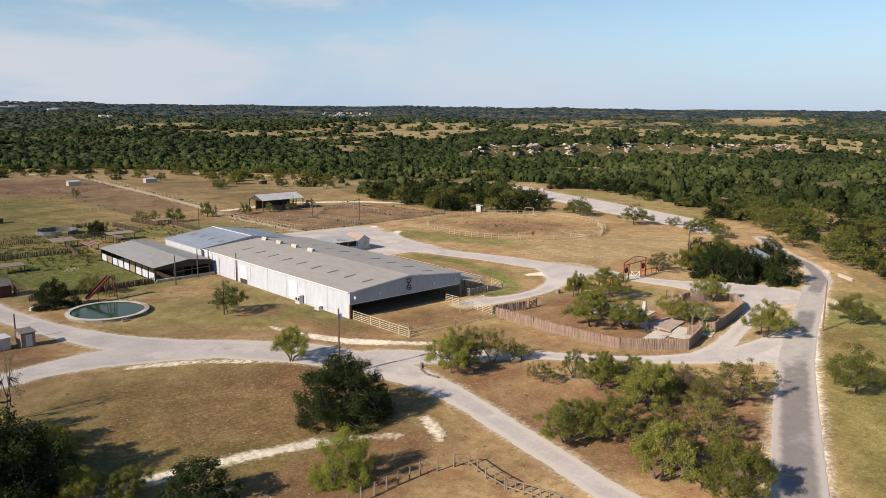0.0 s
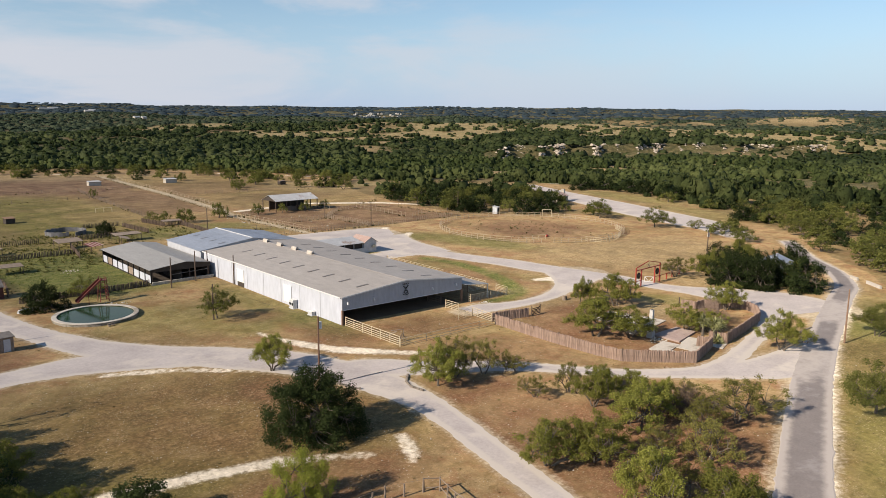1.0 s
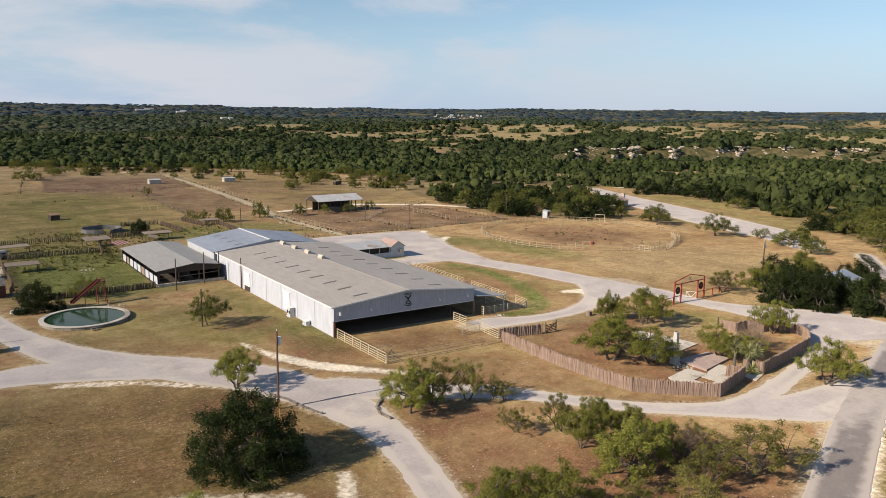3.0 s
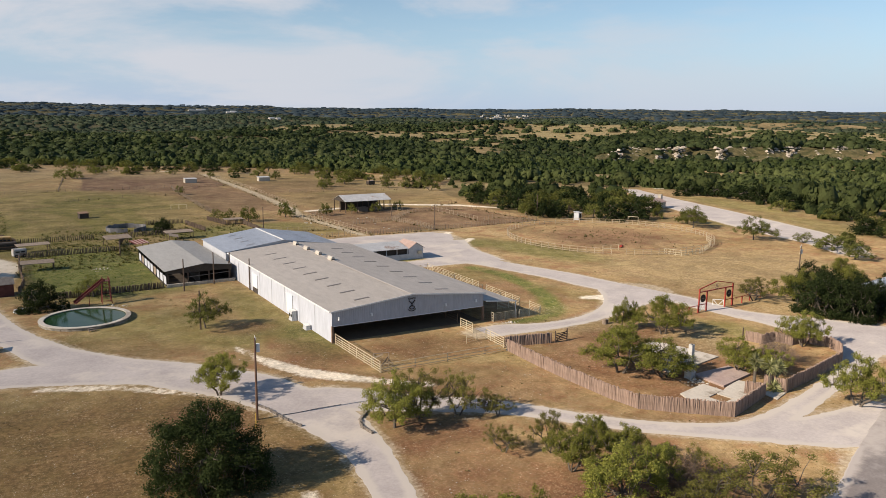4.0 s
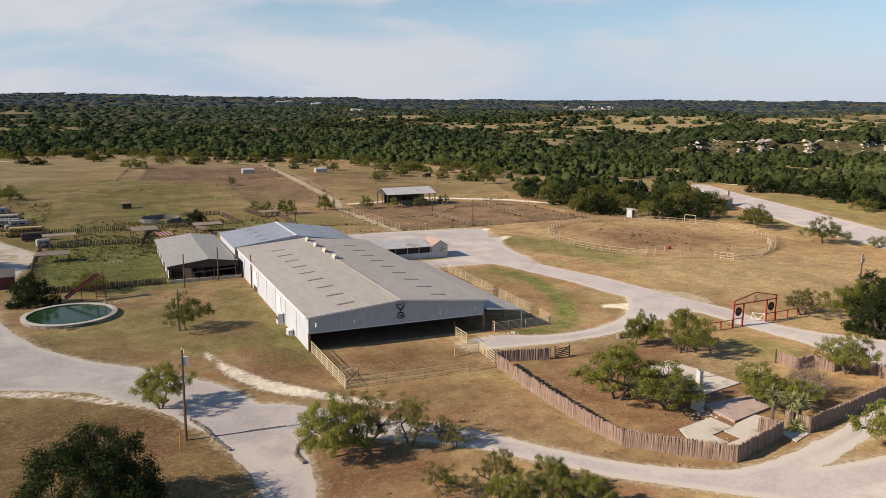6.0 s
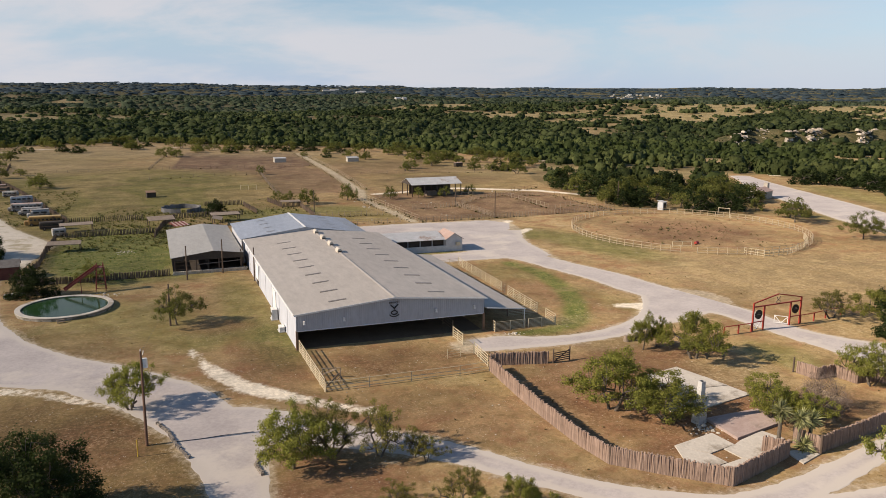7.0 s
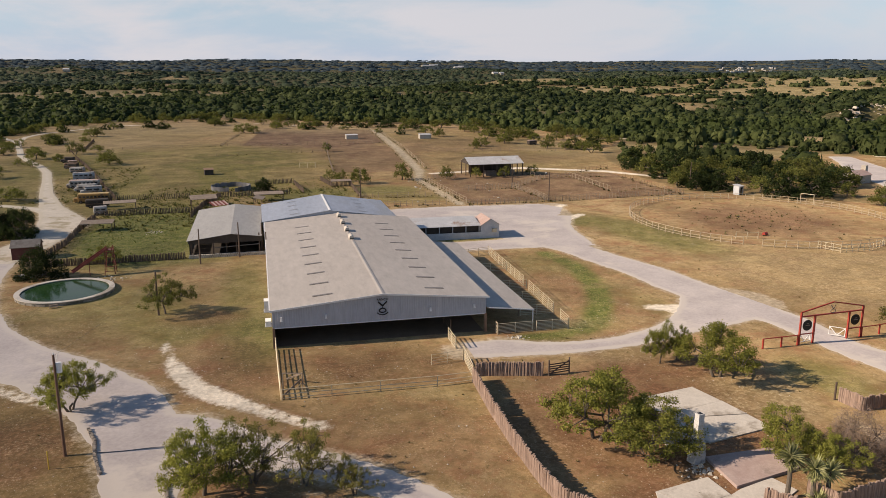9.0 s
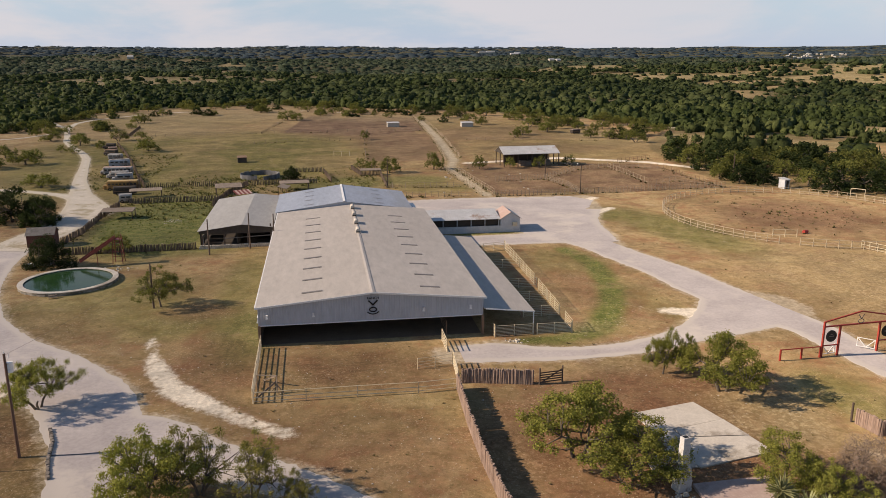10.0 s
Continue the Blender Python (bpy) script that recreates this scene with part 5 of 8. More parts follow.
# kinds of tree: unit meshes, several of each
KINDS = {
    "dark": [limb_tree(s, 84, 66, 0.040, LEAF_DARK, 1, 0.0, (0.15, 0.26), 0.38, 0.34, 0.22, 0.4, (0.6, 1.1), gap=0.13, extra=0) for s in (11, 12, 13)],
    "big": [limb_tree(14, 150, 240, 0.0215, LEAF_DARK, 1, 0.0, (0.10, 0.21), 0.40, 0.36, 0.13, 0.32, (0.6, 1.1), gap=0.11, extra=0)],
    "mid": [limb_tree(s, 74, 160, 0.028, LEAF_MID, st, 0.24 + 0.03 * (s % 5), (0.11, 0.205), 0.40, 0.20, 0.42, 0.44, (0.55, 1.05), 0.55, gap=0.125, extra=1) for s, st in ((21, 2), (22, 3), (23, 3), (24, 2), (25, 1))],
    "field": [limb_tree(s, 60, 110, 0.030, LEAF_FIELD, st, 0.28, (0.12, 0.21), 0.46, 0.24, 0.36, 0.36, (0.55, 1.05), 0.55, gap=0.125, extra=0) for s, st in ((36, 2), (37, 1))],
    "olive": [limb_tree(s, 62, 126, 0.027, LEAF_OLIVE, st, 0.26, (0.10, 0.18), 0.40, 0.20, 0.46, 0.42, (0.5, 1.05), 0.52, gap=0.14, extra=1) for s, st in ((31, 3), (32, 4), (33, 2), (34, 2))],
    "bright": [limb_tree(41, 66, 230, 0.024, LEAF_BRIGHT, 3, 0.0, (0.13, 0.23), 0.50, 0.34, 0.18, 0.45, (0.5, 1.2), 0.8, extra=0)],
    "bare": [limb_tree(51, 60, 60, 0.028, LEAF_DRY, 5, 0.04, (0.16, 0.26), 0.55, 0.34, 0.2, 0.35, (0.13, 4.2), 0.9, extra=5)],
    "snag": [limb_tree(52, 30, 8, 0.02, LEAF_DRY, 2, 0.3, (0.10, 0.20), 0.5, 0.25, 0.3, 0.5, (0.1, 4.0), 0.9, extra=5)],
    "far_dark": [limb_tree(s, 26, 19, 0.072, LEAF_DARK, 1, 0.10, (0.18, 0.31), 0.44, 0.34, 0.22, 0.4, (0.7, 1.1), gap=0.2, extra=0) for s in (61, 62, 63)],
    "far_mid": [limb_tree(s, 29, 21, 0.064, LEAF_FIELD, 1, 0.20, (0.18, 0.30), 0.40, 0.24, 0.20, 0.6, (0.7, 1.0), 0.75, gap=0.17, extra=0) for s in (71, 72, 73)],
    "far_olive": [limb_tree(s, 27, 20, 0.062, LEAF_FIELD, 2, 0.22, (0.17, 0.28), 0.38, 0.22, 0.24, 0.6, (0.7, 1.0), 0.72, gap=0.18, extra=0) for s in (81, 82)],
}
TREE_WORDS = {"big": ("large dense dark live oak with branches to the ground", "tree"), "dark": ("dense dark green live oak on dry grass", "tree"), "mid": ("open green oak with crooked limbs on bare earth", "tree"), "field": ("dark olive-green oak with open crown on grass", "tree"), "olive": ("thin olive-green mesquite with several stems", "tree"),
              "bright": ("bushy yellow-green willow shrub with low stems", "shrub"), "bare": ("leafless grey-brown twiggy shrub", "shrub"), "snag": ("tall bare dead tree with thin grey limbs", "tree"), "far_dark": ("dark green live oak at the edge of the wood", "tree"),
              "far_mid": ("green oak at the edge of the pasture", "tree"), "far_olive": ("small olive-green pasture tree", "tree")}
tree_rng = np.random.default_rng(5)


def plant(kind, x, y, h, r, group=""):
    trunk, crown = KINDS[kind][tree_rng.integers(len(KINDS[kind]))]
    label, cat = TREE_WORDS[kind]
    t = thing("shrub" if cat == "shrub" else "tree", x, y, float(terrain(x, y)), 0, label, cat, group)
    t.matrix_world = pose(x, y, float(terrain(x, y)), 0, 0, tree_rng.uniform(0, 360)) @ pose(0, 0, 0, tree_rng.uniform(-6, 6), tree_rng.uniform(-6, 6), 0) @ Matrix.Diagonal((r * tree_rng.uniform(1.0, 1.3), r * tree_rng.uniform(1.0, 1.3), h * 1.04, 1))
    part("trunk", trunk, BARK, t)
    part("crown", crown, BARK, t)
    return t


# x, y, height, crown radius
TREES = {
    "big": [(50.4, 71.5, 8.6, 6.1)],
    "dark": [(40.7, 149.8, 5.6, 3.3), (168.6, 78.2, 6.4, 3.4), (164.2, 80.2, 7.4, 3.6), (159.4, 82, 8.4, 4.6), (160.8, 77.0, 8.0, 3.8), (166.5, 70.8, 7.4, 4.6), (184, 82, 7.4, 4.6), (167, 88, 7, 4.0),
             (170, 93, 7.2, 4.0), (21.6, 188, 7.7, 5.8), (28.9, 184, 6.4, 3.9), (28.3, 63.2, 4.6, 3.9), (15.8, 76.3, 8.5, 4.2), (13, 71, 8, 4.5), (12, 86, 9.5, 5), (9, 79, 10, 5.5), (15, 92, 7, 3.5), (77.0, 234.5, 4.1, 3.1)],
    "mid": [(121.0, 92.4, 5.6, 1.9), (123.6, 92.8, 4.8, 1.5), (138.9, 72.3, 6.0, 3.1), (161.5, 89, 7.4, 3.8), (172.0, 74.6, 6.0, 3.2), (175.5, 87.5, 6.8, 3.4), (179, 92, 7.6, 4.4), (71.0, 74.8, 6.8, 3.5), (57.0, 94.2, 5.8, 3.2), (64.8, 49.7, 5.4, 3.9), (69.2, 47.2, 5.8, 3.3), (79.7, 49.2, 6.4, 4.1), (64.7, 37.9, 7.0, 3.4), (66.4, 30.8, 6.7, 4.6), (105.9, 76.6, 7.4, 5.5),
            (110.0, 72.8, 5.4, 4.6), (125.2, 87.2, 6.8, 4.4), (120.8, 69.4, 5.0, 3.2), (122.6, 66.2, 4.3, 2.4), (20.2, 69.6, 4.1, 3.1), (23.5, 68.8, 3.4, 2.5), (20.3, 80.1, 5.3, 3.4),
            (81.2, 57.1, 5.2, 2.5), (122.5, 53.6, 7.0, 3.9)],
    "olive": [(74.8, 76.0, 7.0, 2.9), (79.0, 74.6, 5.8, 2.9), (82.0, 73.2, 3.4, 1.4), (82.8, 72.0, 3.0, 1.5), (77.9, 63.8, 3.3, 2.2), (82.6, 62.4, 4.9, 2.1), (90.4, 43.2, 6.3, 4.9), (77.9, 39.6, 5.8, 3.6), (69.3, 36.8, 4.4, 2.8),
              (157.6, 95.4, 5.2, 3.6), (74, 43, 4.6, 3.0), (84, 44, 5.0, 3.0)],
    "field": [(49.9, 156.2, 4.6, 3.4), (142.5, 47.5, 6.2, 4.2), (224.7, 169.5, 7.6, 5.4), (221.2, 144.6, 7.6, 5.0), (106.2, 34.0, 7.2, 4.6), (62.8, 125.0, 6.4, 3.6)],
    "bright": [(40.8, 58.4, 5.8, 3.3)],
    "snag": [(20.3, 96.6, 9.6, 2.6)],
    "bare": [(127.2, 68.6, 4.8, 3.0), (87.6, 48.8, 4.0, 2.6)],
    "far_olive": [(-6.3, 312.9, 3.1, 1.6), (-31.7, 393.7, 2.3, 2.8), (-13.2, 528.6, 4.7, 2.3), (86.5, 492.9, 4.9, 2.8), (94.5, 538.4, 6.5, 2.8), (117.1, 465.3, 3.7, 2.1), (125, 455.6, 3.3, 4.2), (97.6, 253.3, 3.8, 2.4), (100.8, 250.3, 3.8, 2.4), (103.6, 337.7, 4.6, 2.3), (-0.9, 308.7, 3.4, 2.4), (-10.4, 297.7, 3.4, 3.1), (97.7, 495.8, 4.1, 4.1), (110.5, 479.7, 4.3, 4.0), (207.3, 352.6, 5.0, 3.1),
                  (210.3, 311.9, 5.4, 4.1), (133.2, 248.5, 4.4, 2.7), (142.8, 248.5, 4.0, 2.2), (152.0, 248.3, 4.0, 2.2), (162.9, 252.5, 3.6, 2.1), (229.1, 134.2, 3.4, 3.0), (2.2, 536.6, 2.9, 2.9), (-21.7, 418.2, 3.5, 2.7),
                  (79, 508.7, 6.9, 4.2), (186.4, 384.7, 5.4, 4.4), (205, 326, 4.6, 3.6), (18.7, 544.9, 4, 4.8)],
    "far_dark": [(303, 243, 8.5, 6.0), (313, 236, 8.6, 6.4), (313, 222, 8.0, 6.0), (309, 209, 8.4, 6.4), (306, 198, 8.0, 5.6), (303, 188, 7.4, 5.4), (286, 158, 6.4, 5.0), (262, 129, 6.6, 4.6), (44, 540, 5, 5), (60, 530, 4, 4), (130, 490, 5, 4.5), (150, 470, 5, 5), (165, 455, 4.6, 4)],
    "far_mid": [(12.8, 232.8, 4.6, 4.6), (4.0, 325.8, 3.3, 2.8), (-53, 414, 4.4, 2.6), (-45.4, 407, 4.9, 3.7), (-11.4, 354, 3.8, 3.6), (-15, 272, 5.6, 5.0), (-19.8, 299, 5.2, 4.2), (47.7, 569.8, 6.4, 4.7), (200.3, 452, 7.0, 5.5), (233.9, 393, 5.3, 3.4), (236.2, 384, 5.8, 3.4), (240, 374, 5.1, 3.2), (108.9, 514, 6.6, 3.8), (290, 185, 5.0, 4.2), (282, 161, 4.6, 3.6), (105.4, 244.9, 5.7, 3.3), (119.3, 249.8, 6.2, 3.4), (-7.2, 280.3, 5.4, 5.4), (-5.8, 334.5, 4.8, 3.9), (-22.3, 353.6, 4.5, 4.1), (23.8, 311.5, 6.1, 4.9), (69.1, 444.8, 6.3, 5.5), (74, 440, 5.0, 4.0), (38.1, 571.3, 6.1, 8.6),
                (207.9, 390.8, 6.1, 7.9), (181, 459.4, 6.4, 5.2), (7.6, 535.8, 3.2, 3.6), (89.6, 522.6, 7.1, 4.3), (-45.6, 455.8, 3.0, 6.6), (224.3, 122.4, 5.0, 5.0), (230, 176.8, 6.3, 4.3),
                (232, 124, 5, 4), (217, 112, 5, 4)],
}
for kind, rows in TREES.items():
    for x, y, h, r in rows:
        plant(kind, x, y, h, r, "ranch trees")

# loose trees along the edge of the pasture
edge_rng = np.random.default_rng(21)
for i in range(125):
    k = edge_rng.integers(0, 13)
    (xa, ya), (xb, yb) = CLEAR[k], CLEAR[k + 1]
    u, d = edge_rng.uniform(), edge_rng.uniform(0, 1) ** 1.6 * 85 + 3
    x, y = xa + (xb - xa) * u, ya + (yb - ya) * u
    n_ = math.hypot(80 - x, 300 - y)
    x, y = x + (80 - x) / n_ * d, y + (300 - y) / n_ * d
    h = edge_rng.uniform(3.2, 6.2)
    plant(("far_olive", "far_mid", "far_mid", "far_dark")[edge_rng.integers(4)], x, y, h, h * edge_rng.uniform(0.6, 0.85), "pasture edge trees")

# the belt of oaks behind the round pen, the river wood and the roadside wood
BELT = [(196, 262), (193, 240), (193, 212), (203, 203), (209, 194), (218, 186), (232, 188), (250, 210), (246, 240), (224, 262), (206, 280)]
ROADSIDE = [(200, 74), (215, 90), (238, 104), (258, 133), (274, 154), (300, 150), (310, 110), (270, 70), (230, 48), (185, 34), (168, 42), (178, 58)]
for poly, spots, kinds, hs in ((BELT, 38, ("far_dark", "far_mid", "far_dark", "far_mid"), (4.6, 9.2)), (ROADSIDE, 70, ("far_mid", "far_dark", "far_mid", "far_olive"), (4.5, 7.2))):
    xs, ys = [p[0] for p in poly], [p[1] for p in poly]
    made = []
    for attempt in range(4000):
        if len(made) >= spots:
            break
        x, y = tree_rng.uniform(min(xs), max(xs)), tree_rng.uniform(min(ys), max(ys))
        if inside(poly, np.array([x]), np.array([y]))[0] and all(math.hypot(x - a, y - b) > 5.6 for a, b in made) and math.hypot(x - 203, y - 199) > 9 and math.hypot(x - 253, y - 212) > 7:
            made.append((x, y))
            h = tree_rng.uniform(*hs)
            plant(kinds[tree_rng.integers(len(kinds))], x, y, h, h * tree_rng.uniform(0.62, 0.86), "wood edge trees")


# the rest of the grove between the drive and the road
for kind, x, y, h, r in (("mid", 86.7, 60.5, 3.9, 2.0), ("mid", 87.9, 56.5, 3.8, 2.6), ("mid", 85.7, 50.4, 5.0, 2.4), ("olive", 89.9, 49.3, 4.4, 1.8)):
    plant(kind, x, y, h, r, "ranch trees")

# ---- the far woods: one mass of crowns ----
def crown_template(seed, sides, bands, cards, lobes=3):
    """A unit crown of the woods: a few lumpy domes grown together, with leaf sprays standing out of them."""
    rng = np.random.default_rng(seed)
    rings = ((0.80, 0.0), (1.0, 0.46), (0.60, 0.92)) if bands == 2 else ((0.95, 0.0), (0.65, 0.8))
    vs, fs, turn = [], [], rng.uniform(0, 6.283)
    for k in range(lobes):
        big = 1.0 if lobes == 1 else (0.74, 0.60, 0.50)[k] * rng.uniform(0.85, 1.15)
        off = 0.0 if lobes == 1 else (0.22, 0.48, 0.56)[k]
        cx, cy, high = off * math.cos(turn + 2.1 * k), off * math.sin(turn + 2.1 * k), (1.0, 0.86, 0.72)[k] * rng.uniform(0.85, 1.15)
        lump, n, at = rng.uniform(0, 6.283, 2), sides, len(vs)
        for rr, z in rings:
            for a in (6.283 * (i + 0.5 * z) / n + lump[0] for i in range(n)):
                q = (1 + 0.18 * math.sin(2 * a + lump[1] + 2 * z)) * rng.uniform(0.8, 1.2) * rr * big
                vs.append((cx + math.cos(a) * q, cy + math.sin(a) * q, z * high * rng.uniform(0.82, 1.12)))
        top = at + bands * n
        fs += [(at + r * n + i, at + r * n + (i + 1) % n, at + (r + 1) * n + (i + 1) % n, at + (r + 1) * n + i) for r in range(bands) for i in range(n)]
        fs += [(top, top + 1, top + 2, top + 3)] + ([(top, top + 3, top + 4, top + 5)] if n == 6 else [])
    if not cards:
        return np.array(vs), np.array(fs)
    base = np.array(vs)[rng.integers(0, len(vs), cards)]
    base = base[base[:, 2] > 0.08]
    cards = len(base)
    p = base * rng.uniform(0.96, 1.08, (cards, 1)) + rng.normal(size=(cards, 3)) * 0.09
    face = p - (0, 0, 0.3) + rng.normal(size=p.shape) * 0.45
    u = np.cross(face, rng.normal(size=p.shape))
    u /= np.linalg.norm(u, axis=1)[:, None]
    v = np.cross(face, u)
    v /= np.linalg.norm(v, axis=1)[:, None]
    s = rng.uniform(0.5, 1.3, (cards, 1)) * (0.27 if cards < 30 else 0.19)
    u, v = u * s, v * s
    lv = np.stack([p - u, p - v * 0.8, p + u * 0.9, p + v], 1)
    return np.concatenate([np.array(vs), lv.reshape(-1, 3)]), np.concatenate([np.array(fs), np.arange(cards * 4).reshape(-1, 4) + len(vs)])


def wood_points(r0, r1, step, cover, az0=11.0, az1=118.0):
    """Spots for crowns in a ring sector round the walk."""
    g = np.random.default_rng(int(r0))
    n = int(2 * r1 / step) + 1
    gx, gy = np.meshgrid(np.linspace(-r1, r1, n), np.linspace(-r1, r1, n))
    x = gx.ravel() + g.uniform(-0.75, 0.75, gx.size) * step + 60
    y = gy.ravel() + g.uniform(-0.75, 0.75, gx.size) * step + 30
    r, a = np.hypot(x - 60, y - 30), np.degrees(np.arctan2(y - 30, x - 60))
    keep = (r >= r0) & (r < r1) & (a > az0) & (a < az1) & ~inside(CLEAR, x, y) & ~inside(BELT, x, y) & ~inside(ROADSIDE, x, y) & ~((x > 175) & (x < 236) & (y > 165) & (y < 216))
    x, y, r = x[keep], y[keep], r[keep]
    patch = np.array([noise.fractal(Vector((px / 130, py / 130, 2.0)), 0.8, 2.0, 4) for px, py in zip(x, y)])
    dens = cover + 0.85 * patch
    dens = dens * (1 - 0.9 * blobs(GLADES, x, y)) * (1 - 0.82 * openness(x, y))
    d, some = bluff(x, y)
    dens = dens * (1 - 0.68 * some * smooth01(-75, -45, d) * (1 - smooth01(10, 22, d)))
    return x, y, (g.uniform(0, 1, len(x)) < dens), g


def crown_field(name, r0, r1, step, size, shape, mat, cover, label):
    x, y, keep, g = wood_points(r0, r1, step, cover)
    x, y = x[keep], y[keep]
    kinds = 8
    tv = [crown_template(90 + i, *shape) for i in range(kinds)]
    out_v, out_f, out_s, k = [], [], [], 0
    pick = g.integers(0, kinds, len(x))
    for i in range(kinds):
        vs, fs = tv[i]
        sel = pick == i
        px, py = x[sel], y[sel]
        a, r = g.uniform(0, 6.283, len(px)), size[0] * g.uniform(0.5, 1.1, len(px)) + (size[1] - size[0]) * 1.9 * g.uniform(0, 1, len(px)) ** 2.2
        h = r * g.uniform(0.7, 1.35, len(px)) * (1.15 if r1 < 400 else 1.0 if r1 < 600 else 0.66 if r1 < 1200 else 0.46 if r1 < 2400 else 0.3)
        c, s = np.cos(a)[:, None], np.sin(a)[:, None]
        wx = (vs[:, 0] * c - vs[:, 1] * s) * r[:, None] + px[:, None]
        wy = (vs[:, 0] * s + vs[:, 1] * c) * r[:, None] + py[:, None]
        wz = vs[:, 2] * h[:, None] + (terrain(px, py) - 0.1)[:, None]
        out_v.append(np.stack([wx, wy, wz], -1).reshape(-1, 3))
        f = (fs[None] + (np.arange(len(px)) * len(vs))[:, None, None]).reshape(-1, 4) + k
        out_f.append(f)
        az = np.degrees(np.arctan2(py - 30, px - 60))
        mass = np.array([noise.fractal(Vector((qx / 110, qy / 110, 4.0)), 0.8, 2.0, 3) for qx, qy in zip(px, py)])
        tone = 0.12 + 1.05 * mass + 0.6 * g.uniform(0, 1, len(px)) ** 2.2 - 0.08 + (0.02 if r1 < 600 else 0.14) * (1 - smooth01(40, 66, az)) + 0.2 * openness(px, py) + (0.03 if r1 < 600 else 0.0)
        out_s.append(np.repeat(np.clip(tone, 0, 1), len(vs)))
        k += len(px) * len(vs)
    me = quads(name, (np.concatenate(out_v), np.concatenate(out_f)), mat, True)
    shade = me.attributes.new("shade", "FLOAT", "POINT")
    shade.data.foreach_set("value", np.concatenate(out_s).astype(np.float32))
    return tagged(new(name, me), label, "woods", kind="stuff")


LEAF_WOOD = leaf_material("woodland_leaf", (0.029, 0.043, 0.016), (0.056, 0.075, 0.026), (0.055, 0.08, 0.018), (0.098, 0.116, 0.044))
LEAF_NEAR = leaf_material("near_woodland_leaf", (0.028, 0.040, 0.013), (0.058, 0.075, 0.022), (0.055, 0.075, 0.015), (0.110, 0.126, 0.043))
# distant haze is mixed into these leaf colours as a bluer green
LEAF_FAR_HAZED = leaf_material("hazed_woodland_leaf", (0.032, 0.048, 0.028), (0.052, 0.070, 0.040), (0.05, 0.065, 0.034), (0.085, 0.100, 0.056))
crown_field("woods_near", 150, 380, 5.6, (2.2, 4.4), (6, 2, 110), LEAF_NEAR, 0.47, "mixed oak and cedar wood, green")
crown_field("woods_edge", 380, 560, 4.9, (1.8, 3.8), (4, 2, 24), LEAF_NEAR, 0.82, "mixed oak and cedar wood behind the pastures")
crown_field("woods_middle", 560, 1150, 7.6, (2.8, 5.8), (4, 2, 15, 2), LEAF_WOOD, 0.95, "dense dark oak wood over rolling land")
crown_field("woods_far", 1150, 2300, 13.0, (4.2, 8.0), (4, 1, 6, 1), LEAF_FAR_HAZED, 0.9, "dark wooded hills far off")
# bluest leaves: the horizon's haze is put into their colour
LEAF_HORIZON_HAZED = leaf_material("hazed_horizon_leaf", (0.028, 0.046, 0.058), (0.044, 0.064, 0.078), (0.042, 0.058, 0.055), (0.060, 0.080, 0.088))
crown_field("woods_horizon", 2300, 4960, 33, (9, 17), (4, 1, 0, 1), LEAF_HORIZON_HAZED, 0.95, "wooded ridges on the horizon")


# ---- fences ----
def along(pts, gap):
    """Points at even steps along a line of points."""
    out = []
    for (x1, y1), (x2, y2) in zip(pts[:-1], pts[1:]):
        n = max(1, round(math.hypot(x2 - x1, y2 - y1) / gap))
        out += [(x1 + (x2 - x1) * i / n, y1 + (y2 - y1) * i / n) for i in range(n)]
    return out + [pts[-1]]


fence_rng = random.Random(3)
WEEDY = []      # fence lines with tall weeds along them


def rail_fence(name, pts, h, rails, gap, mat, rp, rr, label, group="", closed=False, lean=0.0, category="fence"):
    """Posts at even steps with level rails between them."""
    pts = pts + [pts[0]] if closed else pts
    x0, y0 = pts[0]
    f = thing(name, x0, y0, float(terrain(x0, y0)), 0, label, category, group)
    spots = along(pts, gap)
    if group == "stock fences":
        WEEDY.append(pts)
    post = Mesh().tube((0, 0, -0.1), (0, 0, h), rp, rp * 0.9, 6).data("post", mat)
    for x, y in spots[:-1] if closed else spots:
        p = part("post", post, mat, f)
        p.matrix_local = pose(x - x0, y - y0, 0, fence_rng.uniform(-lean, lean), fence_rng.uniform(-lean, lean), 0) @ Matrix.Diagonal((1, 1, fence_rng.uniform(1 - lean * 0.03, 1 + lean * 0.03), 1))
    for k in range(rails):
        z = h * (0.96 if k == rails - 1 else (k + 0.55) / rails)
        part("rail", Mesh().pipe([(x - x0, y - y0, z + fence_rng.uniform(-lean, lean) * 0.015) for x, y in spots], rr), mat, f)
    return f


stake_meshes = []
for k in range(6):
    g = random.Random(60 + k)
    m = Mesh()
    bend = (g.uniform(-0.03, 0.03), g.uniform(-0.03, 0.03))
    r = g.uniform(0.092, 0.122)
    m.tube((0, 0, -0.05), (bend[0], bend[1], 0.55), r, r * 0.95, 6).tube((bend[0], bend[1], 0.55), (bend[0] * 0.4, 0, 1.0), r * 0.95, r * 0.8, 6)
    stake_meshes.append(m.data("stake", STAKE))
old_stakes = []
for me in stake_meshes:
    old = me.copy()
    old.materials[0] = STAKE_OLD
    old_stakes.append(old)


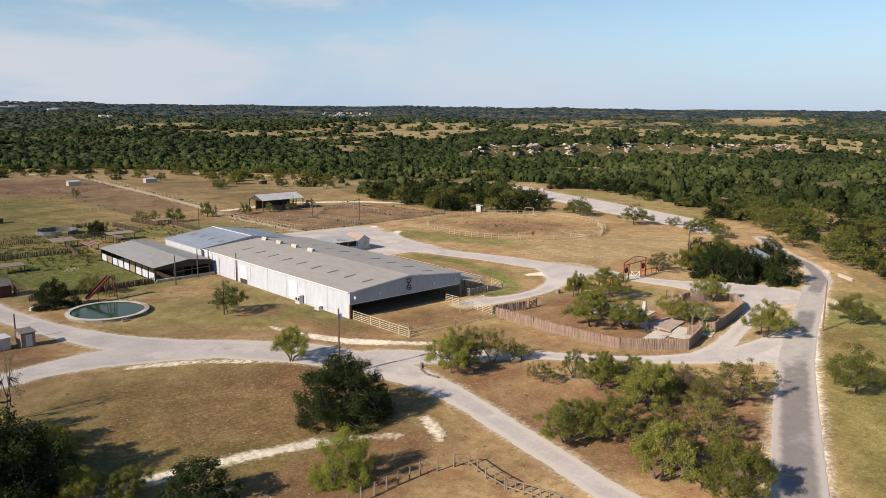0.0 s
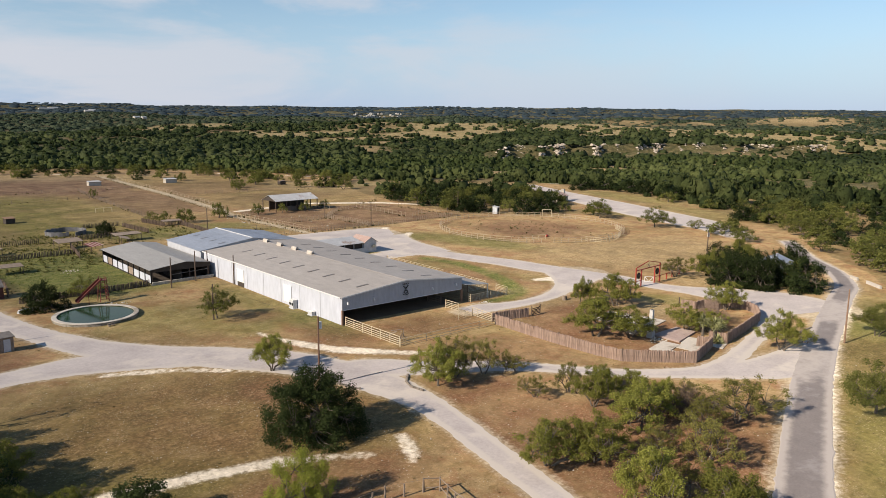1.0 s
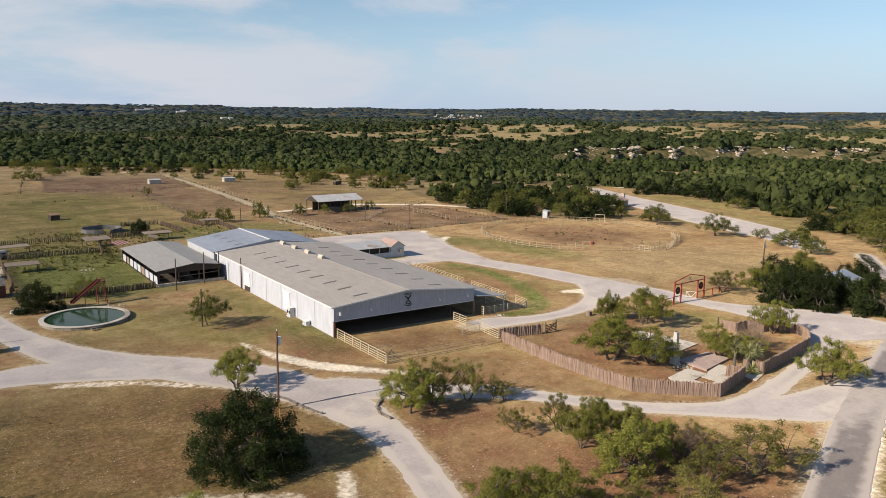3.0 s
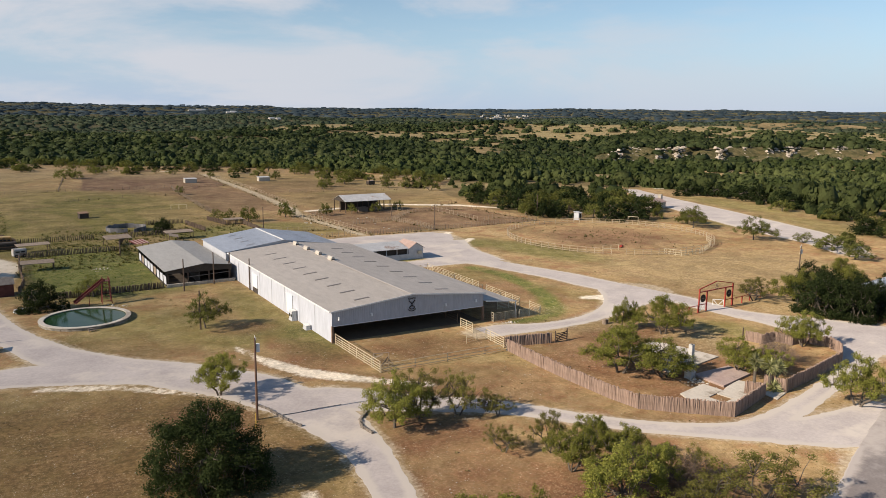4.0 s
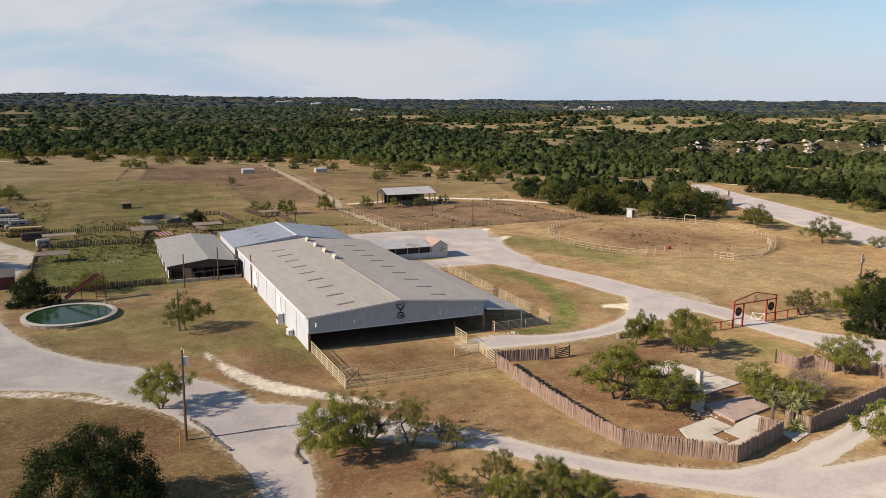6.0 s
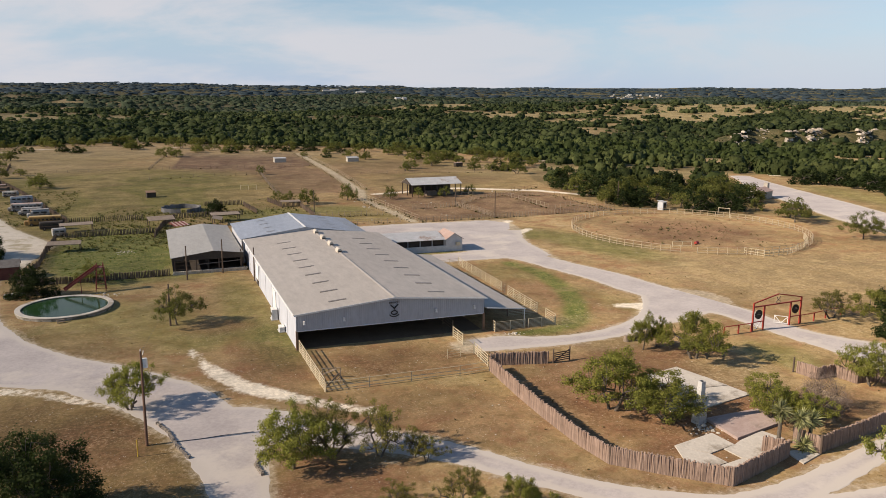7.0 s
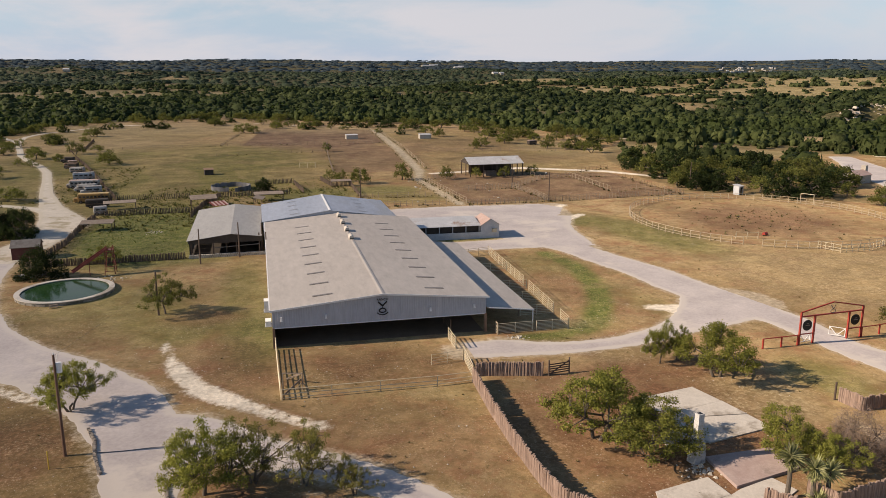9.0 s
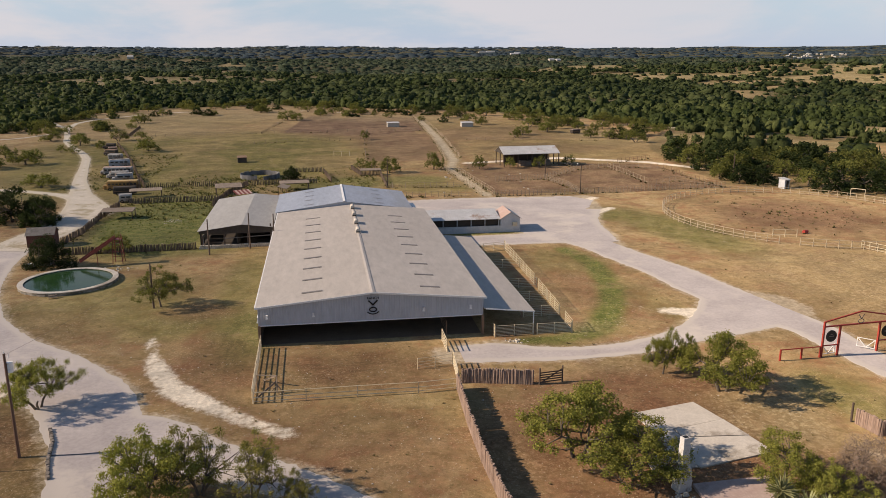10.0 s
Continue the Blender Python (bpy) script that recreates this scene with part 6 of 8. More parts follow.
def stake_fence(pts, h, gap, label, group="", name="stake_fence", wires=True):
    """Upright cedar stakes side by side, tied by wire."""
    x0, y0 = pts[0]
    f = thing(name, x0, y0, 0, 0, label, "fence", group)
    tip = 2.5
    if group == "paddock fences":
        tip = 4.5
        WEEDY.append(pts)
    for x, y in along(pts, gap):
        p = part("stake", (old_stakes if group == "paddock fences" else stake_meshes)[fence_rng.randrange(6)], STAKE, f)
        p.matrix_local = pose(x - x0 + fence_rng.uniform(-0.02, 0.02), y - y0 + fence_rng.uniform(-0.02, 0.02), 0, fence_rng.uniform(-tip, tip), fence_rng.uniform(-tip, tip), fence_rng.uniform(0, 360)) \
            @ Matrix.Diagonal((1, 1, h * fence_rng.uniform(0.94 - tip * 0.02, 1.03), 1))
    if wires:
        for z in (0.35, 0.8):
            part("wire", Mesh().pipe([(x - x0, y - y0, h * z) for x, y in pts], 0.012, 4), RUST, f)
    return f


# ---- the old homestead yard ----
YARD = "homestead yard fence"
LBL = "weathered grey-brown cedar stake fence round the old yard"
stake_fence([(98.3, 92.0), (97.9, 84), (97.8, 77.4)], 1.8, 0.1, LBL, YARD)
stake_fence([(97.8, 77.3), (98.0, 70), (98.6, 65.9)], 1.8, 0.1, LBL, YARD)
stake_fence([(98.7, 65.8), (102.4, 62.2), (106.4, 58.7)], 1.8, 0.1, LBL, YARD)
stake_fence([(106.5, 58.6), (111, 59.9), (115.4, 61.3)], 1.8, 0.1, LBL, YARD)
stake_fence([(115.4, 61.4), (113.9, 63.0)], 1.7, 0.11, LBL, YARD)
stake_fence([(118.9, 60.9), (127, 62.4), (136.4, 64.5)], 1.8, 0.1, LBL, YARD)
stake_fence([(118.8, 61.0), (118.2, 63.4)], 1.7, 0.11, LBL, YARD)
stake_fence([(136.5, 64.6), (140.4, 67.2), (142.0, 70)], 1.7, 0.11, LBL, YARD)
stake_fence([(142.0, 70.1), (140.8, 73.2), (137.9, 73.4)], 1.6, 0.11, LBL, YARD)
stake_fence([(137.8, 73.5), (137.4, 76.1)], 1.6, 0.11, LBL, YARD)
stake_fence([(137.3, 76.2), (134.5, 76.0)], 1.6, 0.11, LBL, YARD)
stake_fence([(134.4, 76.1), (133.9, 78.6)], 1.6, 0.11, LBL, YARD)
stake_fence([(99.0, 93.6), (102.6, 92.9), (106.3, 92.0)], 1.65, 0.1, LBL, YARD)
for x, y in ((97.8, 77.35), (98.65, 65.85), (133.7, 79.0), (118.85, 60.7)):
    p = thing("fence_post", x, y, 0, 0, "dark round timber fence post", "post", YARD)
    part("shaft", Mesh().tube((0, 0, -0.1), (0, 0, 1.95), 0.11, 0.10, 8), POLE, p)


def plank_gate(x, y, rz, w, h, mat, label, boards=5):
    g = thing("gate", x, y, 0, rz, label, "gate")
    for u in (0, w):
        part("gate_post", Mesh().tube((u, 0, -0.1), (u, 0, h + 0.35), 0.09, n=7), POLE, g)
    for k in range(boards):
        part("board", Mesh().box(w / 2, 0, 0.2 + k * (h - 0.2) / boards, w - 0.2, 0.04, 0.13), mat, g)
    part("brace", Mesh().beam((0.1, -0.03, 0.2), (w - 0.1, -0.03, h), 0.04, 0.12), mat, g)
    return g


plank_gate(107.0, 91.8, 8, 2.6, 1.5, POLE, "dark slatted wooden yard gate, shut")
s = thing("stump_post", 121.0, 96.3, 0, 0, "cut wooden stump by the drive", "stump")
part("stump", Mesh().tube((0, 0, -0.05), (0, 0, 0.85), 0.42, 0.36, 10).tube((0.6, 0.1, -0.05), (0.6, 0.1, 0.7), 0.28, 0.25, 9), WOOD, s)


def flat_slab(name, pts, z0, z1, mat, label):
    cx, cy = sum(p[0] for p in pts) / len(pts), sum(p[1] for p in pts) / len(pts)
    s = thing(name, cx, cy, 0, 0, label, "slab")
    part("slab", Mesh().prism([(x - cx, y - cy) for x, y in pts], z0, z1), mat, s)
    return s


def ccw(pts):
    a = sum(x1 * y2 - x2 * y1 for (x1, y1), (x2, y2) in zip(pts, pts[1:] + pts[:1]))
    return pts if a > 0 else pts[::-1]


flat_slab("floor_slab", ccw([(113.9, 83.8), (120.9, 85.2), (121.9, 81.3), (116.3, 80.1), (116.5, 78.6), (114.6, 78.0)]), -0.05, 0.10, CONCRETE, "pale cracked concrete floor of a vanished house")
flat_slab("floor_slab", ccw([(116.45, 80.0), (121.9, 81.2), (122.6, 77.9), (116.65, 78.5)]), -0.05, 0.15, CONCRETE, "pale cracked concrete floor of a vanished house")
flat_slab("floor_slab", ccw([(116.6, 78.4), (122.6, 77.8), (123.2, 74.8), (115.6, 73.3), (114.2, 77.8)]), -0.05, 0.13, CONCRETE, "pale cracked concrete floor of a vanished house")
flat_slab("floor_slab", ccw([(111.4, 73.0), (115.5, 73.5), (114.5, 77.0), (111.6, 75.0)]), -0.05, 0.09, CONCRETE, "pale cracked concrete floor of a vanished house")
flat_slab("terrace", ccw([(113.6, 70.8), (120.6, 71.0), (120.4, 67.3), (113.4, 65.8)]), -0.05, 0.28, REDSLAB, "dull red concrete terrace")
flat_slab("terrace", ccw([(106.6, 66.8), (112.0, 67.9), (112.3, 65.0), (108.8, 64.25)]), -0.05, 0.12, CONCRETE, "pale concrete terrace round a planting bed")
flat_slab("terrace", ccw([(106.6, 66.7), (108.75, 64.2), (109.05, 62.2), (106.3, 61.8), (105.3, 63.2)]), -0.05, 0.116, CONCRETE, "pale concrete terrace round a planting bed")
flat_slab("terrace", ccw([(106.4, 61.7), (109.1, 62.1), (110.95, 62.4), (112.3, 60.7), (109.2, 60.3)]), -0.05, 0.112, CONCRETE, "pale concrete terrace round a planting bed")
flat_slab("terrace", ccw([(112.4, 60.8), (111.0, 62.5), (110.7, 64.6), (112.35, 65.0), (113.6, 65.6), (117.2, 66.6), (118.0, 64.4), (114.5, 62.5)]), -0.05, 0.108, CONCRETE, "pale concrete terrace round a planting bed")
flat_slab("doorstep", ccw([(115.9, 62.2), (117.0, 62.0), (118.7, 60.6), (115.6, 59.6)]), -0.05, 0.10, CONCRETE, "pale concrete step at the yard entrance")


def stack(parent, x, y, z0, z1, w0, w1, course, mat, seed):
    """A tapered stack of squared stones."""
    g = random.Random(seed)
    z = z0
    while z < z1 - 0.05:
        w = w0 + (w1 - w0) * (z - z0) / (z1 - z0)
        h = min(course * g.uniform(0.8, 1.2), z1 - z)
        split = g.uniform(0.35, 0.65)
        for a, b in ((0, split), (split, 1)):
            part("stone", Mesh().box(x + w * ((a + b) / 2 - 0.5), y + g.uniform(-0.02, 0.02), z, w * (b - a) - 0.02, w * 0.82 + g.uniform(-0.03, 0.03), h - 0.015), mat, parent)
        z += h


ch = thing("chimney", 112.55, 70.6, 0, 12, "lone whitewashed stone chimney of a vanished house", "chimney")
stack(ch, 0, 0, 0, 1.7, 1.22, 1.10, 0.34, CHIM, 1)
stack(ch, 0, 0, 1.7, 2.2, 1.05, 0.75, 0.25, CHIM, 2)
stack(ch, 0, 0, 2.2, 4.6, 0.74, 0.62, 0.3, CHIM, 3)
# flat black plate drawn for the dark of an open flue
part("flue", Mesh().box(0, 0, 4.58, 0.36, 0.34, 0.04), BLACK, ch)
pp = thing("iron_pipe", 111.5, 72.5, 0, 0, "thin grey iron pipe standing by the chimney", "pipe")
part("pipe", Mesh().tube((0, 0, 0), (0, 0, 2.3), 0.035, n=6).tube((-0.25, 0, 2.2), (0.25, 0, 2.2), 0.03, n=6), WOOD, pp)

yucca_leaves = []
for k in range(3):
    g = random.Random(70 + k)
    m = Mesh()
    for i in range(110):
        a, e = g.uniform(0, 6.283), g.uniform(-0.5, 1.45)
        L = g.uniform(1.0, 1.45)
        d = Vector((math.cos(a) * math.cos(e), math.sin(a) * math.cos(e), math.sin(e)))
        s = d.cross(Vector((0, 0, 1))).normalized() * 0.055
        tip = d * L + Vector((0, 0, -0.12 * L * math.cos(e)))
        m.add([-s, s, d * L * 0.55 + s * 0.9, tip, d * L * 0.55 - s * 0.9], [(0, 1, 2, 3, 4)])
    yucca_leaves.append(m.data("rosette", YUCCA))
for x, y, h, k in ((116.5, 63.7, 3.6, 0), (117.7, 62.4, 3.1, 1), (119.0, 62.3, 2.8, 2), (117.9, 61.9, 0.5, 1)):
    yu = thing("yucca", x, y, 0, 0, "tall yucca with spiky pale green rosette by the yard entrance", "yucca", "yuccas at the entrance")
    part("stem", Mesh().tube((0, 0, -0.05), (0.06, 0.03, h * 0.5), 0.21, 0.18, 8).tube((0.06, 0.03, h * 0.5), (0, 0, h), 0.18, 0.15, 8), BARK, yu)
    part("rosette", yucca_leaves[k], YUCCA, yu).matrix_local = pose(0, 0, h, 0, 0, 40 * k)
    part("dead_skirt", yucca_leaves[(k + 1) % 3], LEAF_DRY, yu, "dry hanging leaves").matrix_local = pose(0, 0, max(h - 0.35, 0.1), 180, 0, 70) @ Matrix.Diagonal((0.6, 0.6, 0.8, 1))


# ---- ranch gate ----
def build_gate():
    g = thing("ranch_gate", 141.0, 94.1, 0, 4.5, "red pipe entrance gate with gabled top and round emblems", "gate")
    W, H = 9.7, 4.2
    xs = (0, 2.15, 7.55, W)
    for i, x in enumerate(xs):
        part("post", Mesh().box(x, 0, -0.1, 0.2, 0.2, (H if i in (0, 3) else 3.6) + 0.1), RED, g)
    part("lintel", Mesh().beam((0, 0, 3.65), (W, 0, 3.65), 0.16, 0.16), RED, g)
    part("gable_bar", Mesh().beam((-0.05, 0, H), (W / 2, 0, H + 0.95), 0.14, 0.14), RED, g)
    part("gable_bar", Mesh().beam((W / 2, 0, H + 0.95), (W + 0.05, 0, H), 0.14, 0.14), RED, g)
    for x in (1.08, 8.62):
        part("crossbar", Mesh().beam((x - 1.07, 0, 1.35), (x + 1.07, 0, 1.35), 0.12, 0.12), RED, g)
        e = part("emblem", Mesh().hoop(x, 0, 2.45, 0.62, 0.62, 0.08, 0.16), BLACK, g, "round black metal emblem")
        part("emblem_plate", Mesh().tube((x, -0.03, 2.45), (x, 0.03, 2.45), 0.58, n=24), BLACK, e)
        part("emblem_bar", Mesh().beam((x - 0.32, -0.05, 2.45), (x + 0.32, -0.05, 2.45), 0.04, 0.10).beam((x - 0.16, -0.05, 2.68), (x + 0.16, -0.05, 2.68), 0.04, 0.08), WOOD, e)
    mark = Mesh().hoop(W / 2, 0, 3.98, 0.38, 0.24, 0.05, 0.09, 18)
    mark.beam((W / 2, 0, 4.2), (W / 2 - 0.35, 0, 4.75), 0.05, 0.09).beam((W / 2, 0, 4.2), (W / 2 + 0.35, 0, 4.75), 0.05, 0.09)
    part("brand_mark", mark, WOOD, g, "welded brand mark")
    for x0, dx, dy in ((0.2, 1.75, 0.15), (7.4, -1.2, 1.4)):
        leaf = Mesh()
        for z in (0.25, 1.3):
            leaf.beam((x0, 0.15, z), (x0 + dx, 0.15 + dy, z), 0.05, 0.07)
        leaf.beam((x0, 0.15, 1.3), (x0 + dx / 2, 0.15 + dy / 2, 0.25), 0.05, 0.09).beam((x0 + dx, 0.15 + dy, 1.3), (x0 + dx / 2, 0.15 + dy / 2, 0.25), 0.05, 0.09)
        leaf.beam((x0, 0.15, 0.2), (x0, 0.15, 1.35), 0.05, 0.07).beam((x0 + dx, 0.15 + dy, 0.2), (x0 + dx, 0.15 + dy, 1.35), 0.05, 0.07)
        part("gate_leaf", leaf, TRIM, g, "white gate leaf standing open")


build_gate()
rail_fence("gate_rail", [(135.7, 93.8), (138.4, 93.95), (140.8, 94.05)], 1.35, 1, 2.6, RED, 0.13, 0.07, "red pipe rail beside the ranch gate", "gate wings")
rail_fence("gate_rail", [(150.9, 94.9), (153.9, 95.2), (156.9, 95.8), (161, 96.6)], 1.35, 1, 2.8, RED, 0.13, 0.07, "red pipe rail beside the ranch gate", "gate wings")

# ---- pens at the barn ----
rail_fence("pipe_fence", [(77.45, 106.9), (77.5, 99.4), (77.6, 92.0)], 1.65, 5, 2.5, STEEL, 0.06, 0.05, "tan pipe fence along the arena run", "barn pens")
rail_fence("pipe_fence", [(98.9, 106.0), (98.9, 102.4)], 1.6, 5, 1.8, STEEL, 0.06, 0.05, "tan pipe gate panel at the arena run", "barn pens")
rail_fence("pipe_fence", [(99.0, 98.7), (98.8, 96), (98.6, 93.4)], 1.6, 5, 1.8, STEEL, 0.06, 0.05, "tan pipe gate panel at the arena run", "barn pens")
rail_fence("pipe_fence", [(94.9, 97.9), (98.9, 98.7)], 1.3, 4, 2.0, STEEL, 0.045, 0.025, "thin tan pipe panel in the run", "barn pens")
rail_fence("cable_fence", [(77.7, 91.9), (88, 91.9), (94.2, 91.8), (98.2, 92.1)], 1.25, 3, 5.2, STEEL, 0.05, 0.042, "thin tan pipe and cable fence across the run", "barn pens")
fr = thing("rope_gate", 77.9, 94.6, 0, -15, "rusty pipe gate frame in the run", "gate", "barn pens")
part("frame", Mesh().tube((0, 0, 0), (0, 0, 1.9), 0.06).tube((2.1, 0, 0), (2.1, 0, 1.9), 0.06).tube((0, 0, 1.9), (2.1, 0, 1.9), 0.06).tube((2.1, 0, 0.9), (1.3, 0, 0), 0.05).tube((2.1, 0, 0.9), (2.8, 0, 0), 0.05), WOOD, fr)
for pts, h, n in (([(105.6, 106.4), (110.4, 106.5)], 1.45, 8), ([(110.9, 106.4), (115.3, 106.4)], 1.45, 8), ([(115.4, 106.4), (115.6, 109.8)], 1.7, 6), ([(115.8, 113.0), (116.3, 124.6)], 1.7, 6), ([(116.4, 127.4), (117.0, 149)], 1.7, 6),
                  ([(110.9, 113), (115.8, 113)], 1.5, 6), ([(110.9, 126), (116.4, 126)], 1.5, 6), ([(110.9, 137), (116.7, 137)], 1.5, 6), ([(110.9, 147.5), (117, 149)], 1.5, 6), ([(110.9, 119.5), (116.1, 119.5)], 1.5, 6)):
    rail_fence("pipe_pen", pts, h, n, 2.4, STEEL, 0.06, 0.032, "tan pipe panel of the shaded stock pens", "stock pens")
rail_fence("pen_gatepost", [(105.5, 106.3), (105.5, 106.9)], 1.6, 4, 0.6, STEEL, 0.07, 0.05, "tan pipe gate post pair", "stock pens", category="post")


def crate(name, x, y, rz, sx, sy, sz, mat, label, category, grille=True):
    c = thing(name, x, y, 0, rz, label, category)
    part("case", Mesh().box(0, 0, 0.1, sx, sy, sz).box(0, 0, 0, sx + 0.2, sy + 0.2, 0.1), mat, c)
    part("cap", Mesh().box(0, 0, sz + 0.1, sx + 0.08, sy + 0.08, 0.06), TRIM, c)
    if grille:
        for k in (-0.28, 0.28):
            part("fan_grille", Mesh().tube((sx / 2, k * sy, sz * 0.6), (sx / 2 + 0.03, k * sy, sz * 0.6), 0.3, n=14), GLASSY, c)
            part("fan_grille", Mesh().tube((-sx / 2 - 0.03, k * sy, sz * 0.6), (-sx / 2, k * sy, sz * 0.6), 0.3, n=14), GLASSY, c)
    return c


crate("cooling_unit", 76.65, 123.2, 0, 0.8, 1.4, 1.5, CARWHITE, "large white cooling unit against the barn wall", "cooling unit")
crate("cooling_unit", 76.7, 116.8, 0, 0.7, 1.4, 0.6, CARWHITE, "low white unit against the barn wall", "cooling unit", False)


# ---- stone water tank with slide ----
def build_tank():
    t = thing("stone_tank", 46.75, 139.25, 0, 0, "round stone swimming tank full of green water", "tank")
    R, n = 6.95, 54
    for course, (z0, z1, out) in enumerate(((-0.05, 0.22, 0.0), (0.22, 0.44, -0.04))):
        for i in range(n):
            a0, a1 = 2 * math.pi * (i + 0.5 * course) / n, 2 * math.pi * (i + 0.5 * course + 0.95) / n
            g = random.Random(i * 7 + course)
            ro = R + out + g.uniform(-0.05, 0.05)
            part("stone", Mesh().prism([((R - 0.6) * math.cos(a0), (R - 0.6) * math.sin(a0)), (ro * math.cos(a0), ro * math.sin(a0)), (ro * math.cos(a1), ro * math.sin(a1)), ((R - 0.6) * math.cos(a1), (R - 0.6) * math.sin(a1))],
                                       z0, z1 + g.uniform(-0.015, 0.015)), TANKSTONE, t)
    cap = Mesh()
    for i in range(n):
        a0, a1 = 2 * math.pi * i / n, 2 * math.pi * (i + 1) / n
        cap.prism([((R - 0.75) * math.cos(a0), (R - 0.75) * math.sin(a0)), ((R + 0.06) * math.cos(a0), (R + 0.06) * math.sin(a0)), ((R + 0.06) * math.cos(a1), (R + 0.06) * math.sin(a1)), ((R - 0.75) * math.cos(a1), (R - 0.75) * math.sin(a1))], 0.44, 0.54)
    part("coping", cap, CONCRETE, t, "pale plastered coping")
    part("water", Mesh().prism([((R - 0.7) * math.cos(2 * math.pi * i / 64), (R - 0.7) * math.sin(2 * math.pi * i / 64)) for i in range(64)], 0.05, 0.38), WATER, t, "still green water")
    s = thing("wooden_step", 46.8, 131.6, 0, 15, "small weathered wooden step by the tank", "step")
    for k in range(2):
        part("tread", Mesh().box(0, -0.3 * k, 0.38 - 0.2 * k, 1.1, 0.3, 0.06), WOOD, s)
    for u in (-0.5, 0.5):
        part("stringer", Mesh().beam((u, 0.15, 0.42), (u, -0.5, 0.02), 0.06, 0.16), WOOD, s)


build_tank()
sl = thing("water_slide", 51.4, 150.4, 0, 0, "rusty red steel slide with ladder tower beside the tank", "slide")
for dx, dy in ((-0.5, -0.6), (0.5, -0.6), (-0.5, 0.6), (0.5, 0.6)):
    part("tower_leg", Mesh().tube((dx * 1.6, dy * 1.4, 0), (dx, dy, 4.7), 0.07, n=6), DULL_RED, sl)
for k in range(6):
    part("tower_brace", Mesh().beam((-0.75 + 0.04 * k, -0.7, 0.5 + 0.8 * k), (0.75 - 0.04 * k, -0.7, 0.5 + 0.8 * k), 0.06, 0.08), DULL_RED, sl)
    part("tower_brace", Mesh().beam((0.7, -0.7, 0.3 + 0.7 * k), (0.7, 0.7, 0.9 + 0.7 * k), 0.05, 0.07), DULL_RED, sl)
part("platform", Mesh().box(0, 0, 4.0, 1.2, 1.3, 0.1), DULL_RED, sl)
chute = part("chute", Mesh().beam((-0.3, 0, 4.2), (-5.4, -2.6, 1.0), 0.8, 0.08), DULL_RED, sl, "faded red slide chute")
for o in (-0.4, 0.4):
    part("chute_side", Mesh().beam((-0.3 + o * 0.45, -o * 0.9, 4.4), (-5.4 + o * 0.45, -2.6 - o * 0.9, 1.2), 0.06, 0.32), DULL_RED, chute)
part("chute_prop", Mesh().tube((-3.0, -1.4, 0), (-3.0, -1.4, 2.5), 0.06), DULL_RED, sl)


# ---- poles ----
def pole(x, y, h, label, gear=False, lamp=False, mat=None):
    p = thing("utility_pole", x, y, 0, 20, label, "pole", "poles")
    part("shaft", Mesh().tube((0, 0, -0.2), (0, 0, h), 0.15, 0.10, 9), mat or POLE, p)
    if gear:
        part("transformer", Mesh().tube((0.34, 0, h - 1.7), (0.34, 0, h - 0.8), 0.24, n=12), TRIM, p, "pale grey transformer can")
        part("bracket", Mesh().box(0.18, 0, h - 1.3, 0.3, 0.08, 0.1), RUST, p)
        part("insulator", Mesh().tube((0, 0, h), (0, 0, h + 0.22), 0.06, 0.03, 7), TRIM, p)
        part("fuse_holder", Mesh().tube((0.25, 0.2, h - 0.5), (0.35, 0.25, h - 0.1), 0.04), TRIM, p)
    if lamp:
        part("lamp_arm", Mesh().beam((0, 0, h - 0.15), (-1.0, 0.2, h), 0.06), POLE, p)
        part("lamp_head", Mesh().tube((-1.0, 0.2, h - 0.15), (-1.0, 0.2, h + 0.05), 0.16, 0.1, 8), TRIM, p)
    return p


pole(58.6, 84.3, 9.55, "brown timber utility pole with pale transformer can", gear=True, mat=POLE_WARM)
pole(172.5, 96.7, 9.2, "grey timber utility pole with pale transformer can among oaks", gear=True)
pole(134.0, 49.1, 8.8, "rust-brown timber utility pole beside the road", mat=RUST)
pole(61.9, 124.6, 6.3, "short dark timber pole beside a mesquite")
pole(65.6, 153.4, 6.3, "dark timber pole before the stable")
pole(72.2, 157.0, 6.5, "dark timber pole before the stable")
pole(76.3, 160.2, 5.6, "dark timber pole at the barn corner")
pole(77.0, 148.6, 6.2, "dark timber pole against the barn wall")
pole(102.6, 220.9, 7.3, "dark timber pole behind the hay barn")
pole(147.7, 227.4, 5.4, "dark timber pole among the pens")
pole(149.3, 202.0, 7.6, "dark timber pole with lamp arm at the pens", lamp=True)
pole(29.9, 131.6, 4.2, "dark timber pole beside the privy")
pole(197.5, 214.5, 7.5, "grey timber pole before the oaks")
cable = Mesh().pipe([(58.6 + 7.0 * t, 84.3 + 69.1 * t, 9.4 - 3.3 * t - 5.6 * t * (1 - t)) for t in (i / 16 for i in range(17))], 0.009, 4)
cb = thing("power_cable", 58.6, 84.3, 0, 0, "thin slack power cable between two poles", "cable")
co_ = part("strand", cable, BLACK, cb)
co_.matrix_local = pose(-58.6, -84.3, 0)

mk = thing("marker_post", 57.8, 82.1, 0, 0, "thin yellow cable marker post in the grass", "post")
part("post", Mesh().tube((0, 0, -0.1), (0, 0, 1.7), 0.05, n=8), MARKER, mk)
for px, py, rz, L in ((78.0, 93.2, 28, 2.6), (78.3, 97.4, -50, 2.9)):
    pl = thing("plank", px, py, 0, rz, "grey plank leaning at the fence corner", "plank", "loose planks")
    part("board", Mesh().beam((0, 0, 0.06), (L * 0.8, 0, 1.25), 0.05, 0.2), WOOD, pl)

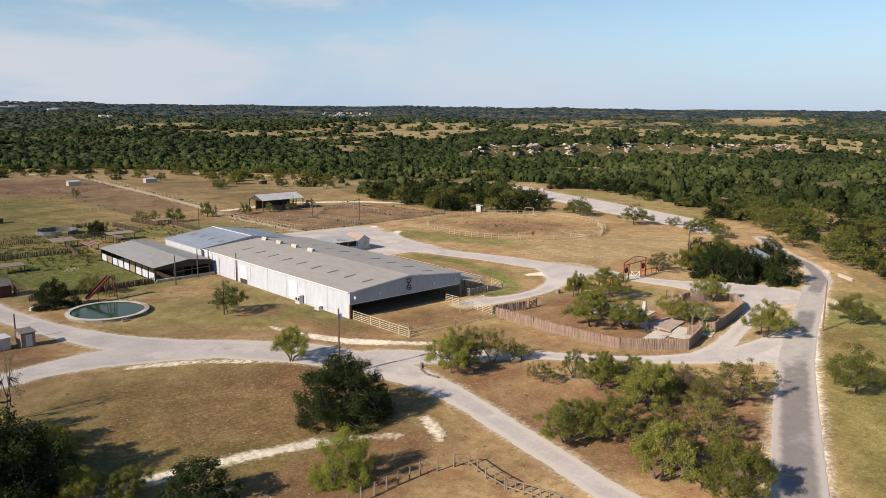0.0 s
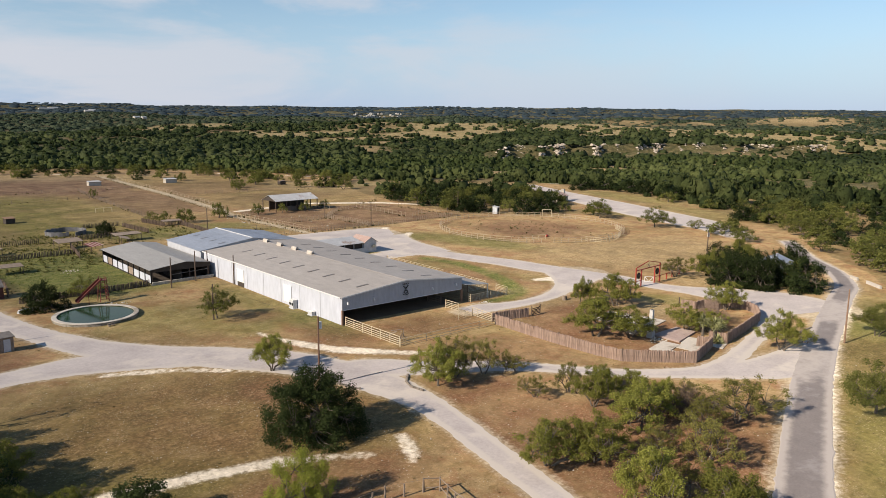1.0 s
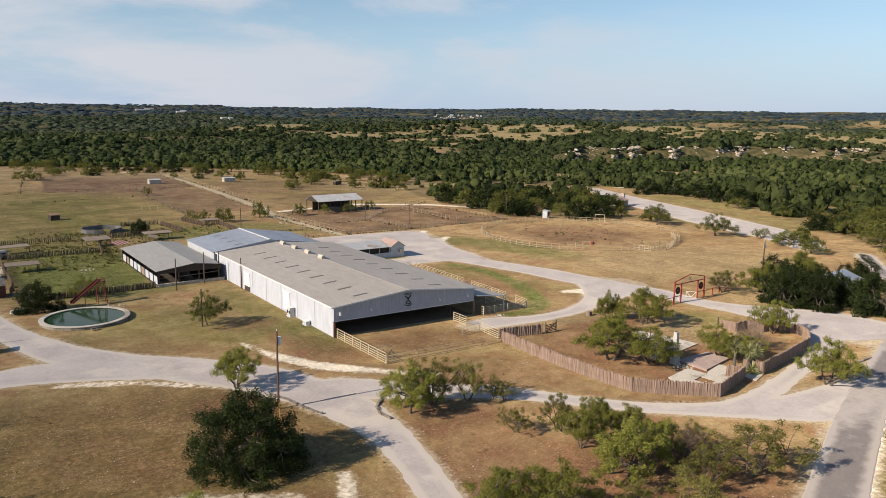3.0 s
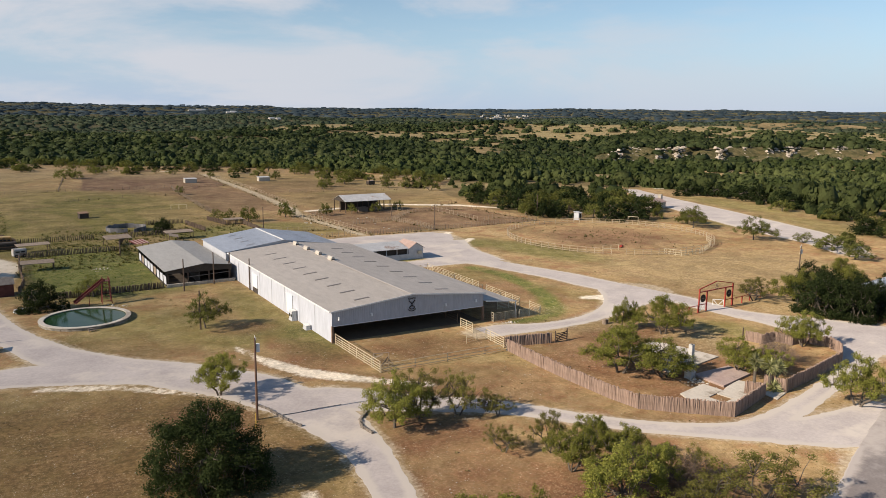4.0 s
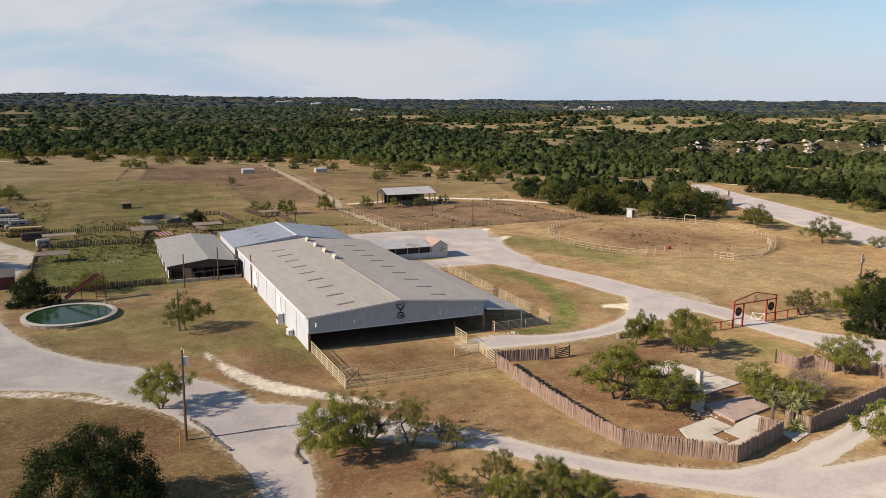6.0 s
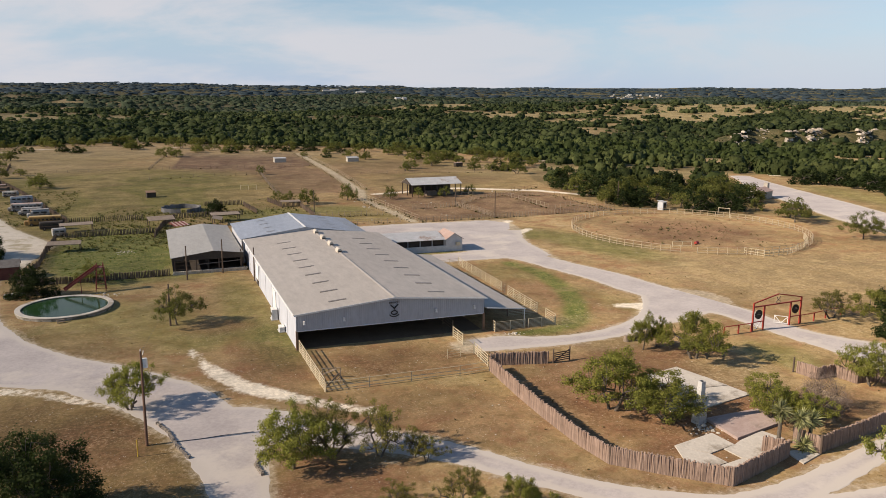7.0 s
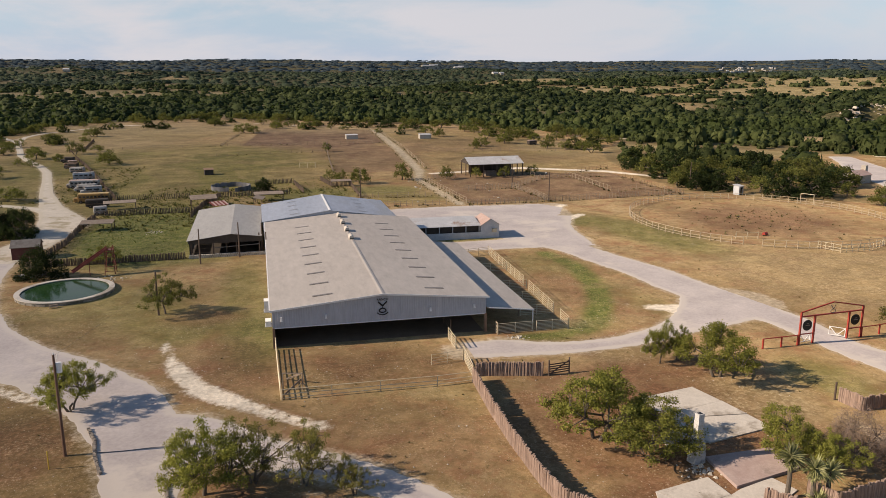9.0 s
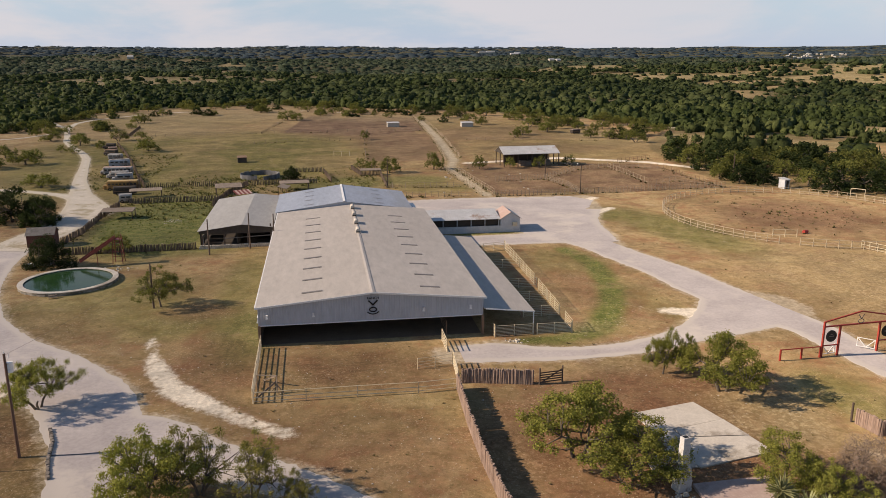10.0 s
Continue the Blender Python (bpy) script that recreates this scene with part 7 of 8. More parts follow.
for x, y, rz, L in ((183.0, 63.3, 50, 5.4), (187.0, 68.9, 55, 2.6)):
    kb = thing("culvert_kerb", x, y, 0, rz, "low pale concrete culvert kerb beside the road", "kerb", "culvert kerbs")
    part("wall", Mesh().box(0, 0, -0.1, L, 0.4, 0.65, taper=0.97), CONCRETE, kb)
    part("cap", Mesh().box(0, 0, 0.54, L + 0.1, 0.5, 0.1), CONCRETE, kb)

# ---- round pen ----
ring_pts = [(187 + 28.6 * math.cos(a), 167.5 + 29.5 * math.sin(a)) for a in (radians(-124.5 + 353 * i / 84) for i in range(85))]
rail_fence("round_pen", ring_pts, 1.55, 3, 2.2, FENCE_TAN, 0.085, 0.045, "large round riding pen of pale pipe rails", "", False, 1.0)
rail_fence("pen_chute", [(180.4, 139.6), (182.0, 135.4), (188.6, 135.6), (192.5, 137.4)], 1.5, 3, 1.3, STEEL, 0.07, 0.045, "pale pipe loading alley of the round pen", "round pen alley", lean=1.0)
rail_fence("pen_gate", [(170.2, 151.0), (172.3, 150.3), (174.4, 149.7)], 1.4, 2, 2.2, STEEL, 0.07, 0.045, "pale pipe gate standing open in the round pen", "round pen alley")
rail_fence("pen_chute", [(192.5, 137.4), (198.2, 140.6), (203.5, 144.6), (207.4, 149.6)], 1.5, 3, 1.3, STEEL, 0.07, 0.045, "pale pipe loading alley of the round pen", "round pen alley", lean=1.0)
ar = thing("pen_arch", 211.3, 184.6, 0, -55, "pale pipe gate arch of the round pen", "gate")
part("frame", Mesh().tube((0, 0, 0), (0, 0, 2.6), 0.08).tube((3.2, 0, 0), (3.2, 0, 2.6), 0.08).tube((0, 0, 2.6), (3.2, 0, 2.6), 0.08), STEEL, ar)
ba = thing("barrel", 177.9, 152.3, 0, 20, "small red barrel lying on the pen floor", "barrel")
part("drum", Mesh().tube((-0.5, 0, 0.32), (0.5, 0, 0.32), 0.36, n=12), RED, ba)

# ---- stock pens and pasture fences behind ----
PENL = "rusty pipe and wire stock fence"
PEN_FENCES = [
    ([(124.3, 203), (123.2, 225), (122.2, 251)], 1.6, 3, FENCE_TAN, 3.0),
    ([(127.6, 203.5), (126.6, 225), (125.4, 249)], 1.6, 3, FENCE_TAN, 3.0),
    ([(126.8, 201.2), (140, 201.2), (155, 201.8), (173, 204), (190, 205)], 1.5, 4, FENCE_BROWN, 1.0),
    ([(132.6, 224), (140, 225), (147, 226), (161.5, 241)], 1.5, 4, FENCE_BROWN, 1.0),
    ([(147, 226), (149.5, 214), (149.3, 203)], 1.5, 4, FENCE_BROWN, 1.0),
    ([(161, 263), (161.8, 247)], 1.5, 2, FENCE_BROWN, 3),
    ([(173, 245.5), (173, 230), (172.6, 214)], 1.5, 2, FENCE_TAN, 2.5),
    ([(174, 212), (182, 217), (190, 205)], 1.5, 2, FENCE_BROWN, 3),
]
LANE_FENCES = [
    ([(127, 248), (133, 252), (137, 252)], 1.4, 3, FENCE_BROWN, 2),
    ([(161.5, 241), (173, 245.5), (189, 240)], 1.4, 3, FENCE_BROWN, 1.8),
    ([(104, 203), (115, 203), (122, 202.5)], 1.4, 3, FENCE_BROWN, 1.6),
    ([(102, 218), (112, 217), (121, 216)], 1.4, 3, FENCE_BROWN, 1.6),
    ([(132, 275), (137, 340), (142, 453)], 1.4, 3, FENCE_TAN, 5),
    ([(126, 268), (132, 340), (138, 453)], 1.4, 3, FENCE_TAN, 5),
    ([(99.8, 266), (102, 310), (105, 356), (107, 372)], 1.5, 3, WOOD, 2.0),
    ([(107, 372), (80, 372), (60, 371)], 1.3, 3, WOOD, 3),
]
PASTURE_FENCES = [
    ([(60, 330), (85, 337), (102, 337)], 1.2, 3, WOOD, 4),
    ([(107, 372), (125, 372), (133, 372)], 1.3, 2, WOOD, 3),
    ([(60, 371), (20, 366), (4, 365)], 1.2, 2, WOOD, 4),
    ([(68, 445), (60, 371)], 1.3, 3, WOOD, 2.6),
    ([(145, 330), (175, 325), (205, 318)], 1.2, 3, WOOD, 4),
    ([(189, 240), (188, 222), (190, 205)], 1.4, 3, RUST, 2),
    ([(180, 255), (194, 262)], 1.4, 3, RUST, 2),
]
for pts, h, n, mat, gap in PEN_FENCES + LANE_FENCES + PASTURE_FENCES:
    rail_fence("stock_fence", pts, h, n, gap, mat, 0.06, 0.026 if mat != WOOD else 0.018, PENL if mat != WOOD else "old wood post and wire pasture fence", "stock fences", lean=2.0)
stake_fence([(38.5, 157.2), (50, 157.4), (62.6, 157.9)], 1.35, 0.24, "crooked cedar stake fence of the green paddock", "paddock fences")
for pts, gap in (([(38, 164), (39.2, 173), (38.9, 189), (39.4, 202.6)], 0.45), ([(41, 205), (50, 206), (61, 205.8)], 0.32), ([(34.3, 246), (39.6, 228), (58, 228.3)], 0.5), ([(1, 357), (5, 369), (1, 408)], 0.5), ([(39, 226), (32.6, 252), (26, 276), (17, 306), (8, 334)], 0.55),
                 ([(86.2, 247.3), (88, 229.5)], 0.4), ([(94.5, 253.8), (96.8, 240), (102.3, 241), (102.2, 218)], 0.4), ([(75, 250), (86, 250)], 0.4), ([(60.5, 199), (62.6, 215), (66, 228), (84, 229)], 0.4)):
    stake_fence(pts, 1.45, gap, "old leaning cedar stake paddock fence", "paddock fences", wires=False)
stw = thing("dry_stone_wall", 63.2, 157.9, 0, 3, "low dry stone wall before the stable", "wall")
for k in range(34):
    for c in range(2):
        part("stone", Mesh().box(0.2 + k * 0.4 + 0.18 * c, fence_rng.uniform(-0.08, 0.08), c * 0.3, 0.38 * fence_rng.uniform(0.8, 1.05), 0.45, 0.3 * fence_rng.uniform(0.85, 1.1)), STONE, stw)
for rows in ([(59.6, 89.2), (60.6, 86.6), (61.2, 83.4), (62.2, 80.2)], [(70.4, 80.6), (68.6, 78.6), (67.9, 76.6), (68.2, 74.6)], [(126.8, 58.9), (133, 56.4), (139, 56.6)]):
    x0, y0 = rows[0]
    cu = thing("stone_edging", x0, y0, 0, 0, "curved edging of rough limestone blocks beside the drive", "edging", "drive edgings")
    for x, y in along(rows, 0.34):
        part("stone", Mesh().box(x - x0, y - y0, -0.05, 0.34, 0.24 * fence_rng.uniform(0.8, 1.2), 0.27 * fence_rng.uniform(0.8, 1.15), fence_rng.uniform(0, 3), 0.85), EDGING, cu)

# the rustic corral below the drive
rail_fence("rustic_fence", [(35, 53.5), (43, 54.2), (47.4, 54.3), (51.2, 53.4)], 1.4, 1, 1.6, WOOD, 0.1, 0.012, "rustic cedar post and wire fence", "rustic corral", lean=3.0)
rail_fence("rustic_fence", [(51.3, 53.4), (52.6, 52.6), (51.8, 49.4), (51.6, 46.6)], 1.4, 2, 1.5, WOOD, 0.1, 0.055, "rustic cedar post and rail fence", "rustic corral", lean=3.0)
rail_fence("rustic_fence", [(51.7, 46.5), (52.6, 43), (53.5, 38)], 1.2, 2, 1.0, WOOD, 0.1, 0.07, "rustic cedar post and rail fence", "rustic corral", lean=3.0)


# ---- small buildings ----
def hut(name, x, y, rz, sx, sy, h, wall, roof, label, pitch=0.35, door=None, category="hut"):
    """A lean-to roofed box with a door and corner boards."""
    b = thing(name, x, y, 0, rz, label, category)
    for dx, dy, wx, wy in ((0, -sy / 2, sx, 0.1), (0, sy / 2, sx, 0.1), (-sx / 2, 0, 0.1, sy - 0.1), (sx / 2, 0, 0.1, sy - 0.1)):
        part("wall", Mesh().box(dx, dy, 0, wx, wy, h), wall, b)
    rib = 0.004 if roof is SHINGLE else 0.02
    x0, x1, ya, yb = -sx / 2 - 0.25, sx / 2 + 0.25, -sy / 2 - 0.3, sy / 2 + 0.3
    if pitch >= 1:      # a gable roof, its ridge along the length
        part("roof", Mesh().sheet((x0, ya, h - 0.1), (x1, ya, h - 0.1), (x1, 0, h + pitch), (x0, 0, h + pitch), 0.4, rib, 0.08), roof, b)
        part("roof", Mesh().sheet((x1, yb, h - 0.1), (x0, yb, h - 0.1), (x0, 0, h + pitch), (x1, 0, h + pitch), 0.4, rib, 0.08), roof, b)
        for dx in (-sx / 2 - 0.05, sx / 2 - 0.05):
            part("gable", Mesh().add([(dx + t, y, z) for t in (0, 0.1) for y, z in ((-sy / 2, h), (sy / 2, h), (0, h + pitch - 0.06))], [(0, 2, 1), (3, 4, 5), (0, 1, 4, 3), (1, 2, 5, 4), (2, 0, 3, 5)]), wall, b)
    else:
        part("roof", Mesh().sheet((x0, ya, h), (x1, ya, h), (x1, yb, h + pitch), (x0, yb, h + pitch), 0.4, rib, 0.08), roof, b)
    if door:
        part("door", Mesh().box(0.1, -sy / 2 - 0.07, 0.05, min(1.0, sx * 0.5), 0.06, h - 0.4), door, b)
    for dx in (-1, 1):
        for dy in (-1, 1):
            part("corner_board", Mesh().box(dx * (sx / 2 + 0.01), dy * (sy / 2 + 0.01), 0, 0.14, 0.14, h), wall, b)
    return b


hut("privy", 30.2, 127.0, 8, 1.9, 1.7, 2.3, WOOD, SHINGLE, "weathered grey privy with pale door", door=CARWHITE)
hut("pump_house", 26.6, 127.6, 8, 2.4, 2.0, 1.9, STONE, CARWHITE, "low stone pump house with pale flat top", pitch=0.1)
hut("red_shed", 34.8, 165.4, 5, 4.4, 3.4, 2.4, REDWOOD, SHINGLE, "small dark red board shed with shingle roof", pitch=1.0)
hut("pasture_shelter", 156.8, 392, 3, 5.6, 3.2, 2.0, STONE, ROOF_OLD, "small pale pasture shelter", pitch=0.3)
hut("pasture_shelter", 121.0, 396.5, 3, 5.6, 3.2, 2.0, STONE, ROOF_OLD, "small pale pasture shelter", pitch=0.3)
hut("white_shed", 204.4, 201.2, 20, 1.7, 1.7, 2.4, CARWHITE, ROOF_OLD, "small white shed before the dark oaks", door=GLASSY)
hut("cottage", 174.2, 80.6, 25, 6.0, 7.0, 3.6, CARWHITE, ROOF_BLUE, "cottage with pale blue tin roof among oaks", pitch=1.6, category="house")
stone_house = hut("stone_house", 253.2, 213.6, 20, 7.5, 5.0, 2.6, STONE, SALMON, "low stone house with faded red tin roof among oaks", pitch=1.2, category="house")
part("chimney", Mesh().box(4.3, 0, 0, 1.5, 1.5, 5.0, taper=0.9), STONE, stone_house, "square stone chimney")
hut("hay_cage", 60.2, 275.5, 10, 2.6, 2.2, 1.7, DARK, RUST, "dark hay feeder box in the pasture", category="feeder")


def far_house(x, y, rz, sx, sy, h, label, group):
    """A small gabled house far off."""
    b = thing("house", x, y, float(terrain(x, y)), rz, label, "house", group)
    part("wall", Mesh().box(0, 0, -1, sx, sy, h + 1), STONE, b)
    part("roof", Mesh().add([(-sx / 2 - 0.4, -sy / 2 - 0.4, h), (sx / 2 + 0.4, -sy / 2 - 0.4, h), (sx / 2 + 0.4, sy / 2 + 0.4, h), (-sx / 2 - 0.4, sy / 2 + 0.4, h), (-sx / 2 - 0.4, 0, h + sy * 0.3), (sx / 2 + 0.4, 0, h + sy * 0.3)],
                            [(3, 2, 1, 0), (0, 1, 5, 4), (2, 3, 4, 5), (0, 4, 3), (1, 2, 5)]), ROOF_OLD, b)


ham = random.Random(17)
for i in range(24):
    u, v = ham.uniform(-95, 95), ham.uniform(-60, 60)
    far_house(1560 - 0.82 * u + 0.58 * v, 2200 + 0.58 * u + 0.82 * v, ham.uniform(0, 180), ham.uniform(6, 9), ham.uniform(4, 6), ham.uniform(3, 4.5), "pale house of a far hamlet on a wooded slope", "far hamlet")
for x, y, rz, L in ((700, 2436, 10, 26), (712, 2446, 10, 18), (822, 3440, 12, 60), (850, 3450, 12, 40), (684, 1985, 20, 16), (700, 1980, 20, 12), (-368, 2075, 0, 14)):
    far_house(x, y, rz, L, 9, 4.5, "long white farm building on far wooded land", "far farms")


def roof_on_posts(x, y, rz, sx, sy, h, tilt, label):
    s = thing("stock_shelter", x, y, 0, rz, label, "shelter", "paddock shelters")
    part("roof", Mesh().sheet((-sx / 2, -sy / 2, h), (sx / 2, -sy / 2, h), (sx / 2, sy / 2, h + tilt), (-sx / 2, sy / 2, h + tilt), 0.6, 0.02, 0.08), WOOD, s, "weathered plank roof")
    for dx in (-1, 1):
        for dy in (-1, 1):
            part("post", Mesh().tube((dx * (sx / 2 - 0.2), dy * (sy / 2 - 0.2), -0.1), (dx * (sx / 2 - 0.2), dy * (sy / 2 - 0.2), h + (tilt if dy > 0 else 0)), 0.09), POLE, s)


for x, y, rz, sx, sy, h, tl in ((42.8, 214.5, 10, 7.5, 2.6, 1.7, 0.3), (42.4, 188.6, 0, 6.6, 3.2, 1.7, 0.3), (62.3, 216, 10, 6.5, 3.4, 1.8, 0.6), (78.4, 219.5, 5, 7.5, 3.2, 1.9, 0.3), (76, 214, 80, 5, 2.4, 1.6, 0.5), (99.5, 241.5, 0, 6, 2.2, 1.5, 0.3)):
    roof_on_posts(x, y, rz, sx, sy, h, tl, "low plank stock shelter on posts")
ss_ = thing("striped_shelter", 66.4, 208.4, 0, 25, "low stock shelter with red and white striped tin roof", "shelter", "paddock shelters")
for k in range(8):
    part("roof_sheet", Mesh().sheet((-2.0 + 0.5 * k, -1.5, 1.3), (-1.52 + 0.5 * k, -1.5, 1.3), (-1.52 + 0.5 * k, 1.5, 1.9), (-2.0 + 0.5 * k, 1.5, 1.9), 0.24, 0.015, 0.03), SALMON if k % 2 else DULL_RED, ss_)
for dx in (-1.8, 1.8):
    for dy, h in ((-1.3, 1.3), (1.3, 1.85)):
        part("post", Mesh().tube((dx, dy, -0.1), (dx, dy, h), 0.08), POLE, ss_)
sp = thing("stone_pen", 68.2, 241.5, 0, 0, "round pen of grey boards and rubble", "pen")
for i in range(40):
    a = 2 * math.pi * i / 40
    if i in (30, 31):
        continue
    part("board", Mesh().box(5.4 * math.cos(a), 5.4 * math.sin(a), 0, 0.14, 0.86, 1.25 * fence_rng.uniform(0.88, 1.1), a), GREYBOARD, sp)
ht = thing("hitching_frame", 90, 287.6, 0, -8, "wooden jump frame in the pasture", "frame")
for u in (0, 2.7, 5.4):
    part("post", Mesh().tube((u, 0, -0.1), (u, 0, 1.7), 0.09), STEEL, ht)
part("rail", Mesh().tube((0, 0, 1.6), (5.4, 0, 1.6), 0.07), STEEL, ht)


# ---- row of abandoned vehicles ----
def hull(L, W, z0, z1, round_, x0=0.0, squeeze=0.92):
    """A long body with a rounded roof and drawn-in ends."""
    c = min(round_, W * 0.48, (z1 - z0) * 0.9)
    edge = [(W / 2 - c + c * math.sin(a), z1 - c + c * math.cos(a)) for a in (0.0, 0.4, 0.8, 1.2, 1.571)]
    ring = [(-y, z) for y, z in edge[::-1]] + edge + [(W / 2 * 0.97, z0), (-W / 2 * 0.97, z0)]
    k, m = len(ring), Mesh()
    vs = [(x0 + x, y * q, z0 + (z - z0) * (q if z > z0 else 1)) for x, q in ((-L / 2, squeeze), (-L / 2 + c * 0.7, 1.0), (L / 2 - c * 0.7, 1.0), (L / 2, squeeze)) for y, z in ring]
    fs = [(r * k + i, r * k + (i + 1) % k, (r + 1) * k + (i + 1) % k, (r + 1) * k + i) for r in range(3) for i in range(k)]
    return m.add(vs, fs + [tuple(range(k))[::-1], tuple(range(3 * k, 4 * k))])


def vehicle(name, x, y, rz, L, W, H, body, roof, label, category, nose=0.0, windows=6, wheels=2, round_=0.35):
    v = thing(name, x, y, 0, rz, label, category, "abandoned vehicles")
    z0, cab = 0.42, L - nose
    top = z0 + H
    part("body", hull(cab, W, z0, top, round_, nose / 2), body, v)
    part("roof", hull(cab * 0.96, W * 0.80, top - 0.10, top + 0.05, 0.12, nose / 2, 0.97), roof, v)
    part("chassis", Mesh().box(0, 0, 0.28, L * 0.94, W * 0.7, 0.2), BLACK, v)
    if nose:
        part("hood", hull(nose + 0.2, W * 0.84, z0, z0 + H * 0.48, 0.25, -L / 2 + nose / 2 + 0.1, 0.88), body, v)
        part("windscreen", Mesh().box(-L / 2 + nose - 0.02, 0, z0 + H * 0.52, 0.08, W * 0.74, H * 0.26), GLASSY, v)
        for side in (-1, 1):
            part("headlight", Mesh().tube((-L / 2 - 0.04, side * W * 0.3, z0 + H * 0.26), (-L / 2 + 0.08, side * W * 0.3, z0 + H * 0.26), 0.11, n=8), CARWHITE, v)
    for k in range(windows):
        u = -L / 2 + nose + cab * (k + 0.75) / (windows + 0.5)
        for side in (-1, 1):
            part("window", Mesh().box(u, side * (W / 2 - 0.015), z0 + H * 0.50, cab / windows * 0.62, 0.05, H * 0.20), GLASSY, v)
    for side in (-1, 1):
        part("rub_rail", Mesh().beam((-L / 2 + nose + 0.2, side * (W / 2 + 0.01), z0 + H * 0.36), (L / 2 - 0.3, side * (W / 2 + 0.01), z0 + H * 0.36), 0.04, 0.09), RUST, v)
    part("bumper", Mesh().box(L / 2 + 0.06, 0, z0 - 0.05, 0.1, W * 0.9, 0.16), RUST, v)
    for k in range(wheels):
        u = -L / 2 + L * (0.2 + 0.6 * k / max(1, wheels - 1))
        for side in (-1, 1):
            wh = part("wheel", Mesh().tube((u, side * (W / 2 - 0.22), 0.40), (u, side * (W / 2 + 0.02), 0.40), 0.40, n=12), BLACK, v)
            part("hub", Mesh().tube((u, side * (W / 2 + 0.02), 0.40), (u, side * (W / 2 + 0.04), 0.40), 0.2, n=8), WOOD, wh)
    return v


vehicle("utility_cart", 39.6, 207.5, 14, 2.9, 1.8, 1.6, VANWHITE, VANWHITE, "small white trailer box among wrecks", "trailer", 0, 2)
vehicle("tank_wagon", 36.9, 218.6, 8, 5.3, 1.8, 1.6, DARK, DARK, "rusty dark tank wagon", "wagon", 0, 2)
vehicle("school_bus", 34.3, 226.2, 2, 8.6, 2.3, 2.0, YELLOW, STRAW, "old faded yellow bus with dark windows", "bus", 1.0, 8)
vehicle("camper_van", 31.6, 239.4, 9, 5.4, 2.2, 2.0, VANWHITE, VANWHITE, "rounded white camper van", "van", 0.9, 2, round_=0.8)
vehicle("camper_van", 28.9, 245.8, -3, 5.8, 2.1, 1.7, VANWHITE, VANWHITE, "rounded white camper van", "van", 0.8, 3, round_=0.7)
vehicle("flat_bus", 26.8, 253.6, 1, 8.8, 2.3, 1.9, VANWHITE, SALMON, "long white bus with rusty roof", "bus", 0.8, 7)
vehicle("travel_trailer", 23.6, 270.5, 7, 6.0, 2.1, 2.0, FADED_BLUE, VANWHITE, "pale blue and white travel trailer", "trailer", 0, 4, round_=0.6)
vehicle("travel_trailer", 18.0, 289.0, -6, 4.4, 2.0, 1.5, VANWHITE, VANWHITE, "small white travel trailer among wrecks", "trailer", 0, 3)
vehicle("wrecked_truck", 13.6, 301, -14, 4.6, 2.0, 1.6, DARK, RUST, "dark rusted truck wreck", "truck", 1.4, 1)
vehicle("wrecked_truck", 11.6, 309.5, 16, 4.3, 1.9, 1.5, RUST, SALMON, "dark rusted truck wreck", "truck", 1.3, 1)
vehicle("wrecked_truck", 8.2, 321, -5, 4.6, 1.9, 1.6, DARK, DARK, "dark rusted truck wreck", "truck", 1.4, 1)
vehicle("farm_wagon", 197.9, 350, 20, 4.3, 2.0, 1.5, DARK, SALMON, "rusted farm wagon in the pasture", "wagon", 0, 1)
bo = thing("upturned_boat", 38.6, 150.4, 0, 25, "white upturned boat beside the tank", "boat")
part("hull", Mesh().add([(-2, -0.6, 0), (2, -0.45, 0), (2.6, 0, 0.1), (2, 0.45, 0), (-2, 0.6, 0), (-1.9, -0.3, 0.6), (1.7, -0.22, 0.6), (1.7, 0.22, 0.6), (-1.9, 0.3, 0.6)],
                        [(0, 1, 6, 5), (1, 2, 6), (2, 3, 7), (2, 7, 6), (3, 4, 8, 7), (4, 0, 5, 8), (5, 6, 7, 8)]), CARWHITE, bo)


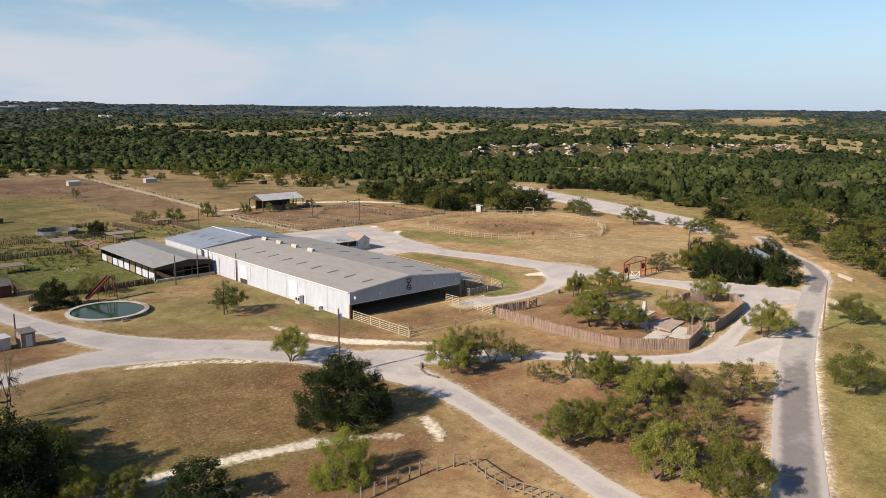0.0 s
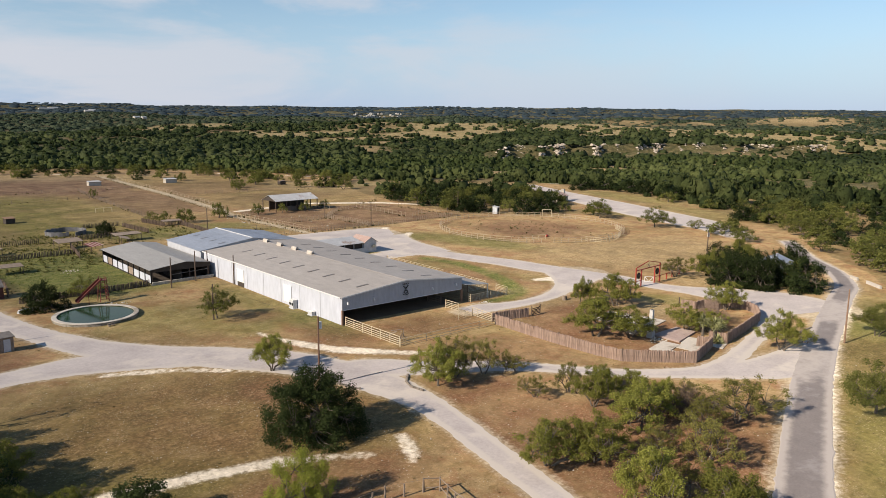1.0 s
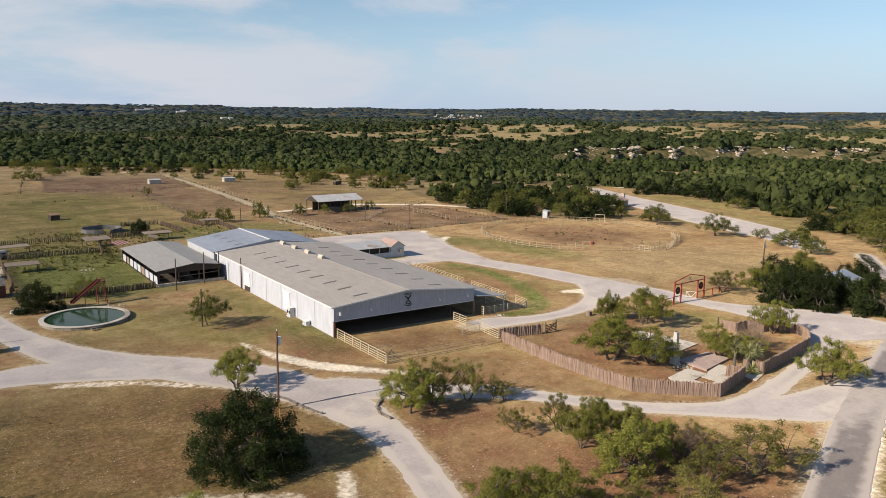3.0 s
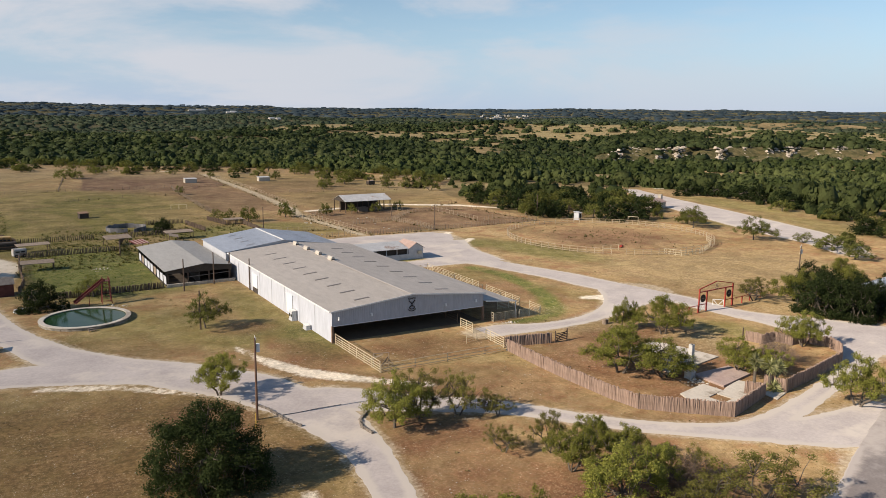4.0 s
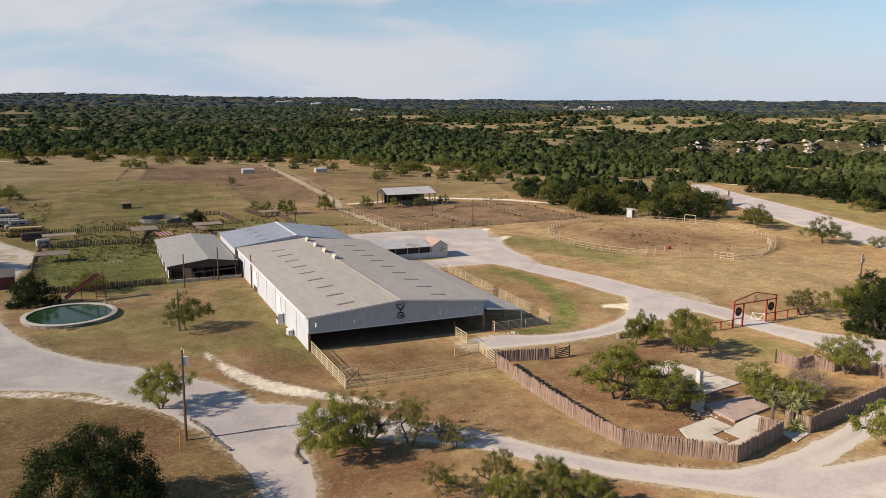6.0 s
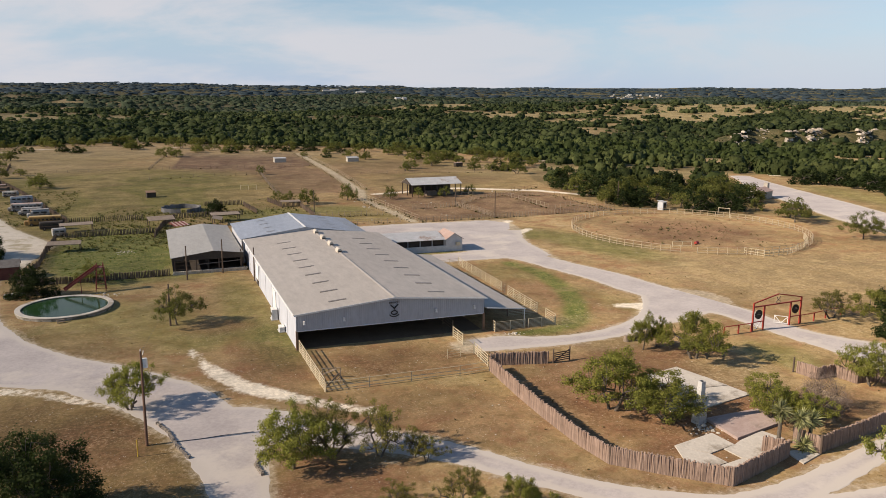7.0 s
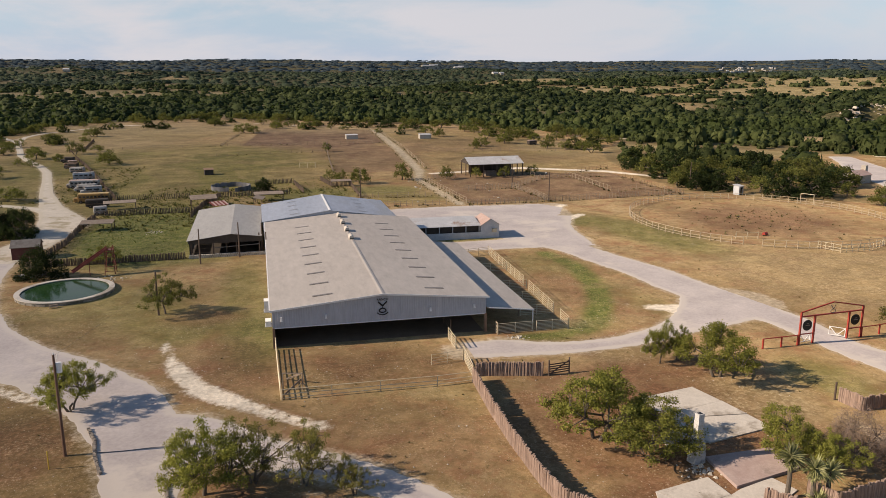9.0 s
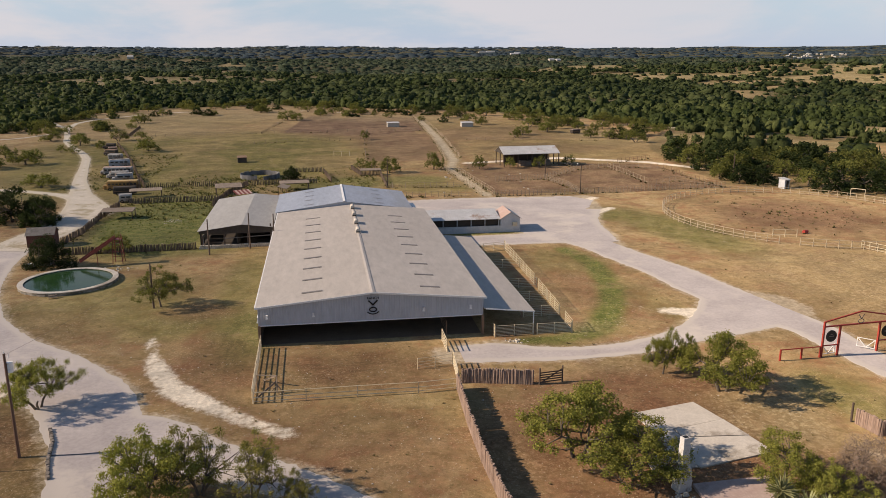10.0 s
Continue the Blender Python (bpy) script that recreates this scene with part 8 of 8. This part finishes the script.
# ---- rubble, tufts and stones ----
def scatter(name, spots, mat, size, label, tuft=False, seed=1, blades=5, slim=0.35):
    """Many small stones or grass tufts, joined."""
    g = np.random.default_rng(seed)
    n = len(spots)
    s = g.uniform(size[0], size[1], n) * (0.6 + 0.8 * g.uniform(0, 1, n) ** 3)
    a = g.uniform(0, 6.283, n)
    if tuft:
        k = blades
        base = np.repeat(spots, k, axis=0)
        ss = np.repeat(s, k)
        aa = g.uniform(0, 6.283, n * k)
        d = np.stack([np.cos(aa), np.sin(aa), np.zeros(n * k)], -1)
        side = np.stack([-np.sin(aa), np.cos(aa), np.zeros(n * k)], -1)
        p0 = np.concatenate([base + d[:, :2] * ss[:, None] * 0.1, np.zeros((n * k, 1))], 1)
        tip = p0 + d * ss[:, None] * g.uniform(0.3, 1.1, (n * k, 1)) + np.array([0, 0, 1]) * ss[:, None] * g.uniform(0.35, 0.8, (n * k, 1))
        w = side * ss[:, None] * slim
        me = quads(name, np.stack([p0 - w, p0 + w, tip + w * 0.5, tip - w * 0.5], 1), mat)
    else:
        cube = np.array([(-1, -1, 0), (1, -1, 0), (1, 1, 0), (-1, 1, 0), (-0.7, -0.6, 0.8), (0.6, -0.7, 0.7), (0.7, 0.6, 0.9), (-0.6, 0.7, 0.75)], float)
        f = np.array([(4, 5, 6, 7), (0, 1, 5, 4), (1, 2, 6, 5), (2, 3, 7, 6), (3, 0, 4, 7)])
        c, sn = np.cos(a)[:, None], np.sin(a)[:, None]
        jit = cube[None] * g.uniform(0.65, 1.2, (n, 8, 3)) * s[:, None, None] * 0.5
        x = jit[:, :, 0] * c - jit[:, :, 1] * sn + spots[:, :1]
        y = jit[:, :, 0] * sn + jit[:, :, 1] * c + spots[:, 1:2]
        jit[:, :, 2] += terrain(spots[:, 0], spots[:, 1])[:, None]
        vs = np.stack([x, y, jit[:, :, 2] - 0.01], -1).reshape(-1, 3)
        me = quads(name, (vs, (f[None] + (np.arange(n) * 8)[:, None, None]).reshape(-1, 4)), mat)
    return tagged(new(name, me), label, "stones" if not tuft else "grass", kind="stuff")


def spread(n, boxes, seed):
    """Spots in boxes (x0, x1, y0, y1, share), off the roads."""
    g = np.random.default_rng(seed)
    out = []
    for x0, x1, y0, y1, share in boxes:
        k = int(n * share)
        x, y = g.uniform(x0, x1, k), g.uniform(y0, y1, k)
        w = np.array([noise.noise(Vector((px * 0.12, py * 0.12, seed))) for px, py in zip(x, y)])
        on = strip_depth(ROAD_MAIN, x, y) > -0.4
        for rows in DRIVES.values():
            on |= strip_depth(rows, x, y) > -0.3
        on |= (x > 63) & (x < 111.5) & (y > 106) & (y < 192)
        keep = ~on & (w > g.uniform(-0.5, 0.4, k))
        out.append(np.stack([x[keep], y[keep]], -1))
    return np.concatenate(out)


# thin grey tube drawn along the utility pole's cast shadow on the drive
hose = Mesh().pipe([(60.9, 84.2, 0.06), (63.4, 84.0, 0.055), (66.0, 84.1, 0.055), (68.6, 83.9, 0.06)], 0.03)
tagged(part("hose", hose.data("hose", GREYBOARD), GREYBOARD), "thin grey strip drawn for the pole's shadow across the pale drive", "hose")
scatter("grass_tufts", spread(4500, [(20, 160, 30, 160, 0.7), (20, 200, 160, 290, 0.12)], 3), LEAF_GRASS, (0.08, 0.2), "dry olive grass tufts and weeds", True, 4)
scatter("paddock_weeds", spread(5000, [(39, 64, 159, 228, 0.6), (60, 104, 226, 262, 0.3)], 5), LEAF_WEED, (0.10, 0.28), "green weeds in the paddocks", True, 6, 7, 0.2)
scatter("rank_weeds", spread(1900, [(40, 66, 184, 214, 0.36), (46, 74, 214, 246, 0.40), (70, 100, 214, 240, 0.24), (18, 38, 226, 300, 0.5)], 15), LEAF_RANK, (0.22, 0.75), "rank dark green and brown weeds among the old pens", True, 16, 12, 0.15)
scatter("field_stones", spread(7000, [(20, 64, 50, 112, 0.4), (64, 130, 36, 110, 0.6)], 7), STONE, (0.04, 0.13), "small pale limestone stones", False, 8)
scatter("ring_weeds", np.concatenate([187 + np.random.default_rng(2).normal(0, 11, (200, 1)), 168 + np.random.default_rng(9).normal(0, 11, (200, 1))], 1), LEAF_SCRUB, (0.2, 0.5), "low dark weeds on the pen floor", True, 10)
weed_rng = np.random.default_rng(31)
weed_spots = [np.array(p) + weed_rng.normal(0, 0.45, 2) for pts in WEEDY for p in along(pts, 0.55) if weed_rng.uniform() < (0.5 if p[1] < 262 else 0.25)]
scatter("fence_weeds", np.array(weed_spots), LEAF_SCRUB, (0.25, 0.7), "tall dry brown weeds along the fences", True, 32)
scatter("pen_rubble", spread(36, [(112, 146, 205, 246, 1.0)], 33), STONE, (0.25, 0.7), "pale stones and scraps in the stock pens", False, 34)
rub = np.random.default_rng(12)
scatter("chimney_rubble", np.concatenate([rub.normal((112.0, 69.2), (0.9, 0.9), (70, 2)), rub.normal((54.4, 183.5), (1.2, 1.0), (40, 2)), rub.normal((107.6, 104.6), (0.8, 0.3), (26, 2)), rub.normal((52.5, 146), (1.2, 1.0), (40, 2))]), STONE, (0.14, 0.36), "heaps of tumbled limestone rubble", False, 13)
ledge_az, ledge_in = np.radians(rub.uniform(22, 47.5, 2600)), rub.normal(0, 8.0, 2600)
ledge_az = ledge_az[np.sin(ledge_az * 95) + 0.8 * np.sin(ledge_az * 230 + 2) > rub.uniform(-0.5, 1.1, 2600)]
flat_xy = np.stack([60 + 640 * np.cos(ledge_az), 30 + 640 * np.sin(ledge_az)], -1)
reach = 640 - bluff(flat_xy[:, 0], flat_xy[:, 1])[0] + ledge_in[:len(ledge_az)]
ledge = np.stack([60 + reach * np.cos(ledge_az), 30 + reach * np.sin(ledge_az)], -1)
scatter("limestone_ledges", ledge, LEDGE, (0.8, 3.3), "pale limestone ledges on the wooded slope", False, 14)
